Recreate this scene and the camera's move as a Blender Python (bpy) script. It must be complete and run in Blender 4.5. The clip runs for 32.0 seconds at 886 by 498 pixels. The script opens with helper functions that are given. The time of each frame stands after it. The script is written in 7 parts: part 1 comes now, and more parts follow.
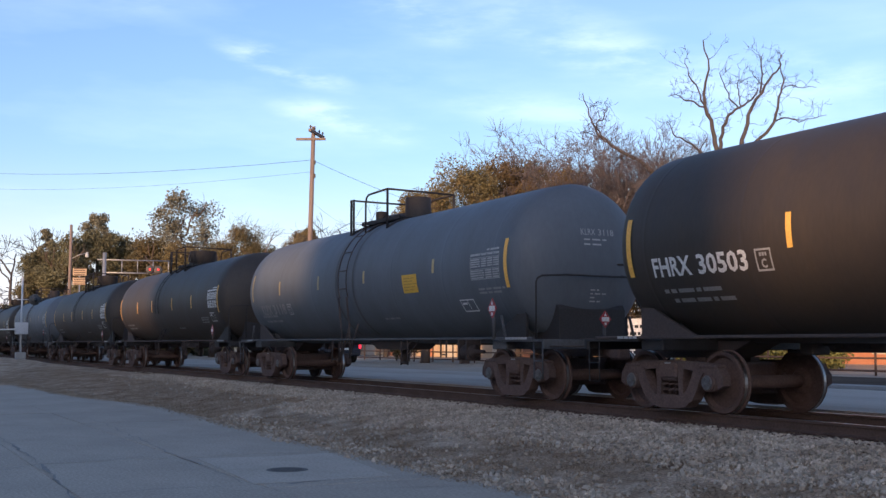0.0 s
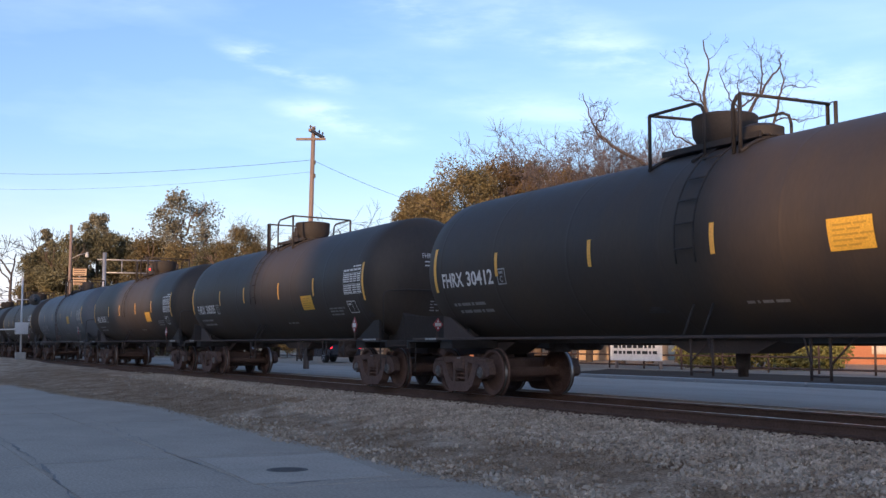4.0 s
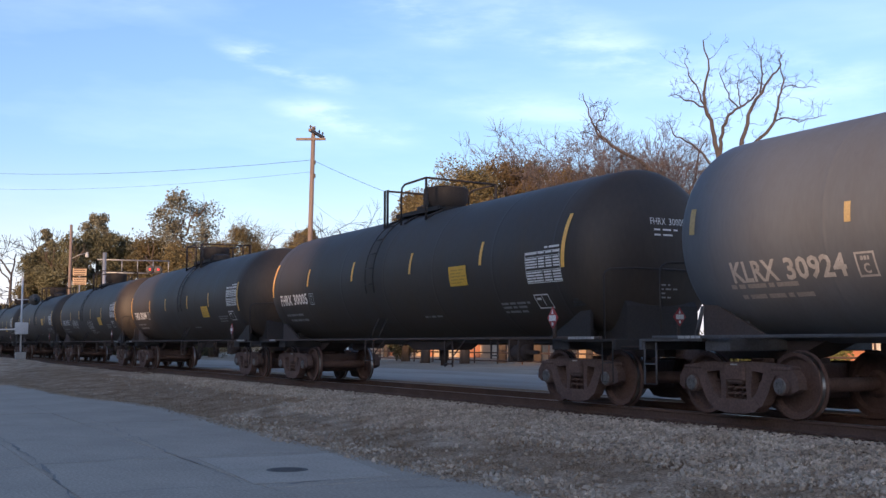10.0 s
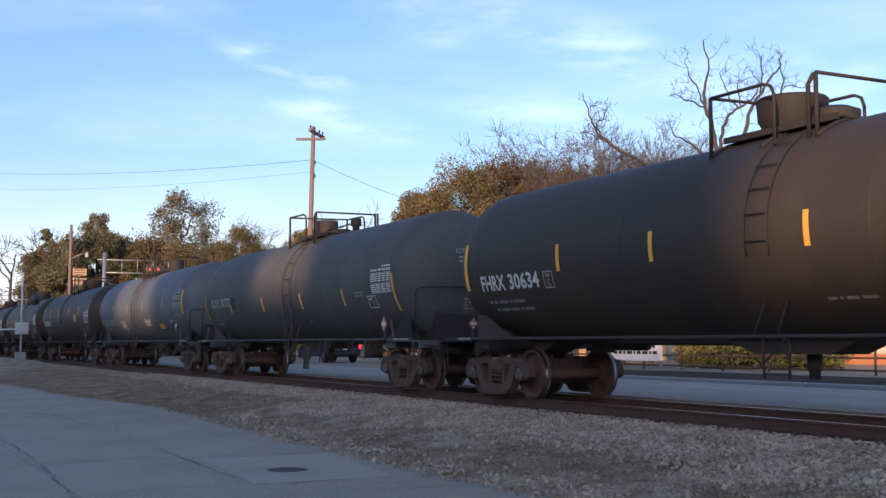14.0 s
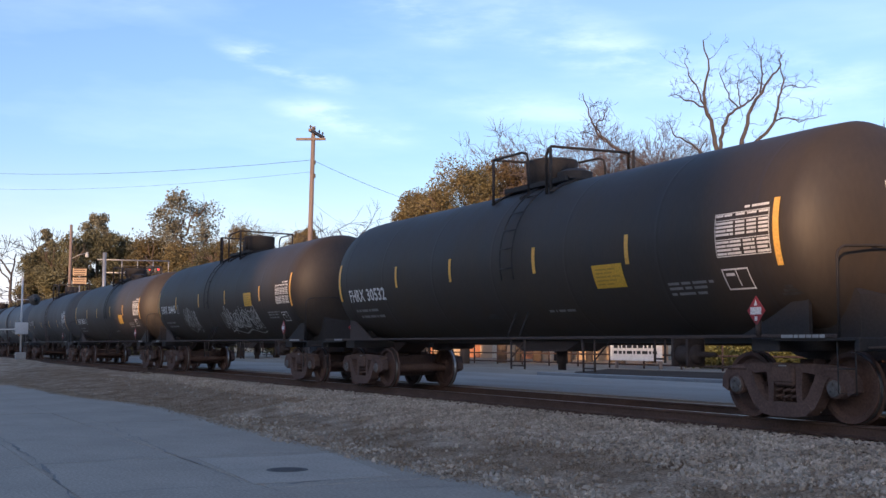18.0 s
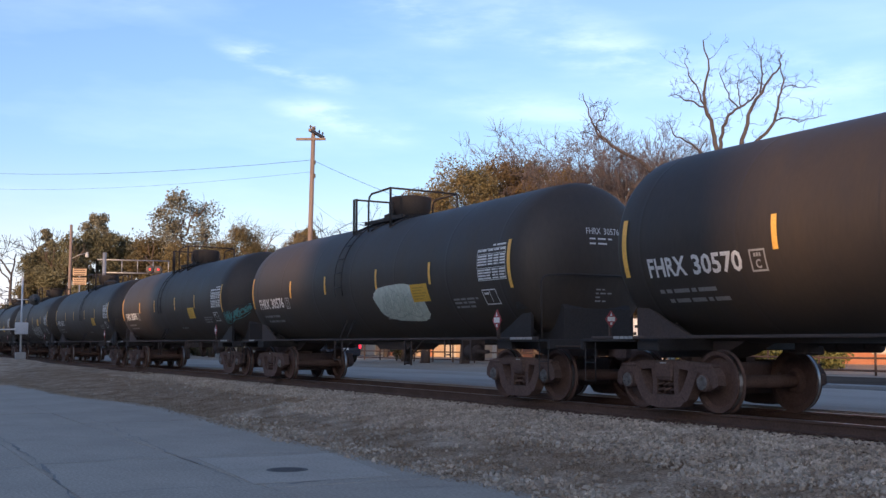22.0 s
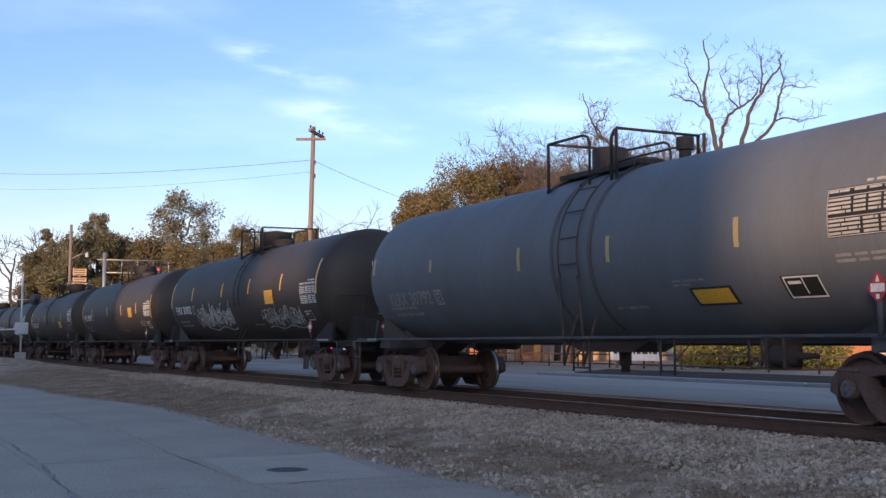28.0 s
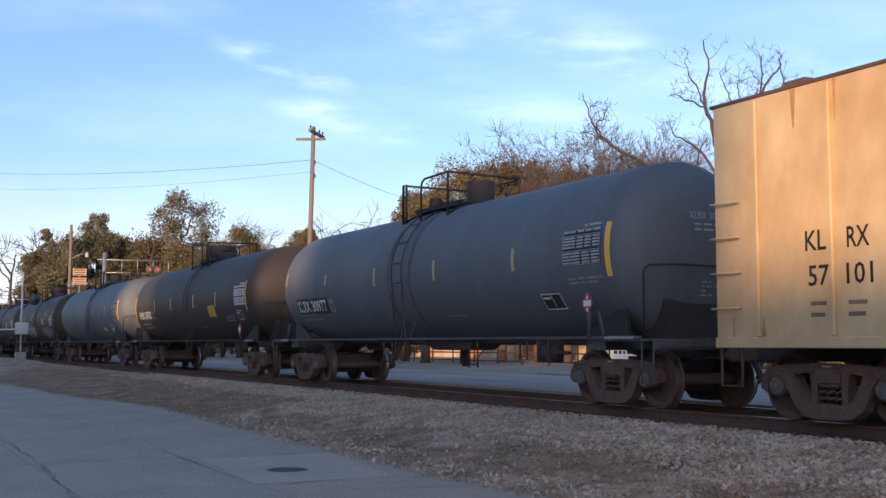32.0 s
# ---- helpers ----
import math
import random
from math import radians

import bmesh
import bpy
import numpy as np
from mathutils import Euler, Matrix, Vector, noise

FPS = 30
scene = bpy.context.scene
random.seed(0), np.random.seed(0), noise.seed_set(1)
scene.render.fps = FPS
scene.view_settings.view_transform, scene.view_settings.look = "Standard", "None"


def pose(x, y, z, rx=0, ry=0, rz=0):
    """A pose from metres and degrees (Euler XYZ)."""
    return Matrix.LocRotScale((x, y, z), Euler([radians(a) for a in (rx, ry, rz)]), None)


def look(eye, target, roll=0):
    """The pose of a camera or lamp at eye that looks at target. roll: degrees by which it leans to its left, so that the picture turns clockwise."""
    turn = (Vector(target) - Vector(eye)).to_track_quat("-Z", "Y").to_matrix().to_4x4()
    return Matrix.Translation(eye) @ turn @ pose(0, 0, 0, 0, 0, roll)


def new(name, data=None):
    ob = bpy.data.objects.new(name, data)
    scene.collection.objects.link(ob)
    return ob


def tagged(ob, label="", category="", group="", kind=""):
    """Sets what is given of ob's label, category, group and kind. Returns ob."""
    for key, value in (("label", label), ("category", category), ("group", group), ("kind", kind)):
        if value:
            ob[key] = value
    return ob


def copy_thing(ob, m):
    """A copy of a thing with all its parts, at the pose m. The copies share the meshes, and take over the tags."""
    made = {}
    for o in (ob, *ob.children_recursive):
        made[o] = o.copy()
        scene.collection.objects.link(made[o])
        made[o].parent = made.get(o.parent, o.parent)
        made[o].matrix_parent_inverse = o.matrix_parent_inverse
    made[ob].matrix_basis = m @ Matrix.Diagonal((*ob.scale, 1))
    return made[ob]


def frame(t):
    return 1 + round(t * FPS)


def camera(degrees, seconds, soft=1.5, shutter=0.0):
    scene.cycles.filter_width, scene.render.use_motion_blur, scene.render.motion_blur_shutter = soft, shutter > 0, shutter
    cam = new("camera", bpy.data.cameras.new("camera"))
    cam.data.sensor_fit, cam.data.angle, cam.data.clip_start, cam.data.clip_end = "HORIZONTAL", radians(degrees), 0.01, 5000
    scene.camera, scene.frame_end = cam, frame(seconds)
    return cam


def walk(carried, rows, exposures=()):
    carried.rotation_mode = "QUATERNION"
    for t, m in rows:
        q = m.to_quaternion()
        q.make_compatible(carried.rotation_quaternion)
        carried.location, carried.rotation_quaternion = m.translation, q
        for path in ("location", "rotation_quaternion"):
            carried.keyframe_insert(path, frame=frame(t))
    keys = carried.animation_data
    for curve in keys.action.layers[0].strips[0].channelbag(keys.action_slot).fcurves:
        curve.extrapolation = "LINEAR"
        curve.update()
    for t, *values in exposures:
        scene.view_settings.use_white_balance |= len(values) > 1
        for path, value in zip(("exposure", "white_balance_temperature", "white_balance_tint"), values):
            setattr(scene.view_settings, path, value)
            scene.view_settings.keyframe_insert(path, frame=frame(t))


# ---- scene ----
# One static camera beside a single track; a long tank train runs past, away from the camera.
# x runs along the track (the train goes to -x), y across it, z up; the near road lies at z = 0.
EYE = (0.0, 0.0, 1.6)
YAW, PITCH, ROLL = 27.823, 4.809, 0.0
cam = camera(43.1, 32.0, soft=1.45)
ahead = Vector((-math.cos(radians(YAW)) * math.cos(radians(PITCH)), math.sin(radians(YAW)) * math.cos(radians(PITCH)), math.sin(radians(PITCH))))
stand = look(EYE, Vector(EYE) + ahead, ROLL)
walk(cam, [(0.0, stand), (32.0, stand)], exposures=[(0.0, 1.22, 5640, 22), (32.0, 1.22, 5640, 22)])

TRACK_Y = 12.16      # centre of the track
RAIL_Z = 0.57        # top of the rails
SPEED = 10.733        # of the train, metres a second
PITCH_CAR = 18.1     # from coupler to coupler
FAR_Z = 0.55          # the far street

# ---- light ----
SUN_AZ, SUN_EL = 42.0, 9.0
sun_dir = Vector((math.sin(radians(SUN_AZ)) * math.cos(radians(SUN_EL)), -math.cos(radians(SUN_AZ)) * math.cos(radians(SUN_EL)), math.sin(radians(SUN_EL))))
sun_lamp = bpy.data.lights.new("sun", "SUN")
sun_lamp.energy, sun_lamp.angle, sun_lamp.color = 2.2, radians(1.3), (1.0, 0.6, 0.26)
sun = new("sun", sun_lamp)
sun.matrix_world = look(sun_dir * 60, (0, 0, 0))


def build_world():
    world = bpy.data.worlds.new("evening_sky")
    scene.world = world
    world.use_nodes = True
    nt = world.node_tree
    nt.nodes.clear()
    out, bg = nt.nodes.new("ShaderNodeOutputWorld"), nt.nodes.new("ShaderNodeBackground")
    sky = nt.nodes.new("ShaderNodeTexSky")
    sky.sky_type, sky.sun_disc = "NISHITA", False
    sky.sun_elevation, sky.sun_rotation = radians(SUN_EL), radians(180 - SUN_AZ)
    sky.air_density, sky.dust_density, sky.ozone_density = 1.0, 1.2, 1.95
    co = nt.nodes.new("ShaderNodeTexCoord")
    mp = nt.nodes.new("ShaderNodeMapping")
    mp.inputs["Rotation"].default_value = (0.0, radians(8), radians(29))
    mp.inputs["Scale"].default_value = (2.4, 3.4, 15.0)
    mp.inputs["Location"].default_value = (1.0, 5.3, 2.2)
    n1, n2 = nt.nodes.new("ShaderNodeTexNoise"), nt.nodes.new("ShaderNodeTexNoise")
    n1.inputs["Scale"].default_value, n1.inputs["Detail"].default_value, n1.inputs["Roughness"].default_value = 1.4, 5.0, 0.55
    n2.inputs["Scale"].default_value, n2.inputs["Detail"].default_value = 0.7, 2.0
    ramp = nt.nodes.new("ShaderNodeValToRGB")
    ramp.color_ramp.elements[0].position, ramp.color_ramp.elements[1].position = 0.46, 0.80
    mul = nt.nodes.new("ShaderNodeMath")
    mul.operation = "MULTIPLY"
    mul.inputs[1].default_value = 0.09
    mix = nt.nodes.new("ShaderNodeMix")
    mix.data_type = "RGBA"
    mix.inputs["B"].default_value = (9.0, 9.6, 10.2, 1)
    link = nt.links.new
    link(co.outputs["Generated"], mp.inputs["Vector"])
    link(mp.outputs["Vector"], n1.inputs["Vector"])
    link(n1.outputs["Fac"], ramp.inputs["Fac"])
    link(ramp.outputs["Color"], mul.inputs[0])
    link(mul.outputs["Value"], mix.inputs["Factor"])
    link(sky.outputs["Color"], mix.inputs["A"])
    # a thin broad veil of cloud over the trees on one side
    dot, veil, amount, thin = nt.nodes.new("ShaderNodeVectorMath"), nt.nodes.new("ShaderNodeMapRange"), nt.nodes.new("ShaderNodeMath"), nt.nodes.new("ShaderNodeMix")
    dot.operation, amount.operation, thin.data_type = "DOT_PRODUCT", "MULTIPLY", "RGBA"
    dot.inputs[1].default_value = (-0.70, 0.67, 0.25)
    veil.interpolation_type = "SMOOTHSTEP"
    veil.inputs["From Min"].default_value, veil.inputs["From Max"].default_value = 0.95, 1.0
    veil.inputs["To Min"].default_value, veil.inputs["To Max"].default_value = 0.0, 0.07
    n2.inputs["Scale"].default_value = 2.2
    thin.inputs["B"].default_value = (9.0, 9.4, 9.9, 1)
    link(co.outputs["Generated"], dot.inputs[0])
    link(dot.outputs["Value"], veil.inputs["Value"])
    link(mp.outputs["Vector"], n2.inputs["Vector"])
    link(veil.outputs["Result"], amount.inputs[0])
    link(n2.outputs["Fac"], amount.inputs[1])
    link(amount.outputs["Value"], thin.inputs["Factor"])
    link(mix.outputs["Result"], thin.inputs["A"])
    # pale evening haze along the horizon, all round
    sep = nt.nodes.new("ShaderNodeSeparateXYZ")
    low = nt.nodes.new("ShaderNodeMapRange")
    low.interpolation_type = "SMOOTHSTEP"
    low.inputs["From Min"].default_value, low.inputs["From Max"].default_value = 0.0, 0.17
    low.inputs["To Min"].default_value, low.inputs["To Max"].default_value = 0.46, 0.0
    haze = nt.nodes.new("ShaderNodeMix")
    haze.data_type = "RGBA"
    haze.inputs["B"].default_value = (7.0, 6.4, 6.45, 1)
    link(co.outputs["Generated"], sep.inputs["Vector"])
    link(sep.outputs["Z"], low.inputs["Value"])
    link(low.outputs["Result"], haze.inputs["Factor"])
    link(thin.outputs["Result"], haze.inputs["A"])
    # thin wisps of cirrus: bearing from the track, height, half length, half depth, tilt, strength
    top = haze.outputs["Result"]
    wisp_noise = nt.nodes.new("ShaderNodeTexNoise")
    wisp_noise.inputs["Scale"].default_value, wisp_noise.inputs["Detail"].default_value, wisp_noise.inputs["Roughness"].default_value = 9.0, 7.0, 0.62
    wm = nt.nodes.new("ShaderNodeMapping")
    wm.inputs["Scale"].default_value = (1.0, 1.0, 4.5)
    wm.inputs["Rotation"].default_value = (0.0, radians(12), radians(29))
    link(co.outputs["Generated"], wm.inputs["Vector"])
    link(wm.outputs["Vector"], wisp_noise.inputs["Vector"])
    wisp_edge = nt.nodes.new("ShaderNodeMapRange")
    wisp_edge.interpolation_type = "SMOOTHSTEP"
    wisp_edge.inputs["From Min"].default_value, wisp_edge.inputs["From Max"].default_value = 0.38, 0.72
    link(wisp_noise.outputs["Fac"], wisp_edge.inputs["Value"])
    for bearing, height, half, deep, tilt, amount_ in ((19.6, 14.0, 4.4, 1.0, -16, 0.7), (23.0, 11.3, 5.0, 1.1, -11, 0.62), (26.3, 16.6, 4.6, 1.5, -22, 0.4), (26.6, 13.2, 3.6, 1.2, -18, 0.25), (33.5, 15.8, 6.5, 2.0, -14, 0.32),
                                                       (38.8, 13.8, 7.0, 1.7, -12, 0.42), (46.0, 12.8, 6.0, 2.0, -8, 0.36), (32.5, 11.8, 5.4, 1.3, -8, 0.3), (10.5, 17.4, 6.0, 1.8, -8, 0.22)):
        b, e, q = radians(bearing), radians(height), radians(tilt)
        east = Vector((math.sin(b), math.cos(b), 0))
        north = Vector((math.cos(b) * math.sin(e), -math.sin(b) * math.sin(e), math.cos(e)))
        along = (east * math.cos(q) + north * math.sin(q)) / math.sin(radians(half))
        across = (north * math.cos(q) - east * math.sin(q)) / math.sin(radians(deep))
        mid = Vector((-math.cos(b) * math.cos(e), math.sin(b) * math.cos(e), math.sin(e)))
        offset = nt.nodes.new("ShaderNodeVectorMath")
        offset.operation = "SUBTRACT"
        offset.inputs[1].default_value = mid
        link(co.outputs["Generated"], offset.inputs[0])
        squares = []
        for axis in (along, across):
            d_, m_ = nt.nodes.new("ShaderNodeVectorMath"), nt.nodes.new("ShaderNodeMath")
            d_.operation, m_.operation = "DOT_PRODUCT", "MULTIPLY"
            d_.inputs[1].default_value = axis
            link(offset.outputs["Vector"], d_.inputs[0])
            link(d_.outputs["Value"], m_.inputs[0])
            link(d_.outputs["Value"], m_.inputs[1])
            squares.append(m_.outputs["Value"])
        total, fall, grain_, wisp = nt.nodes.new("ShaderNodeMath"), nt.nodes.new("ShaderNodeMapRange"), nt.nodes.new("ShaderNodeMath"), nt.nodes.new("ShaderNodeMix")
        total.operation, grain_.operation, wisp.data_type = "ADD", "MULTIPLY", "RGBA"
        link(squares[0], total.inputs[0])
        link(squares[1], total.inputs[1])
        fall.interpolation_type = "SMOOTHSTEP"
        fall.inputs["From Min"].default_value, fall.inputs["From Max"].default_value = -0.6, 1.0
        fall.inputs["To Min"].default_value, fall.inputs["To Max"].default_value = 0.82 * amount_, 0.0
        link(total.outputs["Value"], fall.inputs["Value"])
        link(fall.outputs["Result"], grain_.inputs[0])
        link(wisp_edge.outputs["Result"], grain_.inputs[1])
        wisp.inputs["B"].default_value = (7.9, 8.4, 8.9, 1)
        link(grain_.outputs["Value"], wisp.inputs["Factor"])
        link(top, wisp.inputs["A"])
        top = wisp.outputs["Result"]
    link(top, bg.inputs["Color"])
    bg.inputs["Strength"].default_value = 0.1
    link(bg.outputs["Background"], out.inputs["Surface"])


build_world()


# ---- materials ----
def mat(name, base, rough=0.7, metal=0.0, second=None, scale=3.0, blend=0.5, fine=40.0, bump=0.15, stretch=(1, 1, 1), vary=0.0, spread=0.18, rough_vary=0.15, gloss=0.5, grain=0.18):
    """A surface with two scales of variation: broad patches towards `second`, and fine grain with relief."""
    m = bpy.data.materials.new(name)
    m.use_nodes = True
    nt = m.node_tree
    b = nt.nodes["Principled BSDF"]
    b.inputs["Metallic"].default_value = metal
    b.inputs["Specular IOR Level"].default_value = gloss
    co = nt.nodes.new("ShaderNodeTexCoord")
    mp = nt.nodes.new("ShaderNodeMapping")
    mp.inputs["Scale"].default_value = stretch
    n1, n2 = nt.nodes.new("ShaderNodeTexNoise"), nt.nodes.new("ShaderNodeTexNoise")
    n1.inputs["Scale"].default_value, n1.inputs["Detail"].default_value, n1.inputs["Roughness"].default_value = scale, 6.0, 0.62
    n2.inputs["Scale"].default_value, n2.inputs["Detail"].default_value = fine, 4.0
    link = nt.links.new
    link(co.outputs["Object"], mp.inputs["Vector"])
    link(mp.outputs["Vector"], n1.inputs["Vector"])
    link(mp.outputs["Vector"], n2.inputs["Vector"])
    ramp = nt.nodes.new("ShaderNodeValToRGB")
    ramp.color_ramp.elements[0].position, ramp.color_ramp.elements[1].position = 0.5 - spread, 0.5 + spread
    link(n1.outputs["Fac"], ramp.inputs["Fac"])
    second = second or tuple(c * 0.7 for c in base)
    far = tuple(a + (c - a) * blend for a, c in zip(base, second))
    mix = nt.nodes.new("ShaderNodeMix")
    mix.data_type = "RGBA"
    mix.inputs["A"].default_value, mix.inputs["B"].default_value = (*base, 1), (*far, 1)
    link(ramp.outputs["Color"], mix.inputs["Factor"])
    hsv = nt.nodes.new("ShaderNodeHueSaturation")
    link(mix.outputs["Result"], hsv.inputs["Color"])
    val = nt.nodes.new("ShaderNodeMapRange")
    val.inputs["From Min"].default_value, val.inputs["From Max"].default_value = 0.3, 0.7
    val.inputs["To Min"].default_value, val.inputs["To Max"].default_value = 1 - grain, 1 + grain
    link(n2.outputs["Fac"], val.inputs["Value"])
    top = val.outputs["Result"]
    if vary:
        info = nt.nodes.new("ShaderNodeObjectInfo")
        geo = nt.nodes.new("ShaderNodeNewGeometry")
        add = nt.nodes.new("ShaderNodeMath")
        add.operation = "ADD"
        link(info.outputs["Random"], add.inputs[0])
        link(geo.outputs["Random Per Island"], add.inputs[1])
        rng = nt.nodes.new("ShaderNodeMapRange")
        rng.inputs["From Max"].default_value = 2.0
        rng.inputs["To Min"].default_value, rng.inputs["To Max"].default_value = 1 - vary, 1 + vary
        link(add.outputs["Value"], rng.inputs["Value"])
        pr = nt.nodes.new("ShaderNodeMath")
        pr.operation = "MULTIPLY"
        link(top, pr.inputs[0])
        link(rng.outputs["Result"], pr.inputs[1])
        top = pr.outputs["Value"]
    link(top, hsv.inputs["Value"])
    link(hsv.outputs["Color"], b.inputs["Base Color"])
    rr = nt.nodes.new("ShaderNodeMapRange")
    rr.inputs["To Min"].default_value, rr.inputs["To Max"].default_value = max(0.02, rough - rough_vary), min(1.0, rough + rough_vary)
    link(n1.outputs["Fac"], rr.inputs["Value"])
    link(rr.outputs["Result"], b.inputs["Roughness"])
    if bump:
        bp = nt.nodes.new("ShaderNodeBump")
        bp.inputs["Strength"].default_value, bp.inputs["Distance"].default_value = bump, 0.02
        link(n2.outputs["Fac"], bp.inputs["Height"])
        link(bp.outputs["Normal"], b.inputs["Normal"])
    return m


BLACK = mat("black_tank_paint", (0.040, 0.035, 0.0335), 0.56, 0.0, (0.078, 0.058, 0.038), 0.7, 0.6, 14.0, 0.03, (1.6, 1, 0.35), gloss=0.4, grain=0.08, vary=0.15)
GRAY = mat("gray_tank_paint", (0.132, 0.152, 0.178), 0.58, 0.0, (0.108, 0.112, 0.118), 0.7, 0.6, 14.0, 0.03, (1.6, 1, 0.35), gloss=0.5, grain=0.05, vary=0.1)
DARKGRAY = mat("dark_gray_tank_paint", (0.108, 0.110, 0.116), 0.62, 0.0, (0.088, 0.084, 0.078), 0.7, 0.6, 14.0, 0.03, (1.6, 1, 0.35), gloss=0.3, grain=0.05)
FRAME = mat("dusty_black_steel", (0.066, 0.05, 0.045), 0.85, 0.0, (0.088, 0.062, 0.05), 3.0, 0.7, 30.0, 0.2)
BLACKSTEEL = mat("black_painted_steel", (0.03, 0.027, 0.027), 0.75, 0.0, (0.042, 0.035, 0.031), 3.0, 0.7, 30.0, 0.1)
FRAME_GRAY = mat("dusty_gray_steel", (0.11, 0.11, 0.115), 0.65, 0.1, (0.05, 0.042, 0.035), 3.0, 0.6, 30.0, 0.2)
RUST = mat("truck_casting", (0.16, 0.108, 0.09), 0.95, 0.0, (0.108, 0.074, 0.064), 4.0, 0.8, 30.0, 0.35, gloss=0.2)
WHEEL = mat("wheel_steel", (0.15, 0.094, 0.074), 0.95, 0.0, (0.092, 0.06, 0.05), 4.0, 0.7, 30.0, 0.2, gloss=0.2)
TREAD = mat("polished_steel", (0.42, 0.40, 0.38), 0.34, 1.0, (0.3, 0.28, 0.26), 8.0, 0.5, 60.0, 0.02)
RAILRUST = mat("rail_rust", (0.145, 0.092, 0.07), 0.9, 0.1, (0.085, 0.058, 0.046), 2.0, 0.7, 30.0, 0.2, gloss=0.2)
TIE = mat("creosote_timber", (0.12, 0.085, 0.066), 0.95, 0.0, (0.06, 0.046, 0.038), 3.0, 0.8, 30.0, 0.5, (1, 0.15, 1), 0.25)
STONE = mat("ballast_stone", (0.47, 0.405, 0.32), 0.95, 0.0, (0.29, 0.23, 0.17), 1.4, 0.95, 60.0, 0.3, (1, 1, 1), 0.7, gloss=0.15)
SOIL = mat("verge_soil", (0.54, 0.42, 0.3), 1.0, 0.0, (0.27, 0.185, 0.115), 1.6, 0.95, 26.0, 1.0, spread=0.13, gloss=0.05, grain=0.45)
STRAW = mat("dry_straw", (0.48, 0.355, 0.235), 1.0, 0.0, (0.27, 0.175, 0.1), 0.9, 0.95, 30.0, 0.0, (1, 1, 1), 0.6, gloss=0.1)
GRASSFAR = mat("dry_lawn", (0.20, 0.16, 0.09), 0.95, 0.0, (0.13, 0.12, 0.06), 0.3, 0.8, 8.0, 0.5)
CONCRETE = mat("worn_concrete", (0.46, 0.405, 0.33), 0.92, 0.0, (0.33, 0.287, 0.232), 0.42, 0.8, 20.0, 0.15, (1, 1.5, 1), 0.06, spread=0.22, gloss=0.15)
PATCHED = mat("newer_concrete_patch", (0.49, 0.438, 0.362), 0.92, 0.0, (0.39, 0.345, 0.283), 0.9, 0.8, 26.0, 0.15, gloss=0.15)
JOINT = mat("joint_filler", (0.30, 0.288, 0.26), 0.9, 0.0, (0.17, 0.16, 0.145), 2.0, 0.8, 40.0, 0.3)
ASPHALT = mat("far_street_paving", (0.52, 0.465, 0.39), 0.95, 0.0, (0.34, 0.29, 0.24), 0.3, 0.85, 40.0, 0.2, (0.4, 1.5, 1), gloss=0.15)
LOT = mat("dusty_pale_paving", (0.42, 0.36, 0.28), 0.9, 0.0, (0.3, 0.25, 0.19), 0.35, 0.8, 20.0, 0.3, (1, 1.5, 1), gloss=0.1)
DARKVERGE = mat("dark_verge", (0.13, 0.105, 0.082), 1.0, 0.0, (0.09, 0.072, 0.058), 0.6, 0.8, 14.0, 0.8, gloss=0.0)
KERB = mat("kerb_concrete", (0.42, 0.41, 0.39), 0.85, 0.0, (0.3, 0.29, 0.27), 1.5, 0.6, 40.0, 0.2)
IRON = mat("cast_iron", (0.11, 0.105, 0.10), 0.75, 0.3, (0.16, 0.15, 0.14), 6.0, 0.6, 80.0, 0.4)
WHITE = mat("white_paint", (0.82, 0.82, 0.79), 0.6, 0.0, (0.55, 0.53, 0.5), 3.0, 0.5, 40.0, 0.02)
MIDWHITE = mat("worn_white_paint", (0.46, 0.46, 0.45), 0.6, 0.0, (0.28, 0.28, 0.27), 5.0, 0.7, 40.0, 0.02)
RUSTSTAIN = mat("rust_stain", (0.40, 0.19, 0.07), 0.8, 0.0, (0.52, 0.34, 0.16), 3.0, 0.8, 20.0, 0.05)
DIMWHITE = mat("faded_white_paint", (0.29, 0.29, 0.28), 0.6, 0.0, (0.16, 0.16, 0.155), 3.0, 0.5, 40.0, 0.02)
YELLOW = mat("reflective_yellow", (0.82, 0.46, 0.085), 0.45, 0.0, (0.70, 0.37, 0.06), 3.0, 0.4, 40.0, 0.02, vary=0.2)
SIGNYELLOW = mat("yellow_placard", (0.70, 0.42, 0.04), 0.5, 0.0, (0.6, 0.34, 0.04), 3.0, 0.4, 40.0, 0.02)
REDPAINT = mat("red_placard_paint", (0.36, 0.045, 0.05), 0.5, 0.0, (0.30, 0.035, 0.04), 4.0, 0.4, 40.0, 0.02)
BLACKPAINT = mat("black_sign_paint", (0.02, 0.02, 0.02), 0.6, 0.0, None, 4.0, 0.4, 40.0, 0.02)
BOXCAR = mat("faded_cream_paint", (0.68, 0.53, 0.30), 0.6, 0.0, (0.48, 0.27, 0.105), 0.45, 0.6, 3.0, 0.02, (1.2, 1.2, 0.7), 0.0, 0.12, grain=0.08)
BARK = mat("bark", (0.15, 0.11, 0.085), 0.95, 0.0, (0.08, 0.06, 0.05), 3.0, 0.7, 12.0, 0.6, (1, 1, 0.3))
PALEBARK = mat("gray_brown_bark", (0.082, 0.07, 0.07), 0.95, 0.0, (0.05, 0.044, 0.045), 3.0, 0.7, 12.0, 0.5, (1, 1, 0.3))
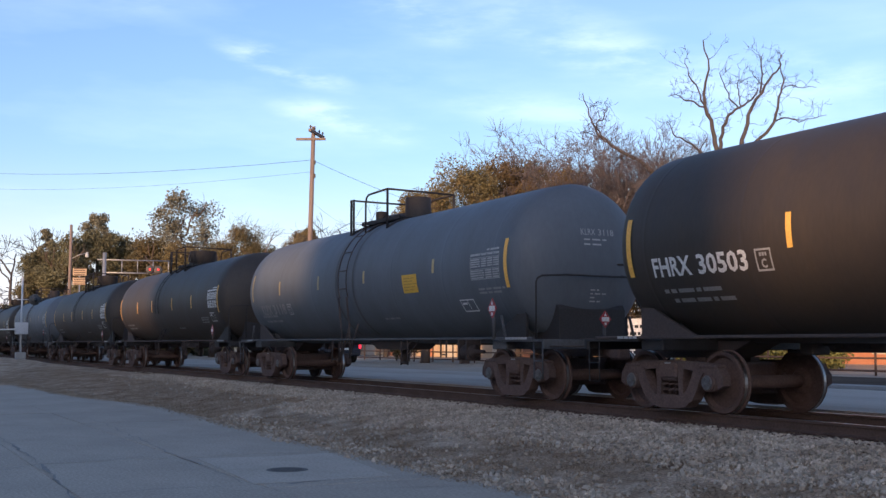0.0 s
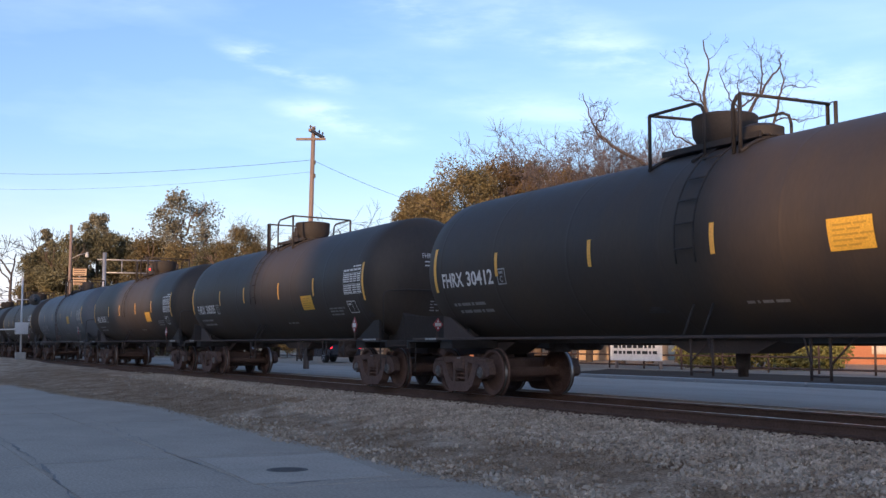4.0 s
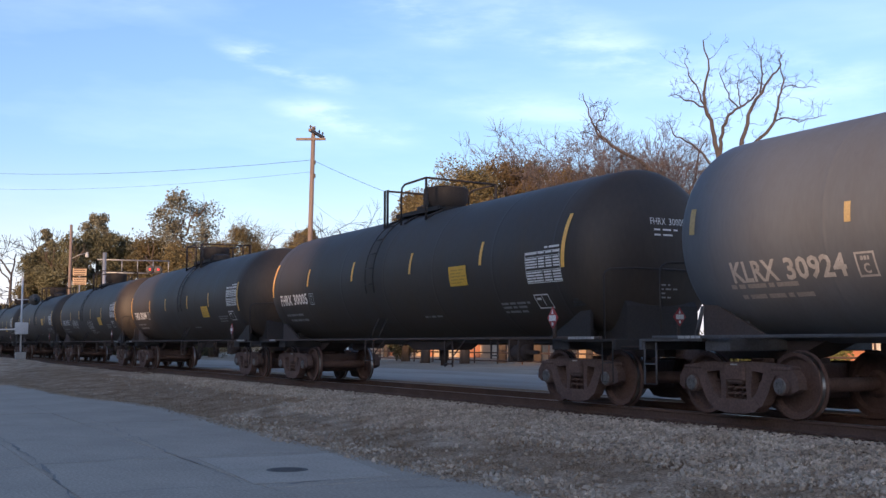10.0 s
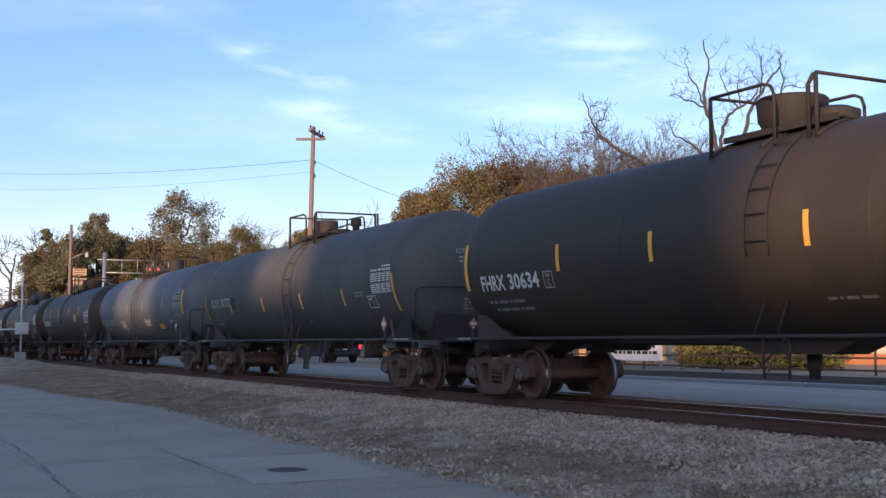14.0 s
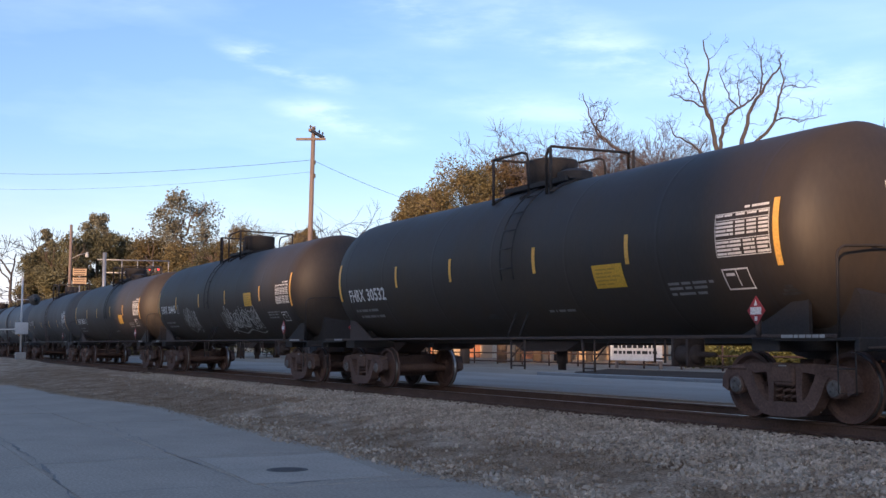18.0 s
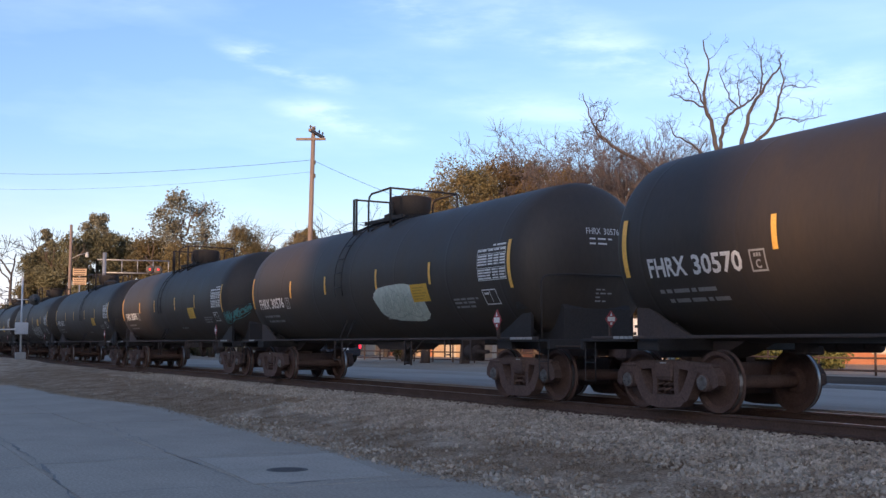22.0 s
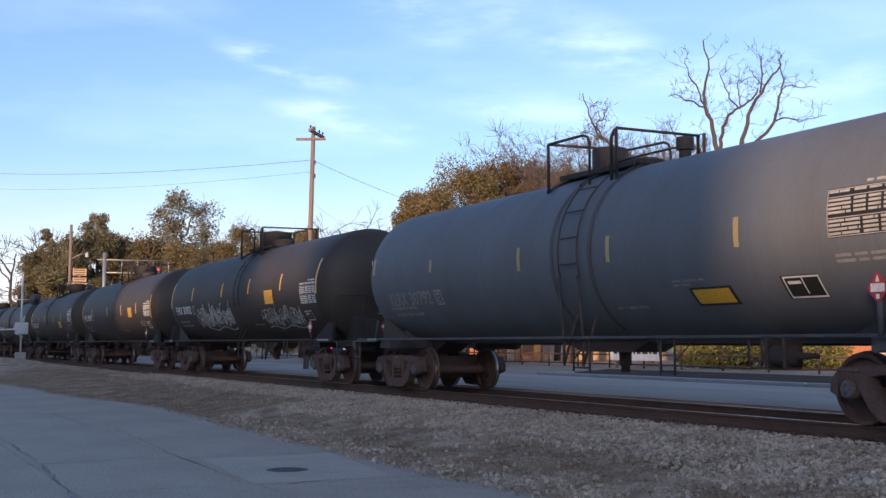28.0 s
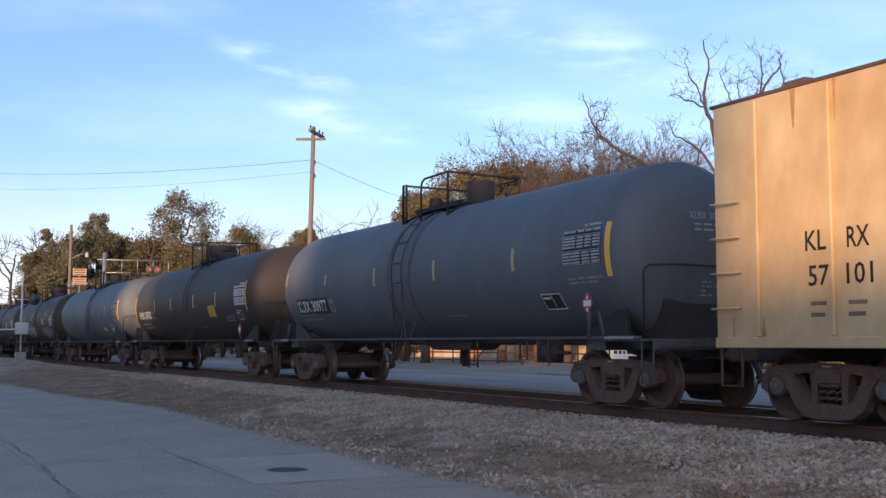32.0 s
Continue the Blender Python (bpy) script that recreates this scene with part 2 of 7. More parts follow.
TWIG = mat("gray_twigs", (0.14, 0.117, 0.115), 0.95, 0.0, (0.1, 0.084, 0.083), 1.0, 0.7, 12.0, 0.2)
POLEWOOD = mat("pole_timber", (0.25, 0.195, 0.17), 0.9, 0.0, (0.17, 0.125, 0.105), 2.0, 0.6, 20.0, 0.4, (4, 4, 0.2))
LEAF_OAK = mat("oak_leaves", (0.111, 0.101, 0.047), 0.75, 0.0, (0.150, 0.108, 0.044), 0.25, 0.9, 6.0, 0.0, (1, 1, 1), 0.45)
LEAF_BROWN = mat("rusty_leaves", (0.176, 0.111, 0.046), 0.75, 0.0, (0.117, 0.094, 0.042), 0.3, 0.9, 6.0, 0.0, (1, 1, 1), 0.45)
LEAF_GREEN = mat("evergreen_leaves", (0.135, 0.123, 0.063), 0.75, 0.0, (0.089, 0.091, 0.052), 0.25, 0.9, 6.0, 0.0, (1, 1, 1), 0.45)
LEAF_PINE = mat("pine_needles", (0.142, 0.132, 0.09), 0.75, 0.0, (0.10, 0.099, 0.072), 0.3, 0.9, 6.0, 0.0, (1, 1, 1), 0.45)
TEAL = mat("teal_spray", (0.09, 0.26, 0.25), 0.6, 0.0, (0.06, 0.17, 0.165), 3.0, 0.6, 20.0, 0.0)
LEAF_BUSH = mat("yellow_shrub_leaves", (0.169, 0.169, 0.047), 0.7, 0.0, (0.104, 0.114, 0.034), 0.8, 0.8, 6.0, 0.0, (1, 1, 1), 0.4)
BRICK = mat("orange_brick", (0.54, 0.235, 0.12), 0.9, 0.0, (0.44, 0.18, 0.09), 0.8, 0.6, 30.0, 0.2, (1, 1, 1), 0.08)
BLIND = mat("pale_window_blind", (0.70, 0.66, 0.58), 0.7, 0.0, (0.5, 0.46, 0.4), 4.0, 0.6, 40.0, 0.05)
BAND = mat("cream_stone_band", (0.66, 0.58, 0.46), 0.85, 0.0, (0.52, 0.44, 0.35), 2.0, 0.5, 30.0, 0.1)
STUCCO = mat("plain_stucco", (0.42, 0.36, 0.30), 0.9, 0.0, (0.36, 0.3, 0.25), 0.5, 0.6, 20.0, 0.1)
TAN = mat("tan_siding", (0.58, 0.43, 0.28), 0.85, 0.0, (0.5, 0.36, 0.23), 1.0, 0.6, 20.0, 0.1)
ROOF = mat("dark_roofing", (0.10, 0.09, 0.085), 0.9, 0.0, (0.07, 0.06, 0.055), 1.0, 0.6, 20.0, 0.2)
FENCE = mat("rusty_fence_pipe", (0.10, 0.06, 0.045), 0.85, 0.1, (0.06, 0.04, 0.032), 3.0, 0.7, 30.0, 0.3)
METAL = mat("galvanised_steel", (0.42, 0.43, 0.44), 0.5, 0.7, (0.33, 0.33, 0.34), 4.0, 0.5, 40.0, 0.05)
CAPS = mat("greasy_bearing_cap", (0.24, 0.23, 0.22), 0.55, 0.4, (0.06, 0.05, 0.045), 9.0, 0.7, 60.0, 0.1)
ALU = mat("silver_paint", (0.62, 0.63, 0.64), 0.5, 0.2, (0.5, 0.5, 0.5), 4.0, 0.5, 40.0, 0.05)
MAROON = mat("maroon_car_paint", (0.11, 0.010, 0.026), 0.3, 0.2, (0.09, 0.008, 0.02), 2.0, 0.5, 60.0, 0.0, rough_vary=0.05)
NAVY = mat("dark_blue_car_paint", (0.02, 0.025, 0.04), 0.25, 0.2, (0.016, 0.02, 0.03), 2.0, 0.5, 60.0, 0.0, rough_vary=0.05)
RUBBER = mat("tyre_rubber", (0.02, 0.02, 0.02), 0.85, 0.0, None, 5.0, 0.5, 60.0, 0.2)
WIRE = mat("cable_black", (0.03, 0.03, 0.03), 0.7, 0.0, None, 5.0, 0.5, 60.0, 0.0)


def plain(name, base, rough=0.1, metal=0.0, transmission=0.0, glow=0.0):
    m = bpy.data.materials.new(name)
    m.use_nodes = True
    b = m.node_tree.nodes["Principled BSDF"]
    b.inputs["Base Color"].default_value, b.inputs["Roughness"].default_value, b.inputs["Metallic"].default_value = (*base, 1), rough, metal
    b.inputs["Transmission Weight"].default_value = transmission
    if glow:
        b.inputs["Emission Color"].default_value, b.inputs["Emission Strength"].default_value = (*base, 1), glow
    return m


GLASS = plain("dark_window_glass", (0.03, 0.035, 0.04), 0.06)
TAILLIGHT = plain("tail_light", (0.5, 0.01, 0.01), 0.2)
REDLAMP = plain("lit_red_lamp", (1.0, 0.06, 0.05), 0.3, glow=0.4)
BRAKELAMP = plain("lit_tail_lamp", (1.0, 0.03, 0.05), 0.3, glow=0.7)


# ---- mesh helpers ----
def part(name, bm, material, parent=None, label="", smooth=False, at=None):
    """Links a bmesh as one mesh object under a thing or part."""
    me = bpy.data.meshes.new(name)
    bm.to_mesh(me)
    bm.free()
    for m in (material if isinstance(material, (list, tuple)) else [material]):
        me.materials.append(m)
    if smooth:
        me.polygons.foreach_set("use_smooth", [True] * len(me.polygons))
        me.set_sharp_from_angle(angle=radians(38))
    ob = new(name, me)
    if parent is not None:
        ob.parent = parent
    if at is not None:
        ob.matrix_basis = at
    if label:
        ob["label"] = label
    return ob


def box(bm, x0, x1, y0, y1, z0, z1, bevel=0.0, m=None, mi=0):
    made = bmesh.ops.create_cube(bm, size=1.0)["verts"]
    for v in made:
        v.co = Vector(((x0 + x1) / 2 + v.co.x * (x1 - x0), (y0 + y1) / 2 + v.co.y * (y1 - y0), (z0 + z1) / 2 + v.co.z * (z1 - z0)))
    faces = list({f for v in made for f in v.link_faces})
    if bevel:
        edges = list({e for v in made for e in v.link_edges})
        got = bmesh.ops.bevel(bm, geom=edges, offset=bevel, segments=1, affect="EDGES")
        faces = list({f for f in got["faces"]} | {f for f in faces if f.is_valid})
        made = list({v for f in faces for v in f.verts})
    for f in faces:
        f.material_index = mi
    if m is not None:
        bmesh.ops.transform(bm, matrix=m, verts=made)
    return bm


def tube(bm, pts, r, seg=8, close=False, r1=None, mi=0):
    """A pipe along points; r1 is the radius at its far end."""
    pts = [Vector(p) for p in pts]
    n = len(pts)
    rings = []
    side = None
    for i, p in enumerate(pts):
        if close:
            d = pts[(i + 1) % n] - pts[i - 1]
        else:
            d = pts[min(i + 1, n - 1)] - pts[max(i - 1, 0)]
        d.normalize()
        if side is None:
            side = d.cross(Vector((0, 0, 1)) if abs(d.z) < 0.9 else Vector((1, 0, 0))).normalized()
        side = (side - d * side.dot(d)).normalized()
        up = d.cross(side)
        rr = r if r1 is None else r + (r1 - r) * i / max(1, n - 1)
        rings.append([bm.verts.new(p + rr * (math.cos(a) * side + math.sin(a) * up)) for a in (2 * math.pi * k / seg for k in range(seg))])
    pairs = list(zip(rings, rings[1:])) + ([(rings[-1], rings[0])] if close else [])
    for a, b in pairs:
        for k in range(seg):
            f = bm.faces.new((a[k], a[(k + 1) % seg], b[(k + 1) % seg], b[k]))
            f.smooth, f.material_index = True, mi
    if not close:
        for ring in (rings[0][::-1], rings[-1]):
            f = bm.faces.new(ring)
            f.material_index = mi
    return bm


def revolve(bm, profile, axis="x", seg=32, m=None, mi=0, caps=True):
    """Turns a profile of (along, radius) round an axis; ends of radius 0 close it."""
    rings = []
    for a, r in profile:
        if r <= 1e-6:
            ring = [bm.verts.new({"x": (a, 0, 0), "y": (0, a, 0), "z": (0, 0, a)}[axis])]
        else:
            ring = []
            for k in range(seg):
                c, s = r * math.cos(2 * math.pi * k / seg), r * math.sin(2 * math.pi * k / seg)
                ring.append(bm.verts.new({"x": (a, c, s), "y": (s, a, c), "z": (c, s, a)}[axis]))
        rings.append(ring)
    for a, b in zip(rings, rings[1:]):
        if len(a) == 1 and len(b) == 1:
            continue
        for k in range(seg):
            j = (k + 1) % seg
            if len(a) == 1:
                f = bm.faces.new((a[0], b[j], b[k]))
            elif len(b) == 1:
                f = bm.faces.new((a[k], a[j], b[0]))
            else:
                f = bm.faces.new((a[k], a[j], b[j], b[k]))
            f.smooth, f.material_index = True, mi
    for ring, flip in ((rings[0], True), (rings[-1], False)):
        if len(ring) > 1 and caps:
            bm.faces.new(ring[::-1] if flip else ring).material_index = mi
    if m is not None:
        bmesh.ops.transform(bm, matrix=m, verts=[v for ring in rings for v in ring])
    return bm


def prism(bm, outline, axis, a0, a1, mi=0):
    """An outline of 2D points pushed out along an axis from a0 to a1."""
    def place(u, v, a):
        return {"x": (a, u, v), "y": (u, a, v), "z": (u, v, a)}[axis]
    lo, hi = [bm.verts.new(place(u, v, a0)) for u, v in outline], [bm.verts.new(place(u, v, a1)) for u, v in outline]
    n = len(outline)
    for ring in (lo, hi[::-1]):
        bm.faces.new(ring).material_index = mi
    for k in range(n):
        bm.faces.new((lo[k], hi[k], hi[(k + 1) % n], lo[(k + 1) % n])).material_index = mi
    bmesh.ops.recalc_face_normals(bm, faces=bm.faces[:])
    return bm


def thing(name, x=0, y=0, z=0, rz=0, label="", category="", group="", kind=""):
    ob = new(name)
    ob.matrix_basis = pose(x, y, z, 0, 0, rz)
    ob.empty_display_size = 0.3
    return tagged(ob, label, category, group, kind)


# ---- ground, roads, track ----
def smoothstep(a, b, v):
    t = min(1.0, max(0.0, (v - a) / (b - a)))
    return t * t * (3 - 2 * t)


def road_edge(x):
    """Where the near concrete ends, along the track; it bends away from the track far down."""
    return 6.52 + 0.09 * noise.noise((x * 0.35, 3.1, 0)) + 0.07 * noise.noise((x * 1.3, 7.7, 0)) + 0.05 * noise.noise((x * 4.1, 1.7, 0)) + 0.36 * smoothstep(-16, -26, x) - 0.95 * smoothstep(-29, -38, x) - 0.35 * smoothstep(-38, -50, x) - 3.0 * smoothstep(-50, -95, x)


def ground_height(x, y):
    e = road_edge(x)
    if y <= e:
        return -0.03
    base = 0.018 + 0.3 * smoothstep(-52, -74, x) * smoothstep(e, e + 1.5, y) * (1 - smoothstep(9.6, 10.4, y)) + 0.29 * smoothstep(e, 9.6, y) + 0.075 * smoothstep(9.2, 10.4, y) + 0.10 * smoothstep(13.7, 14.8, y)
    bump_ = 0.03 * noise.noise((x * 0.9, y * 0.9, 0)) + 0.018 * noise.noise((x * 2.7, y * 2.7, 4))
    return base + bump_ * smoothstep(e, e + 0.6, y) * (1 - smoothstep(10.0, 10.6, y))


def build_ground():
    xs = sorted(set([-900, -600, -400, -260, -180, -140, -110] + [-95 + 1.5 * i for i in range(34)] + [-44 + 0.4 * i for i in range(121)] + [6, 9, 14, 22, 40, 80, 150, 300, 600]))
    ys = sorted(set([-600, -300, -120, -60, -30, -12, 0, 2.5, 4, 4.6] + [5 + 0.16 * i for i in range(36)] + [11, 12, 13, 13.9, 14.4, 15, 15.5, 16, 18, 22, 26, 32, 40, 52, 70, 95, 130, 200, 350, 600, 900]))
    verts = [(x, y, ground_height(x, y)) for x in xs for y in ys]
    n = len(ys)
    faces, idx = [], []
    for i in range(len(xs) - 1):
        for j in range(n - 1):
            faces.append((i * n + j, (i + 1) * n + j, (i + 1) * n + j + 1, i * n + j + 1))
            idx.append(1 if ys[j] >= 25.9 else 0)
    me = bpy.data.meshes.new("ground")
    me.from_pydata(verts, [], faces)
    me.materials.append(SOIL)
    me.materials.append(GRASSFAR)
    me.polygons.foreach_set("material_index", idx)
    me.polygons.foreach_set("use_smooth", [True] * len(faces))
    tagged(new("ground", me), "bare brown verge soil with dry winter grass", "ground", kind="structure")


def scatter_stones(name, label, count, place, smin, smax, material):
    """Angular stones strewn by place(rng) -> x, y, z, joined into one mesh."""
    rng = random.Random(hash(len(name)) % 97 + 5)
    base = [(-1, -1, -1), (1, -1, -1), (1, 1, -1), (-1, 1, -1), (-1, -1, 1), (1, -1, 1), (1, 1, 1), (-1, 1, 1)]
    quads = [(0, 3, 2, 1), (4, 5, 6, 7), (0, 1, 5, 4), (1, 2, 6, 5), (2, 3, 7, 6), (3, 0, 4, 7)]
    verts, faces = [], []
    for i in range(count):
        x, y, z = place(rng)
        s = smin + (smax - smin) * rng.random() ** 2
        turn = Euler((rng.uniform(0, 6), rng.uniform(0, 6), rng.uniform(0, 6))).to_matrix()
        dims = (s * rng.uniform(0.6, 1.1), s * rng.uniform(0.5, 0.9), s * rng.uniform(0.4, 0.75))
        k = len(verts)
        for b in base:
            v = turn @ Vector((b[0] * dims[0] * rng.uniform(0.55, 1), b[1] * dims[1] * rng.uniform(0.55, 1), b[2] * dims[2] * rng.uniform(0.55, 1)))
            verts.append((x + v.x, y + v.y, z + v.z))
        faces += [tuple(k + q for q in f) for f in quads]
    me = bpy.data.meshes.new(name)
    me.from_pydata(verts, [], faces)
    me.materials.append(material)
    tagged(new(name, me), label, "gravel", kind="stuff")


def ballast_place(rng):
    """A full band of stone below the ties, a thin one along the road, little on the dirt between."""
    while True:
        x = 2.0 - 46 * rng.random() ** 1.5
        y = rng.uniform(6.2, 10.95)
        e = road_edge(x)
        wander = 0.35 * noise.noise((x * 0.6, 4.0, 9)) + 0.2 * noise.noise((x * 2.1, y * 1.3, 3))
        keep = smoothstep(8.05, 8.75, y + wander) + 0.05
        keep += 0.3 * (1 - smoothstep(e + 0.35, e + 0.9, y + 0.5 * wander))
        if x < -24:
            keep *= smoothstep(9.0, 10.2, y) + 0.05
        if y > e - 0.3 * rng.random() ** 2 - 0.05 and rng.random() < keep:
            return x, y, max(ground_height(x, y), -0.004) + 0.014


def shoulder_place(rng):
    """Stone heaped between the ends of the ties, which stay bare."""
    while True:
        x = 4.0 - 52 * rng.random() ** 1.4
        off = (6.0 - x) % 0.52
        if 0.14 < off < 0.38:
            y = rng.uniform(10.68, 11.2)
            return x, y, RAIL_Z - 0.2 + rng.uniform(-0.02, 0.035) * (1 - smoothstep(10.9, 11.2, y))


def bed_place(rng):
    x = 4.0 - 60 * rng.random() ** 1.4
    y = rng.choice((rng.uniform(10.6, 13.6), rng.uniform(10.6, 11.2), rng.uniform(13.2, 14.8)))
    return x, y, ground_height(x, y) + 0.02


def build_near_road():
    road = thing("road_near", label="pale worn concrete street beside the track", category="road", kind="structure")
    under = bmesh.new()
    box(under, -110, 14, -9.0, 6.9, -0.3, -0.045)
    part("road_bed", under, JOINT, road)
    rows = [-8.8, -4.4, 0.1, 2.2, 4.2, 7.0]
    rng = random.Random(4)
    shapes = {}
    x = 10.7
    while x > -108:
        length = 3.8
        for j, (y0, y1) in enumerate(zip(rows, rows[1:])):
            if y1 > 6 and x < -44:
                continue
            if x < -70 and y1 > 3:
                continue
            key = (j,)
            if key not in shapes:
                bm = bmesh.new()
                box(bm, -length + 0.006, -0.006, y0 + 0.005, y1 - 0.005, -0.2, 0.0, 0.008)
                me = bpy.data.meshes.new("slab")
                bm.to_mesh(me)
                bm.free()
                me.materials.append(CONCRETE)
                shapes[key] = me
            ob = new("slab", shapes[key])
            ob.parent = road
            ob.matrix_basis = pose(x, 0, rng.uniform(-0.006, 0.0), rng.uniform(-0.05, 0.05), rng.uniform(-0.05, 0.05), 0)
        x -= length
    # tar-filled cracks: wander, width, then the points they run through
    rng = random.Random(14)
    for wide, pts in ((0.024, [(-23.5, 2.36), (-20.6, 2.34), (-16.6, 2.34), (-14.5, 2.25), (-12.2, 2.12), (-8, 2.0)]), (0.012, [(-15.2, 1.6), (-15.8, 2.3), (-16.0, 3.1), (-16.3, 4.15)]),
                      (0.010, [(-27.8, 4.65), (-22.9, 4.57), (-18.5, 4.34), (-16.3, 4.22), (-14.1, 4.17), (-12.4, 4.06)]), (0.010, [(-12.35, 2.08), (-12.55, 3.0), (-12.4, 4.0), (-12.4, 4.9), (-12.3, 6.36)]),
                      (0.03, [(-12.3, 4.5), (-12.42, 4.75), (-12.32, 4.95)]), (0.008, [(-11.5, 5.2), (-11.3, 6.0), (-11.0, 6.5)])):
        crack = bmesh.new()
        last = None
        for (xa, ya), (xb, yb) in zip(pts, pts[1:]):
            steps = max(3, int(math.hypot(xb - xa, yb - ya) / 0.16))
            d = Vector((xb - xa, yb - ya)).normalized()
            for k in range(steps):
                t = k / steps
                u, v = xa + (xb - xa) * t, ya + (yb - ya) * t
                off = 0.06 * noise.noise((u * 1.7, v * 1.7, 1)) + 0.035 * noise.noise((u * 6, v * 6, 6))
                w = wide * max(0.12, 0.75 + 1.3 * noise.noise((u * 1.1, v * 1.1, 11)) + rng.uniform(-0.25, 0.25))
                row = [crack.verts.new((u - d.y * (off + q), v + d.x * (off + q), 0.004)) for q in (-w, w)]
                if last:
                    crack.faces.new((last[0], row[0], row[1], last[1]))
                last = row
        part("tar_seam", crack, JOINT, road, "dark tar-filled crack")
    # a paler, newer panel round the cover
    bm = bmesh.new()
    edge = [(-15.6, 4.35), (-15.4, 5.4), (-15.5, 6.3), (-14.2, 6.15), (-12.5, 5.9), (-12.45, 4.9), (-12.5, 4.15), (-14.1, 4.28)]
    prism(bm, edge, "z", -0.02, 0.003)
    part("patch", bm, PATCHED, road, "paler newer concrete patch")
    cover = thing("manhole_cover", -13.67, 4.98, 0.0, label="round dark cast iron cover set in the concrete street", category="manhole cover")
    bm = bmesh.new()
    revolve(bm, [(0.0045, 0.0), (0.0045, 0.225), (0.007, 0.23), (0.007, 0.26), (0.0, 0.27)], "z", 32)
    part("ring", bm, IRON, cover)
    bm = bmesh.new()
    revolve(bm, [(0.005, 0.0), (0.009, 0.0), (0.009, 0.215), (0.005, 0.22)], "z", 32)
    lid = part("lid", bm, IRON, cover)
    for i in range(-4, 5):
        half = math.sqrt(max(0.0, 0.2 ** 2 - (i * 0.045) ** 2))
        bm = bmesh.new()
        box(bm, -half, half, i * 0.045 - 0.008, i * 0.045 + 0.008, 0.008, 0.015)
        part("rib", bm, IRON, lid)


def build_far_road():
    road = thing("road_far", label="pale gray paved street behind the track", category="road", kind="structure")
    bm = bmesh.new()
    box(bm, -260, 420, 13.78, 20.4, 0.1, FAR_Z)
    part("paving", bm, ASPHALT, road)
    # the lot beyond, and the strip of darker colour between kerb and fence
    lot = bmesh.new()
    box(lot, -118, 60, 20.4, 45.9, 0.2, FAR_Z - 0.02)
    tagged(part("lot", lot, LOT), "pale dusty paved lot behind the fence", "pavement", kind="structure")
    strip = bmesh.new()
    prism(strip, [(-30.4, 20.72), (60, 20.72), (60, 27.2), (-37.2, 27.2), (-35.6, 25.6), (-34.0, 23.4)], "z", 0.3, FAR_Z + 0.03)
    tagged(part("turf_strip", strip, DARKVERGE), "dark verge strip behind the kerb", "verge", kind="structure")
    kerb = thing("kerb", label="pale concrete kerb along the far street", category="kerb", kind="structure")
    bm = bmesh.new()
    box(bm, -3.97, 0, 20.42, 20.7, 0.2, FAR_Z + 0.1, 0.02)
    shared = bpy.data.meshes.new("kerb_stone")
    bm.to_mesh(shared)
    bm.free()
    shared.materials.append(KERB)
    for k in range(19):
        ob = new("kerb_stone", shared)
        ob.parent = kerb
        ob.matrix_basis = pose(44.0 - 4.0 * k, 0, 0)


def build_track():
    track = thing("track", 0, TRACK_Y, RAIL_Z, label="single railway track on timber ties", category="railway track", kind="structure")
    prof = [(-0.07, -0.172), (0.07, -0.172), (0.07, -0.155), (0.012, -0.135), (0.012, -0.045), (0.036, -0.035), (0.036, -0.006), (0.028, 0.0), (-0.028, 0.0), (-0.036, -0.006), (-0.036, -0.035), (-0.012, -0.045), (-0.012, -0.135), (-0.07, -0.155)]
    for y in (-0.755, 0.755):
        bm = bmesh.new()
        prism(bm, [(u + y, v) for u, v in prof], "x", -520, 400)
        for f in bm.faces:
            if f.normal.z > 0.9 and f.calc_center_median().z > -0.002:
                f.material_index = 1
        part("rail", bm, [RAILRUST, TREAD], track, "rusty rail with a polished top")
    rng = random.Random(8)
    bm = bmesh.new()
    box(bm, -0.115, 0.115, -1.3, 1.3, -0.35, -0.178, 0.012)
    for y in (-0.755, 0.755):
        box(bm, -0.09, 0.09, y - 0.17, y + 0.17, -0.180, -0.1735, mi=1)
        for sx in (-0.06, 0.06):
            for sy in (-0.095, 0.095):
                box(bm, sx - 0.014, sx + 0.014, y + sy - 0.014, y + sy + 0.014, -0.175, -0.148, mi=1)
    tie_mesh = bpy.data.meshes.new("tie")
    bm.to_mesh(tie_mesh)
    bm.free()
    tie_mesh.materials.append(TIE)
    tie_mesh.materials.append(RAILRUST)
    x = 6.0
    for i in range(230):
        ob = new("tie", tie_mesh)
        ob.parent = track
        ob.matrix_basis = pose(x + rng.uniform(-0.03, 0.03), rng.uniform(-0.05, 0.05), rng.uniform(-0.012, 0.0), 0, 0, rng.uniform(-1.2, 1.2))
        x -= 0.52


build_ground()
build_near_road()
build_far_road()
build_track()
scatter_stones("ballast", "loose gray crushed stone beside the track", 46000, ballast_place, 0.013, 0.046, STONE)
scatter_stones("shoulder_stone", "gray crushed stone heaped between the tie ends", 6500, shoulder_place, 0.016, 0.042, STONE)
scatter_stones("track_bed_stone", "brown dusted crushed stone between the ties", 7000, bed_place, 0.015, 0.036, RAILRUST)



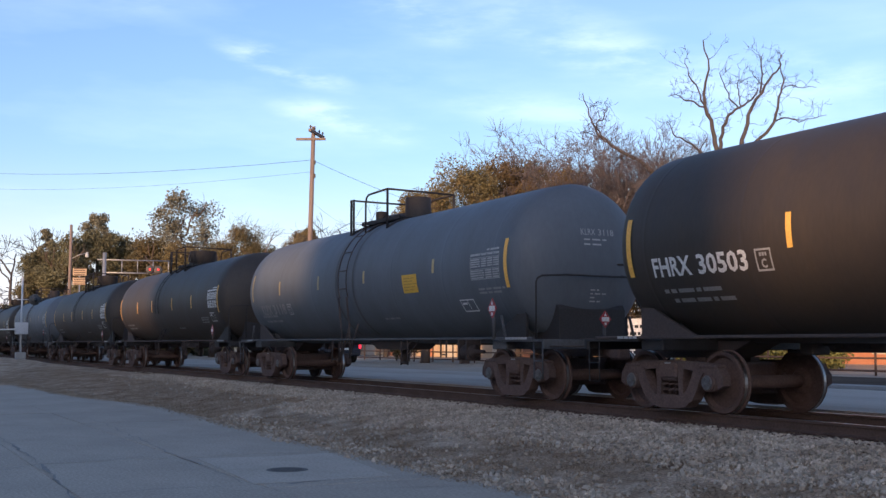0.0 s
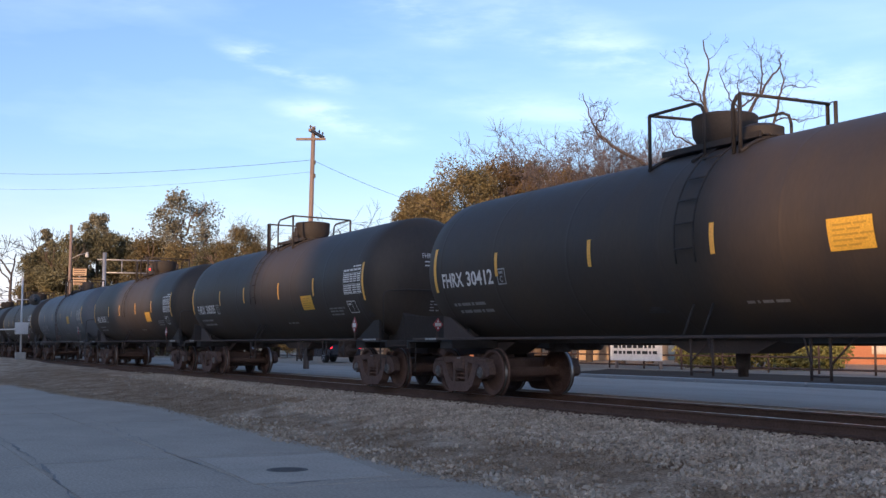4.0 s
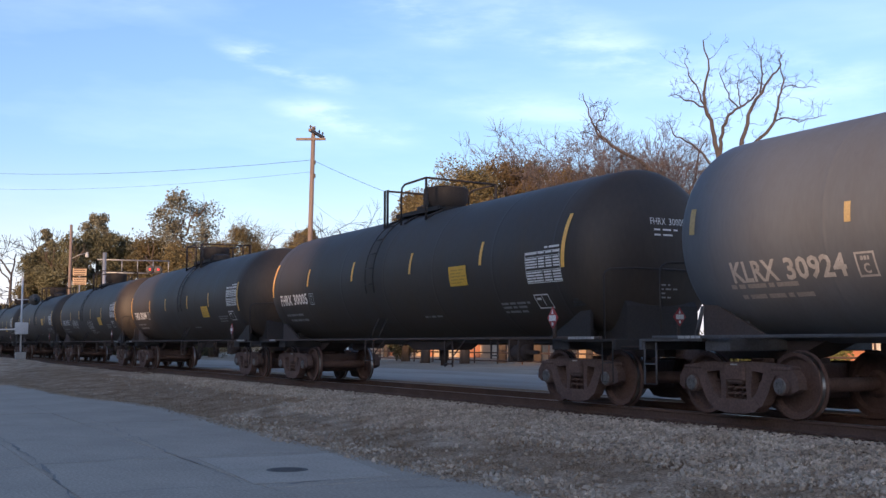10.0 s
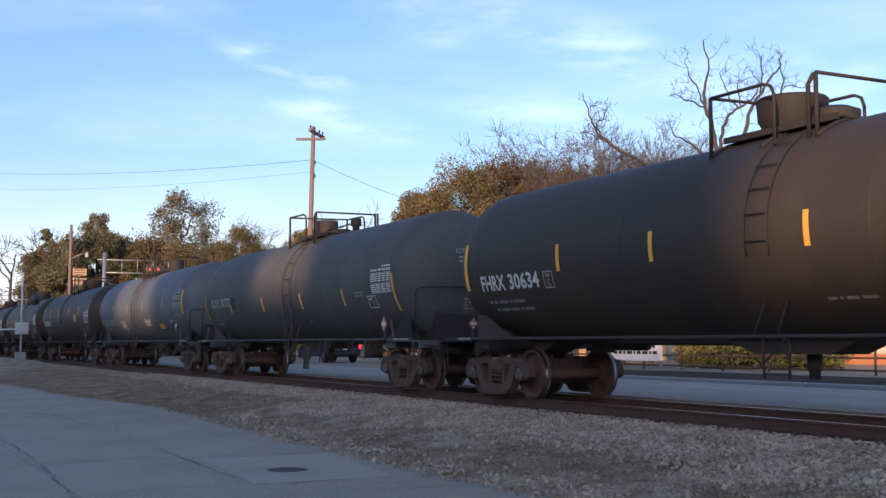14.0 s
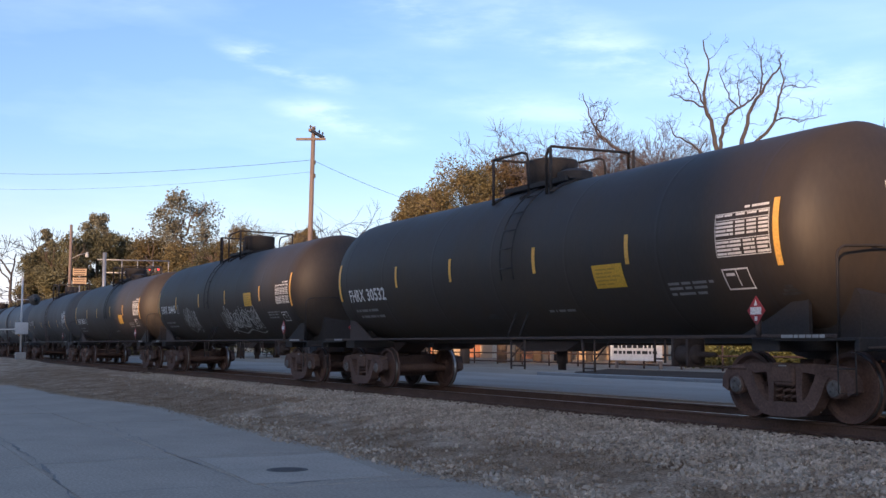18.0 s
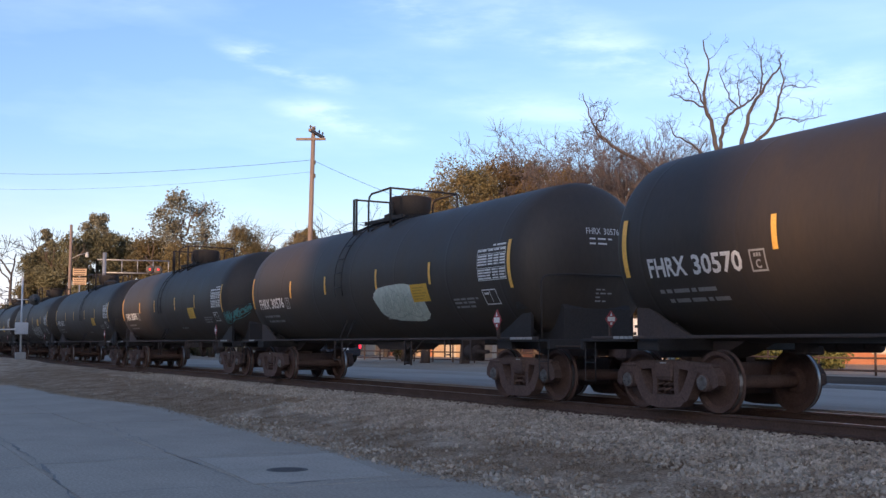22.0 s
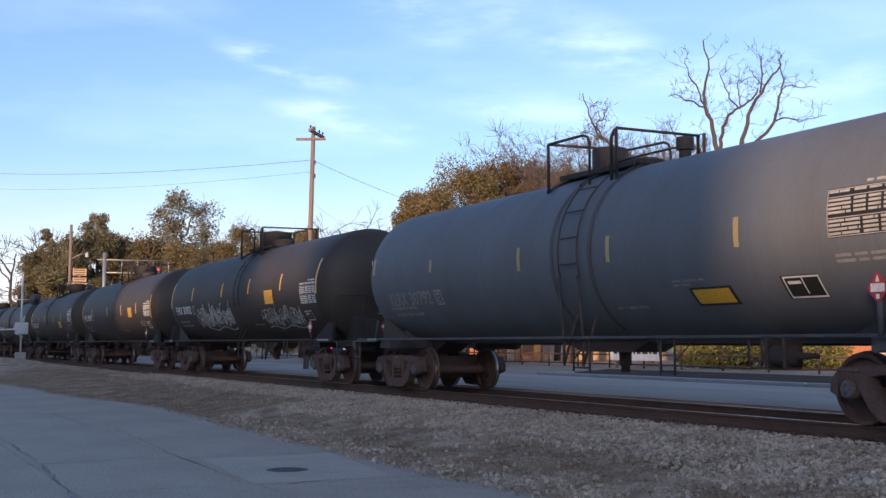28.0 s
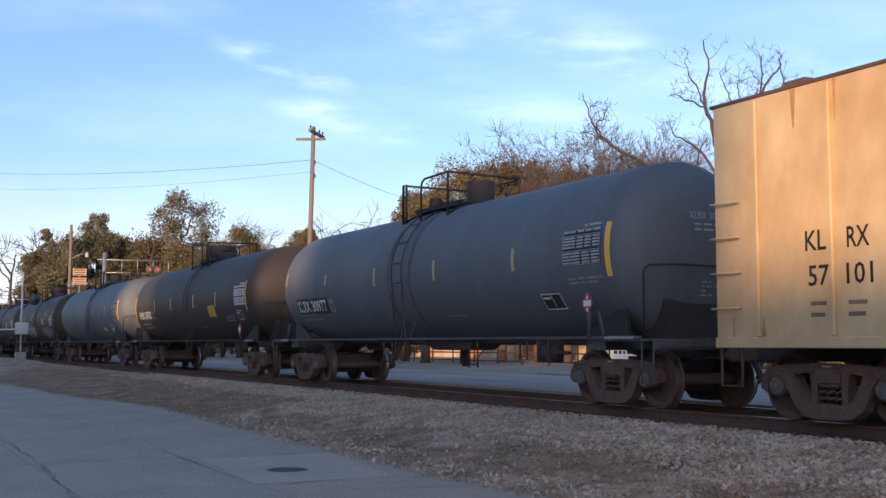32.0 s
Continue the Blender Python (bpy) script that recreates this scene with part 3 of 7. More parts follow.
def dry_grass():
    """Dead grass and leaf litter on the verge, as thin blades."""
    rng = random.Random(21)
    verts, faces = [], []
    made = 0
    while made < 120000:
        x = 2.0 - 62 * rng.random() ** 1.6
        e = road_edge(x)
        y = rng.uniform(e - 0.32 * rng.random() ** 2, 9.4)
        keep = smoothstep(-0.15, 0.3, noise.noise((x * 0.45, y * 0.8, 2)) + 0.35 * (1 - smoothstep(e + 0.6, e + 1.8, y))) * (1 - 0.8 * smoothstep(8.4, 9.4, y))
        if x < -24:
            keep = max(keep, 0.7)
        if rng.random() > keep:
            continue
        made += 1
        z = max(ground_height(x, y), 0.0)
        a, lean, h = rng.uniform(0, 6.28), rng.uniform(0.6, 5.0), rng.uniform(0.008, 0.045)
        w = rng.uniform(0.0025, 0.008)
        dx, dy = math.cos(a), math.sin(a)
        k = len(verts)
        verts += [(x - dy * w, y + dx * w, z), (x + dy * w, y - dx * w, z), (x + dx * h * lean, y + dy * h * lean, z + h)]
        faces.append((k, k + 1, k + 2))
    me = bpy.data.meshes.new("dry_grass")
    me.from_pydata(verts, [], faces)
    me.materials.append(STRAW)
    tagged(new("dry_grass", me), "dead brown grass and leaf litter on the verge", "grass", kind="stuff")


dry_grass()

# ---- tank cars ----
R, ZC = 1.52, 2.55           # tank radius and height of its axis over the rails
HALF, HEAD = 7.42, 0.74      # half of the straight barrel, depth of a head


def tank_mesh():
    bm = bmesh.new()
    prof = [(-HALF - HEAD * math.sin(a), R * math.cos(a)) for a in (math.pi / 2 * k / 12 for k in range(12, 0, -1))]
    prof[0] = (-HALF - HEAD, 0.0)
    seams = []
    for x in (-7.0, -4.9, -2.45, 0.0, 2.45, 4.9, 7.0):
        seams += [(x - 0.07, R), (x - 0.02, R), (x - 0.012, R + 0.0018), (x + 0.012, R + 0.0018), (x + 0.02, R), (x + 0.07, R)]
    prof += seams
    prof += [(HALF + HEAD * math.sin(a), R * math.cos(a)) for a in (math.pi / 2 * k / 12 for k in range(1, 13))]
    prof[-1] = (HALF + HEAD, 0.0)
    revolve(bm, prof, "x", 72, Matrix.Translation((0, 0, ZC)))
    bmesh.ops.recalc_face_normals(bm, faces=bm.faces[:])
    return bm


def on_tank(x, z, proud=0.004):
    """A point of the tank's near side at that height, a little proud of the plate."""
    a = math.asin(max(-0.999, min(0.999, (z - ZC) / R)))
    r = R + proud
    if abs(x) > HALF:
        s = (abs(x) - HALF) / HEAD
        r = R * math.sqrt(max(0.0, 1 - s * s)) + proud
    return Vector((x, -r * math.cos(a), ZC + r * math.sin(a)))


def patch(bm, x0, x1, z0, z1, proud=0.004, lean=0.0, mi=0, n=8):
    """A thin sheet that lies round the tank's near side."""
    lo = None
    for k in range(n + 1):
        z = z0 + (z1 - z0) * k / n
        row = [bm.verts.new(on_tank(x + lean * (z - z0), z, proud)) for x in (x0, x1)]
        if lo:
            f = bm.faces.new((lo[0], lo[1], row[1], row[0]))
            f.smooth, f.material_index = True, mi
        lo = row
    return bm


def outline_patch(bm, x0, x1, z0, z1, w, proud=0.004, lean=0.0, mi=0):
    patch(bm, x0, x1, z0, z0 + w, proud, lean, mi, 1)
    patch(bm, x0 + lean * (z1 - w - z0), x1 + lean * (z1 - w - z0), z1 - w, z1, proud, lean, mi, 1)
    patch(bm, x0, x0 + w, z0, z1, proud + 0.001, lean, mi)
    patch(bm, x1 - w, x1, z0, z1, proud + 0.001, lean, mi)


def letters(text, size, bold=0.0):
    """Flat lettering of the built-in font as vertices and faces, its height set by size."""
    cu = bpy.data.curves.new("letters", "FONT")
    cu.body, cu.size, cu.offset, cu.resolution_u = text, size, bold, 2
    ob = bpy.data.objects.new("letters", cu)
    me = ob.to_mesh()
    got = [v.co.copy() for v in me.vertices], [tuple(p.vertices) for p in me.polygons]
    ob.to_mesh_clear()
    bpy.data.objects.remove(ob)
    bpy.data.curves.remove(cu)
    return got


def write_on_tank(bm, text, x, z, size, width=None, proud=0.011, bold=0.005, mi=0):
    vs, fs = letters(text, size, bold)
    if not vs:
        return
    u0, u1 = min(v.x for v in vs), max(v.x for v in vs)
    k = (width / (u1 - u0)) if width else 1.0
    made = [bm.verts.new(on_tank(x + (v.x - u0) * k, z + v.y, proud)) for v in vs]
    for f in fs:
        try:
            bm.faces.new([made[i] for i in f]).material_index = mi
        except ValueError:
            pass


def write_flat(bm, text, origin, right, up, size, width=None, bold=0.01):
    vs, fs = letters(text, size, bold)
    u0, u1 = min(v.x for v in vs), max(v.x for v in vs)
    k = (width / (u1 - u0)) if width else 1.0
    made = [bm.verts.new(Vector(origin) + Vector(right) * ((v.x - u0) * k) + Vector(up) * v.y) for v in vs]
    for f in fs:
        bm.faces.new([made[i] for i in f])


def bars(bm, x, z, widths, h, gap=0.04, proud=0.005):
    """Unreadable small lettering as plain bars."""
    for w in widths:
        patch(bm, x, x + w, z, z + h, proud, 0.0, 0, 1)
        x += w + gap


# a freight truck: origin over its middle at rail height
def build_truck(parent, x, paint):
    truck = part("truck", truck_bolster(), RUST, parent, "rust-brown cast steel freight truck", at=pose(x, 0, 0))
    for side in (-1, 1):
        frame_ = part("side_frame", side_frame(side), RUST, truck)
        bm = bmesh.new()
        box(bm, -0.07, 0.07, min(side * 1.1, side * 1.106), max(side * 1.1, side * 1.106), 0.70, 0.745)
        part("stencil_plate", bm, MIDWHITE, frame_, "small white stencilled plate")
        for k in (-0.14, 0.0, 0.14):
            bm = bmesh.new()
            pts = [(k + 0.055 * math.cos(a), side * 1.0 + 0.055 * math.sin(a), 0.26 + 0.25 * i / 27) for i, a in ((i, i * 0.7) for i in range(28))]
            tube(bm, pts, 0.02, 5)
            part("spring", bm, WHEEL, truck)
    for ax in (-0.89, 0.89):
        ws = part("wheelset", wheelset(), [WHEEL, TREAD, RUST, CAPS], truck, "wheelset with bright worn treads", smooth=True, at=pose(ax, 0, 0.457))
    for ax in (-0.55, 0.55):
        bm = bmesh.new()
        box(bm, ax - 0.05, ax + 0.05, -1.0, 1.0, 0.40, 0.50, 0.01)
        for s in (-0.755, 0.755):
            sx = 1 if ax > 0 else -1
            box(bm, ax - 0.02 - 0.0, ax + 0.03, s - 0.06, s + 0.06, 0.32, 0.58, 0.01)
        part("brake_beam", bm, RUST, truck)
    return truck


def truck_bolster():
    bm = bmesh.new()
    box(bm, -0.2, 0.2, -1.12, 1.12, 0.50, 0.74, 0.03)
    box(bm, -0.3, 0.3, -0.93, 0.93, 0.24, 0.505, 0.02)
    revolve(bm, [(0.74, 0.0), (0.74, 0.2), (0.80, 0.2), (0.80, 0.0)], "z", 20)
    for s in (-1, 1):
        box(bm, -0.13, 0.13, s * 0.55 - 0.1, s * 0.55 + 0.1, 0.74, 0.82, 0.01)
    return bm


def side_frame(side):
    """A cast side frame: arched ends over the bearings, a V of diagonals to the spring seat, three openings."""
    bm = bmesh.new()
    y0, y1 = side * 0.93, side * 1.08
    top = [(-1.2, 0.42), (-1.19, 0.56), (-1.1, 0.67), (-0.93, 0.735), (-0.72, 0.75), (-0.5, 0.765), (0.0, 0.775), (0.5, 0.765), (0.72, 0.75), (0.93, 0.735), (1.1, 0.67), (1.19, 0.56), (1.2, 0.42)]
    low = [(1.08, 0.36), (1.07, 0.52), (0.98, 0.585), (0.80, 0.585), (0.66, 0.61), (0.4, 0.645), (-0.4, 0.645), (-0.66, 0.61), (-0.80, 0.585), (-0.98, 0.585), (-1.07, 0.52), (-1.08, 0.36)]
    prism(bm, top + low, "y", y0, y1)
    for s in (-1, 1):
        prism(bm, [(s * 0.80, 0.60), (s * 0.585, 0.65), (s * 0.53, 0.52), (s * 0.42, 0.34), (s * 0.27, 0.22), (s * 0.30, 0.13), (s * 0.42, 0.10), (s * 0.55, 0.19), (s * 0.66, 0.36), (s * 0.72, 0.50)], "y", y0 - side * 0.015, y1 + side * 0.02)
        prism(bm, [(s * 0.33, 0.68), (s * 0.21, 0.68), (s * 0.20, 0.45), (s * 0.22, 0.20), (s * 0.31, 0.20), (s * 0.30, 0.45)], "y", y0, y1 - side * 0.01)
        revolve(bm, [(y0 - side * 0.01, 0.0), (y0 - side * 0.01, 0.175), (y1 - side * 0.01, 0.175), (y1 - side * 0.01, 0.15)], "y", 20, Matrix.Translation((s * 0.89, 0, 0.50)))
        box(bm, s * 0.89 - 0.2, s * 0.89 + 0.2, min(y0, y1) - 0.015, max(y0, y1) + 0.03, 0.66, 0.72, 0.02)
    prism(bm, [(-0.42, 0.25), (0.42, 0.25), (0.5, 0.17), (0.40, 0.085), (0.2, 0.06), (-0.2, 0.06), (-0.40, 0.085), (-0.5, 0.17)], "y", y0 - side * 0.03, y1 + side * 0.03)
    box(bm, -0.17, 0.17, min(side * 1.0, side * 1.1), max(side * 1.0, side * 1.1), 0.46, 0.66, 0.03)
    bmesh.ops.recalc_face_normals(bm, faces=bm.faces[:])
    return bm


def wheelset():
    bm = bmesh.new()
    revolve(bm, [(-1.0, 0.0), (-1.0, 0.08), (-0.8, 0.085), (-0.6, 0.1), (0.6, 0.1), (0.8, 0.085), (1.0, 0.08), (1.0, 0.0)], "y", 16, mi=0)
    for s in (-1, 1):
        revolve(bm, [(s * 0.835, 0.10), (s * 0.835, 0.15), (s * 0.79, 0.20), (s * 0.775, 0.36), (s * 0.835, 0.40), (s * 0.835, 0.452), (s * 0.828, 0.457), (s * 0.80, 0.458)], "y", 36, mi=0, caps=False)
        revolve(bm, [(s * 0.80, 0.458), (s * 0.752, 0.461)], "y", 36, mi=1, caps=False)
        revolve(bm, [(s * 0.752, 0.461), (s * 0.735, 0.462), (s * 0.718, 0.470), (s * 0.708, 0.482), (s * 0.695, 0.482), (s * 0.690, 0.40), (s * 0.745, 0.36), (s * 0.755, 0.20), (s * 0.70, 0.15), (s * 0.70, 0.10)], "y", 36, mi=0, caps=False)
        revolve(bm, [(s * 0.92, 0.08), (s * 0.92, 0.13), (s * 1.10, 0.13), (s * 1.11, 0.11)], "y", 18, mi=2, caps=False)
        revolve(bm, [(s * 1.105, 0.112), (s * 1.13, 0.10), (s * 1.135, 0.0)], "y", 18, mi=3, caps=False)
        for k in range(3):
            a = 2 * math.pi * k / 3
            revolve(bm, [(s * 1.13, 0.022), (s * 1.15, 0.022), (s * 1.15, 0.0)], "y", 6, Matrix.Translation((0.06 * math.cos(a), 0, 0.06 * math.sin(a))), mi=3)
    bmesh.ops.recalc_face_normals(bm, faces=bm.faces[:])
    return bm


def saddle(bm, x0, x1):
    """A web between bolster and tank, cut to the tank's round."""
    arc = [((R - 0.01) * math.cos(a), ZC + (R - 0.01) * math.sin(a)) for a in (radians(-128 + 76 * k / 12) for k in range(13))]
    prism(bm, [(-0.9, 0.95), (-0.94, 1.2)] + arc + [(0.94, 1.2), (0.9, 0.95)], "x", x0, x1)


def build_ends(car, frame_paint):
    deck = BLACKSTEEL if frame_paint == FRAME else frame_paint
    for s in (-1, 1):
        bm = bmesh.new()
        saddle(bm, s * 6.86, s * 6.92)
        saddle(bm, s * 7.12, s * 7.18)
        box(bm, s * 7.0 - 0.26, s * 7.0 + 0.26, -1.4, 1.4, 0.92, 1.10, 0.015)
        part("bolster", bm, BLACKSTEEL if frame_paint == FRAME else frame_paint, car)
        bm = bmesh.new()
        prism(bm, [(s * 8.45, 0.80), (s * 8.45, 1.12), (s * 5.9, 1.12), (s * 6.5, 0.86), (s * 6.8, 0.80)], "y", -0.33, 0.33)
        part("stub_sill", bm, FRAME, car)
        # pedestal that carries the tank's head, and the wing plates beside it
        bm = bmesh.new()
        prism(bm, [(s * 7.2, 1.10), (s * 7.2, 1.5), (s * 7.72, 1.72), (s * 7.96, 1.74), (s * 8.02, 1.66), (s * 8.02, 1.10)], "y", -0.74, 0.74)
        part("head_pedestal", bm, BLACKSTEEL, car)
        for side in (-1, 1):
            bm = bmesh.new()
            prism(bm, [(s * 7.55, 1.10), (s * 7.55, 1.6), (s * 7.34, 1.62), (s * 6.9, 1.4), (s * 6.2, 1.10)], "y", side * 1.13 - 0.03, side * 1.13 + 0.03)
            part("wing_plate", bm, FRAME if s < 0 else BLACKSTEEL, car)
        bm = bmesh.new()
        x0, x1 = sorted((s * 8.2, s * 8.62))
        box(bm, x0, x1, -1.48, 1.48, 1.06, 1.10, 0.006)
        x0, x1 = sorted((s * 8.58, s * 8.66))
        box(bm, x0, x1, -1.48, 1.48, 0.93, 1.10, 0.01)
        part("end_platform", bm, deck, car)
        bm = bmesh.new()
        x0, x1 = sorted((s * 7.2, s * 8.3))
        box(bm, x0, x1, -1.50, -1.1, 1.06, 1.10, 0.006)
        part("step_board", bm, deck, car)
        bm = bmesh.new()
        box(bm, x0, x1, 1.1, 1.50, 1.06, 1.10, 0.006)
        part("step_board", bm, deck, car)
        # coupler
        bm = bmesh.new()
        x0, x1 = sorted((s * 8.4, s * 8.8))
        box(bm, x0, x1, -0.09, 0.09, 0.78, 0.96, 0.02)
        x0, x1 = sorted((s * 8.74, s * 9.04))
        box(bm, x0, x1, -0.18 * 1, 0.10, 0.74, 1.0, 0.04)
        part("coupler", bm, RUST, car, "rusty knuckle coupler")
        # end handrail, close to the head and as wide as the car
        bm = bmesh.new()
        tube(bm, ([(s * 8.25, -1.38, 1.1), (s * 8.25, -1.38, 2.12), (s * 8.25, -1.35, 2.19), (s * 8.25, -1.26, 2.24)] if s > 0 or frame_paint != FRAME else [(s * 8.02, -0.8, 2.24)]) + [(s * 8.25, -0.7, 2.27), (s * 8.25, 1.3, 2.25)], 0.018, 6)
        rail_ = part("end_handrail", bm, BLACKSTEEL, car)
        for y in (-0.62, 0.62):
            bm = bmesh.new()
            tube(bm, [(s * 8.25, y, 2.26), (s * 8.02, y, 2.3)], 0.016, 5)
            part("rail_bracket", bm, BLACKSTEEL, rail_)
        # ladder bar over the far corner, and the crossed bracing below it
        bm = bmesh.new()
        tube(bm, [(s * 8.1, 0.5, 2.5), (s * 8.3, 1.38, 2.5), (s * 8.3, 1.38, 2.2)], 0.018, 5)
        part("grab_bar", bm, BLACKSTEEL, car)
        for (xa, za), (xb, zb) in (((7.55, 1.08), (8.55, 2.14)), ((7.45, 2.0), (8.28, 1.08))):
            bm = bmesh.new()
            tube(bm, [(s * xa, 1.42 if za < zb else 1.36, za), (s * xb, 1.42 if za < zb else 1.36, zb)], 0.02, 5)
            part("cross_brace", bm, BLACKSTEEL, car)
        for side in (-1, 1):
            if frame_paint != FRAME:
                bm = bmesh.new()
                tube(bm, [(s * 7.35, side * 1.47, 1.1), (s * 7.2, side * 1.47, 1.55)], 0.03, 6)
                part("bolster_brace", bm, frame_paint, car)
            bm = bmesh.new()
            tube(bm, [(s * 8.56, side * 1.45, 1.05), (s * 8.56, side * 1.45, 0.42), (s * 8.28, side * 1.45, 0.42), (s * 8.28, side * 1.45, 1.05)], 0.01 if frame_paint == FRAME else 0.016, 6)
            tube(bm, [(s * 8.56, side * 1.45, 0.72), (s * 8.28, side * 1.45, 0.72)], 0.01 if frame_paint == FRAME else 0.016, 6)
            part("sill_step", bm, BLACKSTEEL if frame_paint == FRAME else frame_paint, car)
        # uncoupling lever and hose
        bm = bmesh.new()
        tube(bm, [(s * 8.72, -1.4, 0.98), (s * 8.74, -0.5, 0.98), (s * 8.78, -0.1, 1.04)], 0.014, 5)
        part("uncoupling_lever", bm, FRAME, car)
        bm = bmesh.new()
        tube(bm, [(s * 8.65, 0.35, 0.85), (s * 8.8, 0.32, 0.7), (s * 8.95, 0.25, 0.55), (s * 9.03, 0.15, 0.5)], 0.022, 6)
        part("brake_hose", bm, RUBBER, car)
    # side sill angle on each side
    for side in (-1, 1):
        bm = bmesh.new()
        box(bm, -8.3, 8.3, side * 1.49 - 0.03, side * 1.49 + 0.03, 1.10, 1.145, 0.008)
        for x in (-6.0, -3.6, -1.2, 1.2, 3.6, 6.0):
            box(bm, x - 0.03, x + 0.03, min(side * 0.75, side * 1.46), max(side * 0.75, side * 1.46), 1.105, 1.14)
        part("side_rail", bm, frame_paint, car)
    for s in (-1, 1):
        build_truck(car, s * 7.0, RUST)


def build_belly(car, rev):
    bm = bmesh.new()
    prism(bm, [(-1.35, 1.12), (-0.75, 0.88), (0.75, 0.88), (1.35, 1.12)], "y", -0.36, 0.36)
    part("skid", bm, FRAME, car)
    bm = bmesh.new()
    revolve(bm, [(0.52, 0.0), (0.52, 0.08), (0.64, 0.08), (0.64, 0.11), (0.9, 0.11), (0.9, 0.0)], "z", 16, Matrix.Translation((0.1, 0, 0)))
    part("outlet_valve", bm, FRAME, car)
    bm = bmesh.new()
    revolve(bm, [(-0.5, 0.0), (-0.46, 0.12), (0.46, 0.12), (0.5, 0.0)], "x", 16, Matrix.Translation((-4.6, 0.35, 1.02)))
    box(bm, -4.9, -4.8, 0.2, 0.5, 0.95, 1.2)
    box(bm, -4.4, -4.3, 0.2, 0.5, 0.95, 1.2)
    part("air_reservoir", bm, FRAME, car)
    bm = bmesh.new()
    box(bm, -5.5, -5.25, 0.1, 0.5, 0.86, 1.15, 0.03)
    tube(bm, [(-5.4, 0.3, 0.92), (-5.6, 0.3, 0.9), (-5.9, 0.3, 0.92)], 0.03, 6)
    part("brake_valve", bm, FRAME, car)
    bm = bmesh.new()
    tube(bm, [(-5.6, 0.35, 1.02), (5.6, 0.35, 1.02)], 0.028, 6)
    part("brake_pipe", bm, FRAME, car)
    # brake gear box ahead of the trailing truck
    bm = bmesh.new()
    revolve(bm, [(4.4, 0.0), (4.4, 0.11), (4.44, 0.15), (4.9, 0.15), (4.94, 0.11), (4.94, 0.05), (5.3, 0.035), (5.3, 0.0)], "x", 16, Matrix.Translation((0, -0.75, 0.86)))
    gear = part("brake_cylinder", bm, FRAME, car)
    for x in (4.5, 4.84):
        bm = bmesh.new()
        box(bm, x - 0.03, x + 0.03, -0.92, -0.58, 0.68, 1.1, 0.01)
        part("bracket", bm, FRAME, gear)
    # stirrups that hang under the sill
    turned = -1 if rev else 1
    for xa, xb, low in ((-1.08 * turned, -0.62 * turned, 0.57), (2.9, 3.22, 0.56), (4.76, 5.0, 0.74)):
        bm = bmesh.new()
        tube(bm, [(xa, -1.46, 1.12), (xa, -1.46, low)], 0.02, 6)
        tube(bm, [(xb, -1.46, 1.12), (xb, -1.46, low)], 0.02, 6)
        tube(bm, [(xa, -1.46, low + 0.06), (xb, -1.46, low + 0.06)], 0.016, 6)
        if low < 0.7:
            tube(bm, [(xa - 0.28, -1.3, 1.12), (xa, -1.46, low + 0.2)], 0.014, 5)
            tube(bm, [(xb + 0.28, -1.3, 1.12), (xb, -1.46, low + 0.2)], 0.014, 5)
        part("stirrup", bm, FRAME, car)


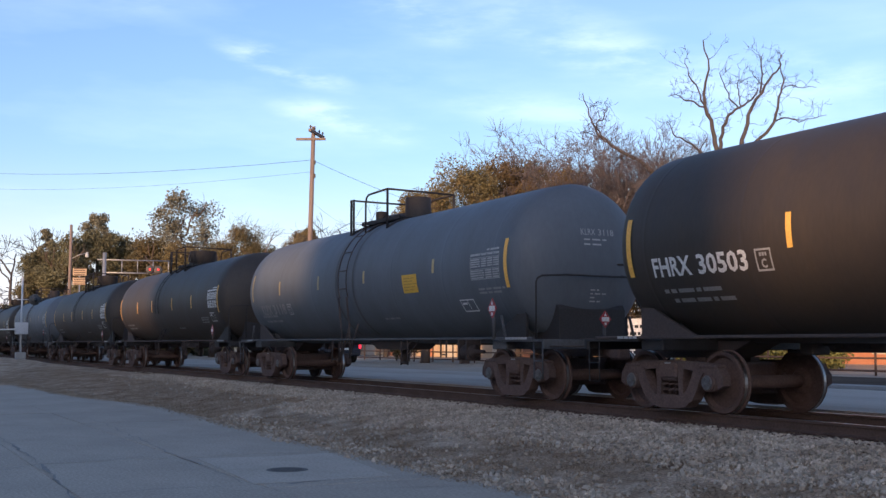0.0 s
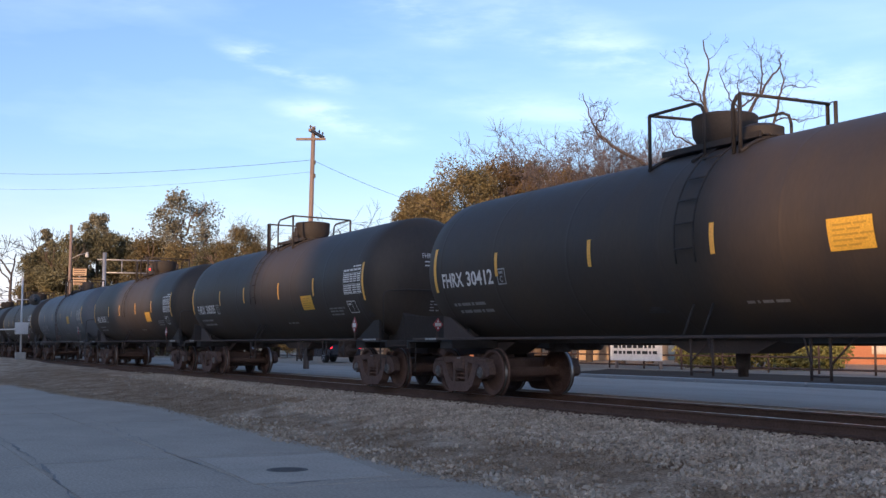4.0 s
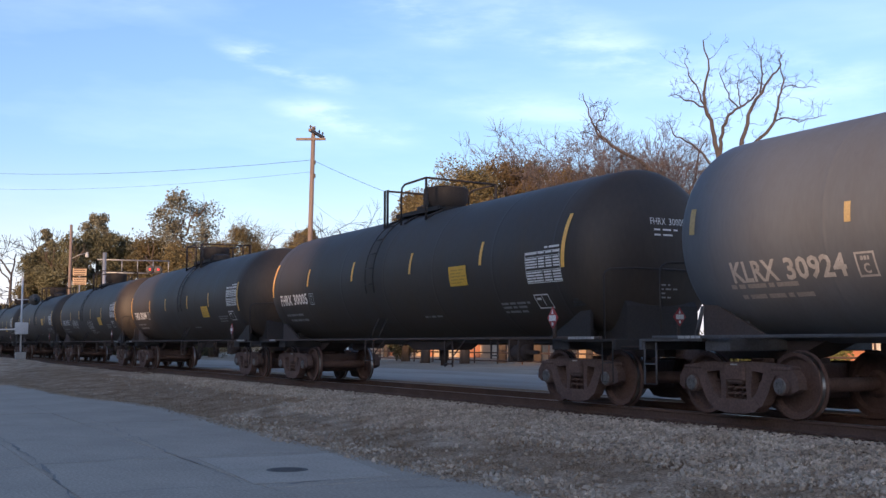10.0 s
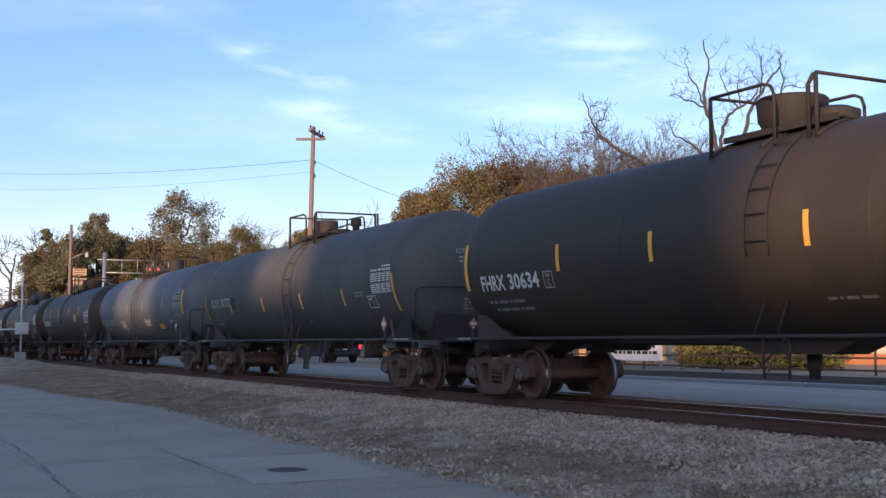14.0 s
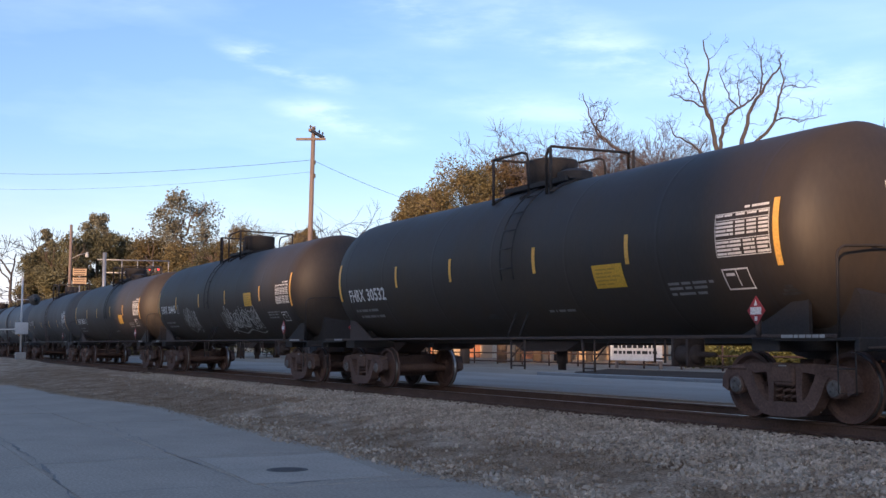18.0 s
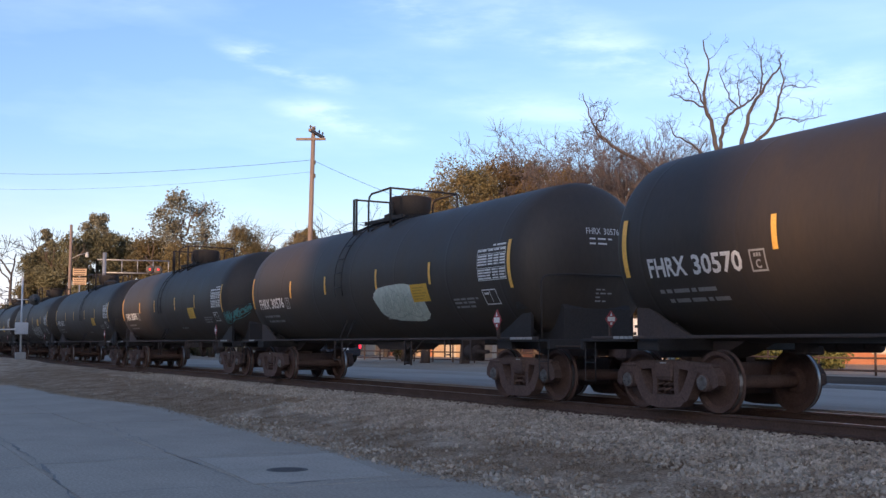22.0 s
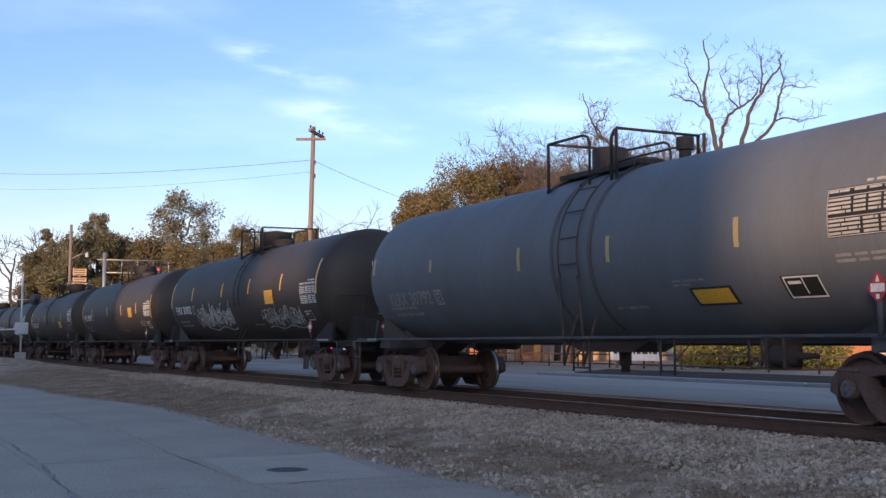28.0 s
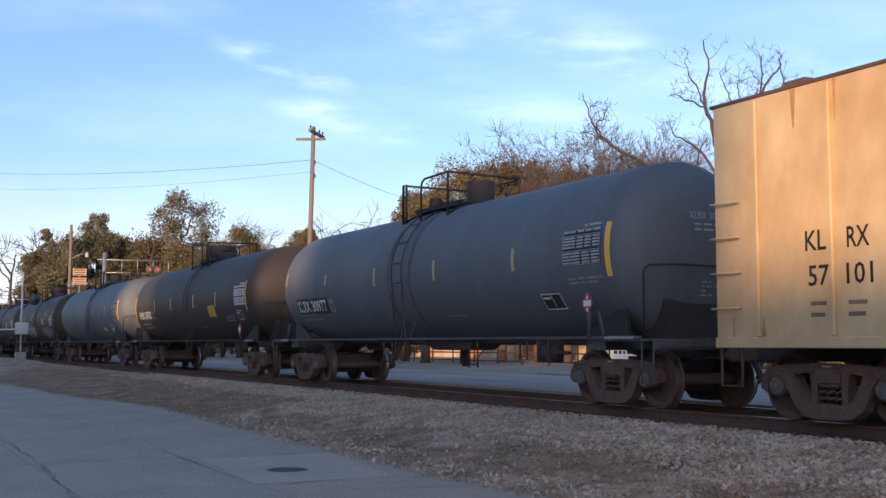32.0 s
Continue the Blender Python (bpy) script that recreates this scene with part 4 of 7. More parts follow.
def top_gear(car, style, paint, rev):
    """Platform, housings, railings and side ladder; rev turns them end for end."""
    zt = ZC + R
    half_turn = Matrix.Rotation(math.pi, 4, "Z")

    def add(name, bm, material, parent, label="", smooth=False, turn=rev):
        if turn:
            bmesh.ops.transform(bm, matrix=half_turn, verts=bm.verts[:])
        return part(name, bm, material, parent, label, smooth)

    # grating slats over the tank's crown
    for k in range(8):
        bm = bmesh.new()
        y = -0.56 + 0.14 * k
        box(bm, -1.2, 1.0, y, y + 0.11, zt - 0.01, zt + 0.015)
        add("grating_slat", bm, BLACKSTEEL, car)
    bm = bmesh.new()
    for x in (-1.15, -0.1, 0.95):
        pts = [(x, (R + 0.02) * math.sin(a), ZC + (R + 0.02) * math.cos(a)) for a in (radians(-37 + 74 * k / 10) for k in range(11))]
        tube(bm, pts, 0.03, 5)
    box(bm, -1.2, 1.0, -0.62, -0.57, zt - 0.05, zt + 0.04)
    box(bm, -1.2, 1.0, 0.57, 0.62, zt - 0.05, zt + 0.04)
    add("platform_frame", bm, BLACKSTEEL, car, "dark steel platform frame")
    bm = bmesh.new()
    if style == "black":
        revolve(bm, [(zt - 0.05, 0.0), (zt - 0.05, 0.38), (zt + 0.10, 0.38), (zt + 0.10, 0.44), (zt + 0.16, 0.46), (zt + 0.22, 0.50), (zt + 0.52, 0.52), (zt + 0.55, 0.49), (zt + 0.56, 0.0)], "z", 28, Matrix.Translation((0.2, 0, 0)))
        housing = add("manway_housing", bm, BLACKSTEEL, car, "dark round manway housing", smooth=True)
        bm = bmesh.new()
        revolve(bm, [(zt + 0.55, 0.0), (zt + 0.55, 0.15), (zt + 0.6, 0.14), (zt + 0.61, 0.0)], "z", 14, Matrix.Translation((0.15, 0, 0)))
        add("housing_lid", bm, BLACKSTEEL, housing)
        bm = bmesh.new()
        box(bm, 0.1, 0.3, -0.55, -0.49, zt + 0.12, zt + 0.4, 0.01)
        add("hinge", bm, BLACKSTEEL, housing)
        bm = bmesh.new()
        revolve(bm, [(zt - 0.05, 0.0), (zt - 0.05, 0.34), (zt + 0.2, 0.34), (zt + 0.26, 0.2), (zt + 0.26, 0.0)], "z", 20, Matrix.Translation((-0.66, 0.05, 0)))
        add("fill_hatch", bm, BLACKSTEEL, car, smooth=True)
    else:
        xd, xv, xh = (0.3, -1.8, -0.75) if rev else (0.8, -1.35, -0.1)
        revolve(bm, [(zt - 0.05, 0.0), (zt - 0.05, 0.35), (zt + 0.06, 0.35), (zt + 0.06, 0.315), (zt + 0.48, 0.315), (zt + 0.5, 0.3), (zt + 0.5, 0.0)], "z", 26, Matrix.Translation((xd, 0, 0)))
        add("manway_housing", bm, BLACKSTEEL, car, "dark round manway housing", smooth=True)
        bm = bmesh.new()
        revolve(bm, [(zt - 0.05, 0.0), (zt - 0.05, 0.1), (zt + 0.16, 0.1), (zt + 0.16, 0.15), (zt + 0.36, 0.15), (zt + 0.38, 0.12), (zt + 0.38, 0.0)], "z", 14, Matrix.Translation((xv, 0, 0)))
        add("vent_valve", bm, BLACKSTEEL, car, smooth=True)
        bm = bmesh.new()
        revolve(bm, [(zt - 0.05, 0.0), (zt - 0.05, 0.33), (zt + 0.12, 0.33), (zt + 0.16, 0.25), (zt + 0.16, 0.0)], "z", 18, Matrix.Translation((xh, 0, 0)))
        add("fill_hatch", bm, BLACKSTEEL, car, smooth=True)
        bm = bmesh.new()
        tube(bm, [(xv, 0, zt + 0.24), (xh, 0.1, zt + 0.22), (xd - 0.2, 0.1, zt + 0.2)], 0.022, 5)
        add("vapour_pipe", bm, BLACKSTEEL, car)
    h, w, xr, xf = zt + 0.63, 0.9, 0.95, -1.12
    zs = zt - 0.3
    pieces = (
        ("railing", [(-0.33, -w, zs), (-0.33, -w, h - 0.2), (-0.28, -w, h - 0.06), (-0.15, -w, h), (xr, -w, h + 0.02)]),
        ("railing", [(xr, -w, h + 0.02), (xr, w, h - 0.02)]),
        ("railing", [(xr, w, h - 0.02), (-0.15, w, h - 0.03), (-0.29, w, h - 0.08), (-0.35, w, h - 0.2), (-0.35, w, zs)]),
        ("railing", [(xf, w, h - 0.06), (xf, -w, h - 0.04)]),
        ("railing_post", [(xr, -w, zs), (xr, -w, h + 0.02)]),
        ("railing_post", [(xr, w, zs), (xr, w, h - 0.02)]),
        ("railing_post", [(xf, w, zs), (xf, w, h - 0.06)]),
        ("railing_post", [(xf + 0.14, w, zs), (xf + 0.14, w, h - 0.2), (xf + 0.04, w, h - 0.08)]),
        ("ladder_grip", [(-1.24, -w, zs), (-1.24, -w, h - 0.02), (-1.08, -w, h - 0.02), (-1.08, -w, zs)]),
    )
    for name, pts in pieces:
        bm = bmesh.new()
        tube(bm, pts, 0.026 if name == "railing" else 0.032, 6)
        add(name, bm, BLACKSTEEL, car)
    # side ladder over the tank's shoulder, on the near side
    xa, xb = {("black", False): (-0.86, -0.42), ("black", True): (0.42, 0.84), ("gray", False): (-0.45, 0.05), ("gray", True): (0.34, 0.90)}[(style, rev)]
    low = 2.2 if style == "black" else 2.15
    for x in (xa, xb):
        bm = bmesh.new()
        top_a, low_a = radians(62), math.asin((low - ZC) / R)
        pts = [(x, -(R + 0.06) * math.cos(a), ZC + (R + 0.06) * math.sin(a)) for a in (top_a + (low_a - top_a) * k / 12 for k in range(13))]
        tube(bm, pts, 0.014, 5)
        part("ladder_rail", bm, paint, car)
        bm = bmesh.new()
        tube(bm, [(x, -1.22, 1.6), (x, -1.44, 1.12)] if style == "black" else [(x, -1.56, low), (x, -1.46, 1.12), (x + 0.06, -1.5, 0.66)], 0.018 if style == "black" else 0.026, 6)
        part("ladder_leg", bm, paint, car)
    for z in (3.72, 3.4, 3.08, 2.75, 2.4) if style == "black" else (3.62, 3.22, 2.78, 2.36):
        a = math.asin((z - ZC) / R)
        q = (-(R + 0.06) * math.cos(a), ZC + (R + 0.06) * math.sin(a))
        bm = bmesh.new()
        tube(bm, [(xa, *q), (xb, *q)], 0.014, 5)
        part("rung", bm, paint, car)
    if style != "black":
        for x in (xa, xb):
            bm = bmesh.new()
            tube(bm, [(x + 0.26, -1.36, 1.5), (x + 0.07, -1.5, 0.7)], 0.024, 6)
            part("ladder_brace", bm, paint, car)
        # reinforcing straps round the barrel beside the ladder
        for x in (xa - 0.28, xb + 0.28):
            bm = bmesh.new()
            patch(bm, x - 0.05, x + 0.05, ZC - 1.3, ZC + 1.45, 0.012, 0.0, 0, 24)
            part("strap", bm, DARKGRAY, car)


def build_tank_car(style, paint, frame_paint, rev, label):
    car = thing("tank_car", 0, TRACK_Y, RAIL_Z, label=label, category="tank car", group="cars of the tank train")
    part("tank", tank_mesh(), paint, car)
    build_ends(car, frame_paint)
    build_belly(car, rev)
    top_gear(car, style, BLACKSTEEL if style == "black" else FRAME, rev)
    # hazard diamonds on their brackets; the gray cars carry the side one higher
    zp = 1.46 if style == "black" or paint == DARKGRAY else 1.68
    for sx, sy, sz in ((7.02, -1.56, zp), (8.69, -0.2, 1.46)):
        pl = bmesh.new()
        c = Vector((sx, sy, sz))
        r = 0.165 if sx < 8 else 0.13
        u = Vector((1, 0, 0)) if sx < 8 else Vector((0, 1, 0))
        off = Vector((0, -0.006, 0)) if sx < 8 else Vector((0.006, 0, 0))
        up = Vector((0, 0, 1))
        ring = [c + u * r, c + up * r * 1.2, c - u * r, c - up * r * 1.2]
        front, back = [pl.verts.new(q + off) for q in ring], [pl.verts.new(q - off) for q in ring]
        pl.faces.new(front)
        pl.faces.new(back[::-1])
        for k in range(4):
            pl.faces.new((front[k], back[k], back[(k + 1) % 4], front[(k + 1) % 4]))
        for lines in (((-0.62, -0.3), (0.62, -0.3), (0.62, 0.3), (-0.62, 0.3)), ((-0.2, 0.42), (0.2, 0.42), (0.0, 0.95)), ((-0.16, -0.8), (0.16, -0.8), (0.16, -0.45), (-0.16, -0.45))):
            f = pl.faces.new([pl.verts.new(c + off * 1.6 + u * a * r + up * b * r) for a, b in lines])
            f.material_index = 1
        bmesh.ops.recalc_face_normals(pl, faces=pl.faces[:])
        part("placard", pl, [REDPAINT, WHITE], car, "red diamond hazard placard with a white bar")
        bm = bmesh.new()
        if sx < 8:
            tube(bm, [(sx, sy + 0.03, 1.12), (sx, sy + 0.03, sz - 0.04)], 0.04, 6)
        else:
            tube(bm, [(sx - 0.03, sy, 1.02), (sx - 0.03, sy, sz - 0.04)], 0.03, 6)
        part("placard_bracket", bm, frame_paint, car)
    # white stencilled strips on the sill's ends
    for x0, ws in ((7.42, (0.2, 0.07, 0.1, 0.08, 0.1, 0.08)), (-7.69, (0.14, 0.1, 0.08, 0.1))):
        bm = bmesh.new()
        for w in ws:
            box(bm, x0, x0 + w, -1.526, -1.52, 1.10, 1.14)
            x0 += w + 0.02
        part("sill_lettering", bm, MIDWHITE, car)
    return car


def scribble(x, z, w, h, count, seed, thick=0.03):
    """Spray-painted looping strokes side by side round the tank, no readable letters."""
    rng = random.Random(seed)
    shapes = (
        ((0.0, 0.0), (0.1, 0.9), (0.35, 1.0), (0.5, 0.55), (0.2, 0.45), (0.6, 0.4), (0.9, 0.0)),
        ((0.1, 1.0), (0.0, 0.4), (0.25, 0.0), (0.6, 0.2), (0.7, 0.8), (0.45, 0.95), (0.5, 0.3), (1.0, 0.1)),
        ((0.9, 0.85), (0.4, 1.0), (0.15, 0.65), (0.6, 0.5), (0.85, 0.2), (0.4, 0.0), (0.0, 0.2)),
        ((0.0, 0.1), (0.3, 0.95), (0.4, 0.2), (0.7, 0.9), (0.75, 0.05), (1.05, 0.3)),
        ((0.05, 0.9), (0.2, 0.05), (0.5, 0.5), (0.75, 0.0), (0.95, 1.0)),
        ((0.5, 0.5), (0.2, 0.85), (0.05, 0.4), (0.4, 0.05), (0.9, 0.35), (0.7, 0.9), (0.3, 0.75)),
    )
    runs, cell = [], w / count
    for i in range(3 * count):
        lift, tall, wide = rng.uniform(-0.1, 0.1) * h, rng.uniform(0.55, 1.0), rng.uniform(0.7, 1.5)
        flip, turn = rng.choice((-1, 1)), rng.uniform(-0.5, 0.5)
        start = x + cell * (i / 3 + 0.3 * rng.random())
        run = []
        for u, v in shapes[rng.randrange(6)]:
            u, v = flip * (u - 0.5), v - 0.5
            u, v = u * math.cos(turn) - v * math.sin(turn), u * math.sin(turn) + v * math.cos(turn)
            run.append((min(x + w, max(x, start + cell * (0.4 + u * wide) + 0.12 * h * v)), z + lift + h * (0.5 + 0.85 * tall * v) + rng.uniform(-0.05, 0.05) * h))
        runs.append(run)
    runs.append([(x + w * (0.05 + 0.066 * k), z + h * (0.04 + 0.06 * math.sin(k * 0.9))) for k in range(15)][rng.randrange(4):])
    made = []
    for pts in runs:
        bm = bmesh.new()
        made.append(bm)
        fine = []
        for k in range(len(pts) - 1):
            p0, p1, p2, p3 = (Vector(pts[max(0, min(len(pts) - 1, k + d))]) for d in (-1, 0, 1, 2))
            for t in (0, 0.2, 0.4, 0.6, 0.8):
                fine.append(0.5 * (2 * p1 + (p2 - p0) * t + (2 * p0 - 5 * p1 + 4 * p2 - p3) * t * t + (3 * p1 - p0 - 3 * p2 + p3) * t ** 3))
        fine.append(Vector(pts[-1]))
        last = None
        for k, q in enumerate(fine):
            d = fine[min(k + 1, len(fine) - 1)] - fine[max(k - 1, 0)]
            if d.length < 1e-4:
                continue
            d.normalize()
            side = Vector((-d.y, d.x)) * thick * rng.uniform(0.8, 1.15)
            row = [bm.verts.new(on_tank(e.x, e.y, 0.008)) for e in (q - side, q + side)]
            if last:
                bm.faces.new((last[0], row[0], row[1], last[1]))
            last = row
    return made


# where the markings sit, from the middle of the car and over the rails
LOOKS = {
    "low": dict(stripes=((-7.38, 2.05, 2.94), (-4.17, 2.26, 2.72), (-1.65, 2.26, 2.72), (1.48, 2.26, 2.72), (4.17, 2.26, 2.72), (7.37, 2.05, 2.94)),
                board=(3.22, 4.02, 1.92, 2.29), data=(6.2, 7.25, 2.22, 2.82), stencil=(6.22, 6.76, 1.77, 2.06), mark=(-6.85, 2.03), small=(5.0, 1.74), lean=0.0),
    "high": dict(stripes=((-7.32, 2.07, 2.96), (-4.78, 2.28, 2.72), (-1.5, 2.28, 2.72), (1.5, 2.28, 2.72), (4.75, 2.28, 2.72), (7.38, 2.06, 2.97)),
                 board=(3.28, 3.99, 2.16, 2.56), data=(6.15, 7.2, 2.15, 2.68), stencil=(6.3, 6.79, 1.66, 1.92), mark=(-6.95, 2.16), small=(5.2, 1.76), lean=0.0),
    "raised": dict(stripes=((-7.38, 2.33, 3.24), (-4.7, 2.52, 2.97), (-1.45, 2.52, 2.97), (1.52, 2.52, 2.97), (4.55, 2.52, 2.97), (7.3, 2.32, 3.23)),
                   board=(3.18, 3.9, 2.17, 2.56), data=(6.07, 7.18, 2.09, 2.64), stencil=(6.1, 6.59, 1.65, 1.9), mark=(-6.85, 2.08), small=(4.9, 1.6), lean=0.1),
    "sunk": dict(stripes=((-7.45, 1.83, 2.6), (-4.76, 1.98, 2.18), (-1.65, 1.95, 2.37), (1.49, 1.95, 2.37), (4.43, 1.95, 2.37), (7.36, 1.76, 2.6)),
                 board=None, data=(6.16, 7.23, 2.18, 2.73), stencil=(5.85, 6.33, 1.85, 2.14), mark=(-6.75, 2.2), small=(5.15, 2.06), lean=-0.1),
    "faded": dict(stripes=((-7.34, 2.58, 2.95), (-4.5, 2.5, 2.75), (-1.5, 2.33, 2.75), (1.48, 2.32, 2.74), (4.62, 2.34, 2.75), (7.5, 2.1, 2.98)),
                  board=None, data=(6.24, 7.31, 2.33, 2.92), stencil=(5.3, 5.94, 1.62, 1.9), mark=(-6.65, 1.87), small=(6.3, 1.94), lean=0.0),
    "plain": dict(stripes=((-7.22, 2.26, 3.04), (-4.86, 2.37, 2.75), (-1.93, 2.4, 2.75), (0.97, 2.43, 2.72), (4.52, 2.48, 2.77), (7.42, 2.06, 2.97)),
                  board=(3.05, 3.76, 2.12, 2.51), data=(6.1, 7.2, 2.25, 2.75), stencil=(5.4, 5.98, 1.66, 1.9), mark=(-6.62, 1.86), small=(6.3, 1.9), lean=0.0),
}


STRIPES_MOVED = {0: {1: -4.02, 4: 4.3}, 2: {0: -7.24, 2: -1.79, 3: 1.17, 4: 4.56}, 5: {2: -1.76, 3: 1.4, 4: 4.47}, 9: {2: -1.77, 3: 1.29}, 14: {1: -4.86, 2: -1.16, 3: 1.84, 4: 4.81}, 15: {1: -4.6, 2: -1.08, 3: 1.69}, 16: {2: -1.02, 3: 1.68}, 6: {3: 1.32}}


def dress(car, k_car, look_name, mark, number, tag=False, box_mark=True, light=True, panel=False):
    """The car's own stripes, data table, lettering and warning board."""
    spec = LOOKS[look_name]
    gray = look_name in ("faded", "plain")
    lean = spec["lean"]
    for i, (x, z0, z1) in enumerate(spec["stripes"]):
        w = 0.055 if i in (0, 5) else 0.05
        x = STRIPES_MOVED.get(k_car, {}).get(i, x)
        bm = bmesh.new()
        patch(bm, x - w - lean * (z1 - z0) / 2, x + w - lean * (z1 - z0) / 2, z0, z1, 0.008, lean, 0, 10)
        part("reflector_stripe", bm, FADEDYELLOW if gray and i < 5 else YELLOW, car, "faded yellow reflector stripe" if gray and i < 5 else "")
    # data table: thin white rules, small dark gaps; on black patches on the faded gray cars
    if look_name == "faded":
        for key, lean_ in (("data", 0.0), ("stencil", -0.12)):
            a, b, c, d = spec[key]
            bm = bmesh.new()
            patch(bm, a, b + 0.02, c - 0.01, d + 0.01, 0.0025, lean_, 0, 12)
            part("stencil_ground", bm, BLACKPAINT, car, "black painted patch behind the stencil")
    x0, x1, z0, z1 = spec["data"]
    bm = bmesh.new()
    outline_patch(bm, x0, x1, z0, z1, 0.012)
    rng = random.Random(3)
    step = (z1 - z0 - 0.02) / 11
    for k in range(11):
        z = z0 + 0.014 + step * k
        split = (0.0, 0.37, 0.58, 0.79, 1.0) if k > 3 else (0.0, 0.5, 0.75, 1.0)
        for a, b in zip(split, split[1:]):
            u0, u1 = x0 + (x1 - x0) * a + 0.02, x0 + (x1 - x0) * b - 0.02
            if k % 5 == 4:
                patch(bm, u0 - 0.02, u1 + 0.02, z + step * 0.1, z + step * 0.3, 0.004, 0, 0, 1)
                continue
            u = u0
            while u < u1 - 0.02:
                v = min(u1, u + rng.uniform(0.12, 0.4))
                patch(bm, u, v, z + step * 0.2, z + step * 0.8, 0.004, 0, 0, 1)
                u = v + 0.016
    bars(bm, x1 - 0.48, z1 + 0.04, (0.1, 0.32), 0.035)
    part("data_panel", bm, WHITE if not gray else MIDWHITE, car, "white stencilled data table")
    x0, x1, z0, z1 = spec["stencil"]
    bm = bmesh.new()
    outline_patch(bm, x0 + 0.04, x1 + 0.02, z0, z1, 0.022, 0.004, -0.12)
    patch(bm, (x0 + x1) / 2 + 0.03, (x0 + x1) / 2 + 0.05, z0 + 0.05, z1 - 0.02, 0.005, -0.12)
    patch(bm, x0 + 0.08, (x0 + x1) / 2 - 0.02, z1 - 0.1, z1 - 0.06, 0.005, -0.12, 0, 1)
    part("stencil_box", bm, WHITE, car)
    xs, zs = spec["small"]
    for lines, tone in ((((xs, zs + 0.15, (0.25, 0.2, 0.3, 0.1)), (xs, zs + 0.08, (0.3, 0.15, 0.28)), (xs, zs, (0.12, 0.36, 0.2))), DIMWHITE),
                        (((-6.75, 1.78, (0.1, 0.12, 0.34, 0.1, 0.38)), (-6.62, 1.64, (0.1, 0.3, 0.3, 0.1, 0.3))), DIMWHITE),
                        (((1.5, 1.58, (0.15, 0.05, 0.2, 0.25)),), DIMWHITE)):
        bm = bmesh.new()
        for x, z, ws in lines[:2] if gray or look_name == "sunk" else lines:
            bars(bm, x, z, ws[:2] if look_name == "sunk" else ws, 0.056 if x < -6 else 0.038, 0.05)
        part("small_lettering", bm, tone, car)
    if not gray and look_name != "sunk":
        # worn gray smears of old stencils
        for x, z, w, h in ((-0.75, 1.5, 0.5, 0.1), (7.2, 1.66, 0.34, 0.15)):
            bm = bmesh.new()
            for i in range(3):
                patch(bm, x + 0.05 * i, x + w * (1 - 0.15 * i), z + h * i / 3, z + h * (i + 0.75) / 3, 0.004, -0.3, 0, 2)
            part("worn_stencil", bm, SMEAR, car)
    if not mark:
        return
    xm, zm = spec["mark"]
    if panel:
        for a, b in ((xm - 0.06, xm + 0.92), (xm + 0.96, xm + 2.16)):
            bm = bmesh.new()
            patch(bm, a, b, zm - 0.07, zm + 0.33, 0.006, 0.0, 0, 16)
            part("number_panel", bm, BLACKPAINT, car, "black painted panel behind the lettering")
    tone = DIMWHITE if not light else WHITE if panel or mark != "KLRX" else MIDWHITE
    bm = bmesh.new()
    write_on_tank(bm, mark, xm, zm, 0.38, 0.86, bold=0.01)
    part("reporting_mark", bm, tone, car, "white stencilled letters")
    bm = bmesh.new()
    write_on_tank(bm, number, xm + 1.0, zm, 0.38, 1.02, bold=0.01)
    part("car_number", bm, tone, car, "white stencilled number")
    if box_mark:
        bm = bmesh.new()
        outline_patch(bm, xm + 2.17, xm + 2.47, zm - 0.04, zm + 0.26, 0.026)
        write_on_tank(bm, "C", xm + 2.27, zm + 0.01, 0.16, 0.1)
        bars(bm, xm + 2.25, zm + 0.16, (0.04, 0.04, 0.03), 0.05, 0.012)
        part("stencil_box", bm, MIDWHITE, car)
    bm = bmesh.new()
    write_end(bm, mark, 0.30, 3.03, 0.17, 0.31)
    write_end(bm, number, -0.08, 3.03, 0.17, 0.37)
    part("end_lettering", bm, WHITE if mark != "KLRX" else MIDWHITE, car, "white stencilled mark on the tank head")
    bm = bmesh.new()
    for z, ws in ((2.93, (0.13, 0.18, 0.1)), (2.84, (0.13, 0.2))):
        y = 0.25
        for w in ws:
            end_patch(bm, y, y - w, z, z + 0.03)
            y -= w + 0.05
    part("capacity_lettering", bm, WHITE if mark != "KLRX" else MIDWHITE, car)
    bm = bmesh.new()
    for z, ws in ((2.0, (0.1, 0.05)), (1.93, (0.06, 0.12, 0.1)), (1.86, (0.1,)), (1.79, (0.12, 0.08))):
        y = 0.1
        for w in ws:
            end_patch(bm, y, y - w, z, z + 0.025)
            y -= w + 0.04
    part("test_lettering", bm, MIDWHITE, car)
    if tag:
        bm = bmesh.new()
        patch(bm, 3.48, 4.36, 1.58, 1.84, 0.010, -0.22)
        tag_ = part("warning_board", bm, BLACKPAINT, car, "yellow warning tag with a black edge")
        bm = bmesh.new()
        patch(bm, 3.53, 4.30, 1.61, 1.81, 0.014, -0.22)
        part("tag_face", bm, SIGNYELLOW, tag_)
        bm = bmesh.new()
        for z, ws in ((1.93, (0.2, 0.3, 0.12)), (1.87, (0.14, 0.2))):
            bars(bm, 3.1, z, ws, 0.03)
        part("small_lettering", bm, DIMWHITE, car)
    elif spec["board"]:
        x0, x1, z0, z1 = spec["board"]
        bm = bmesh.new()
        patch(bm, x0 + 0.01, x1 + 0.01, z0, z1, 0.012, -0.05)
        board = part("warning_board", bm, SIGNYELLOW, car, "yellow warning board")
        bm = bmesh.new()
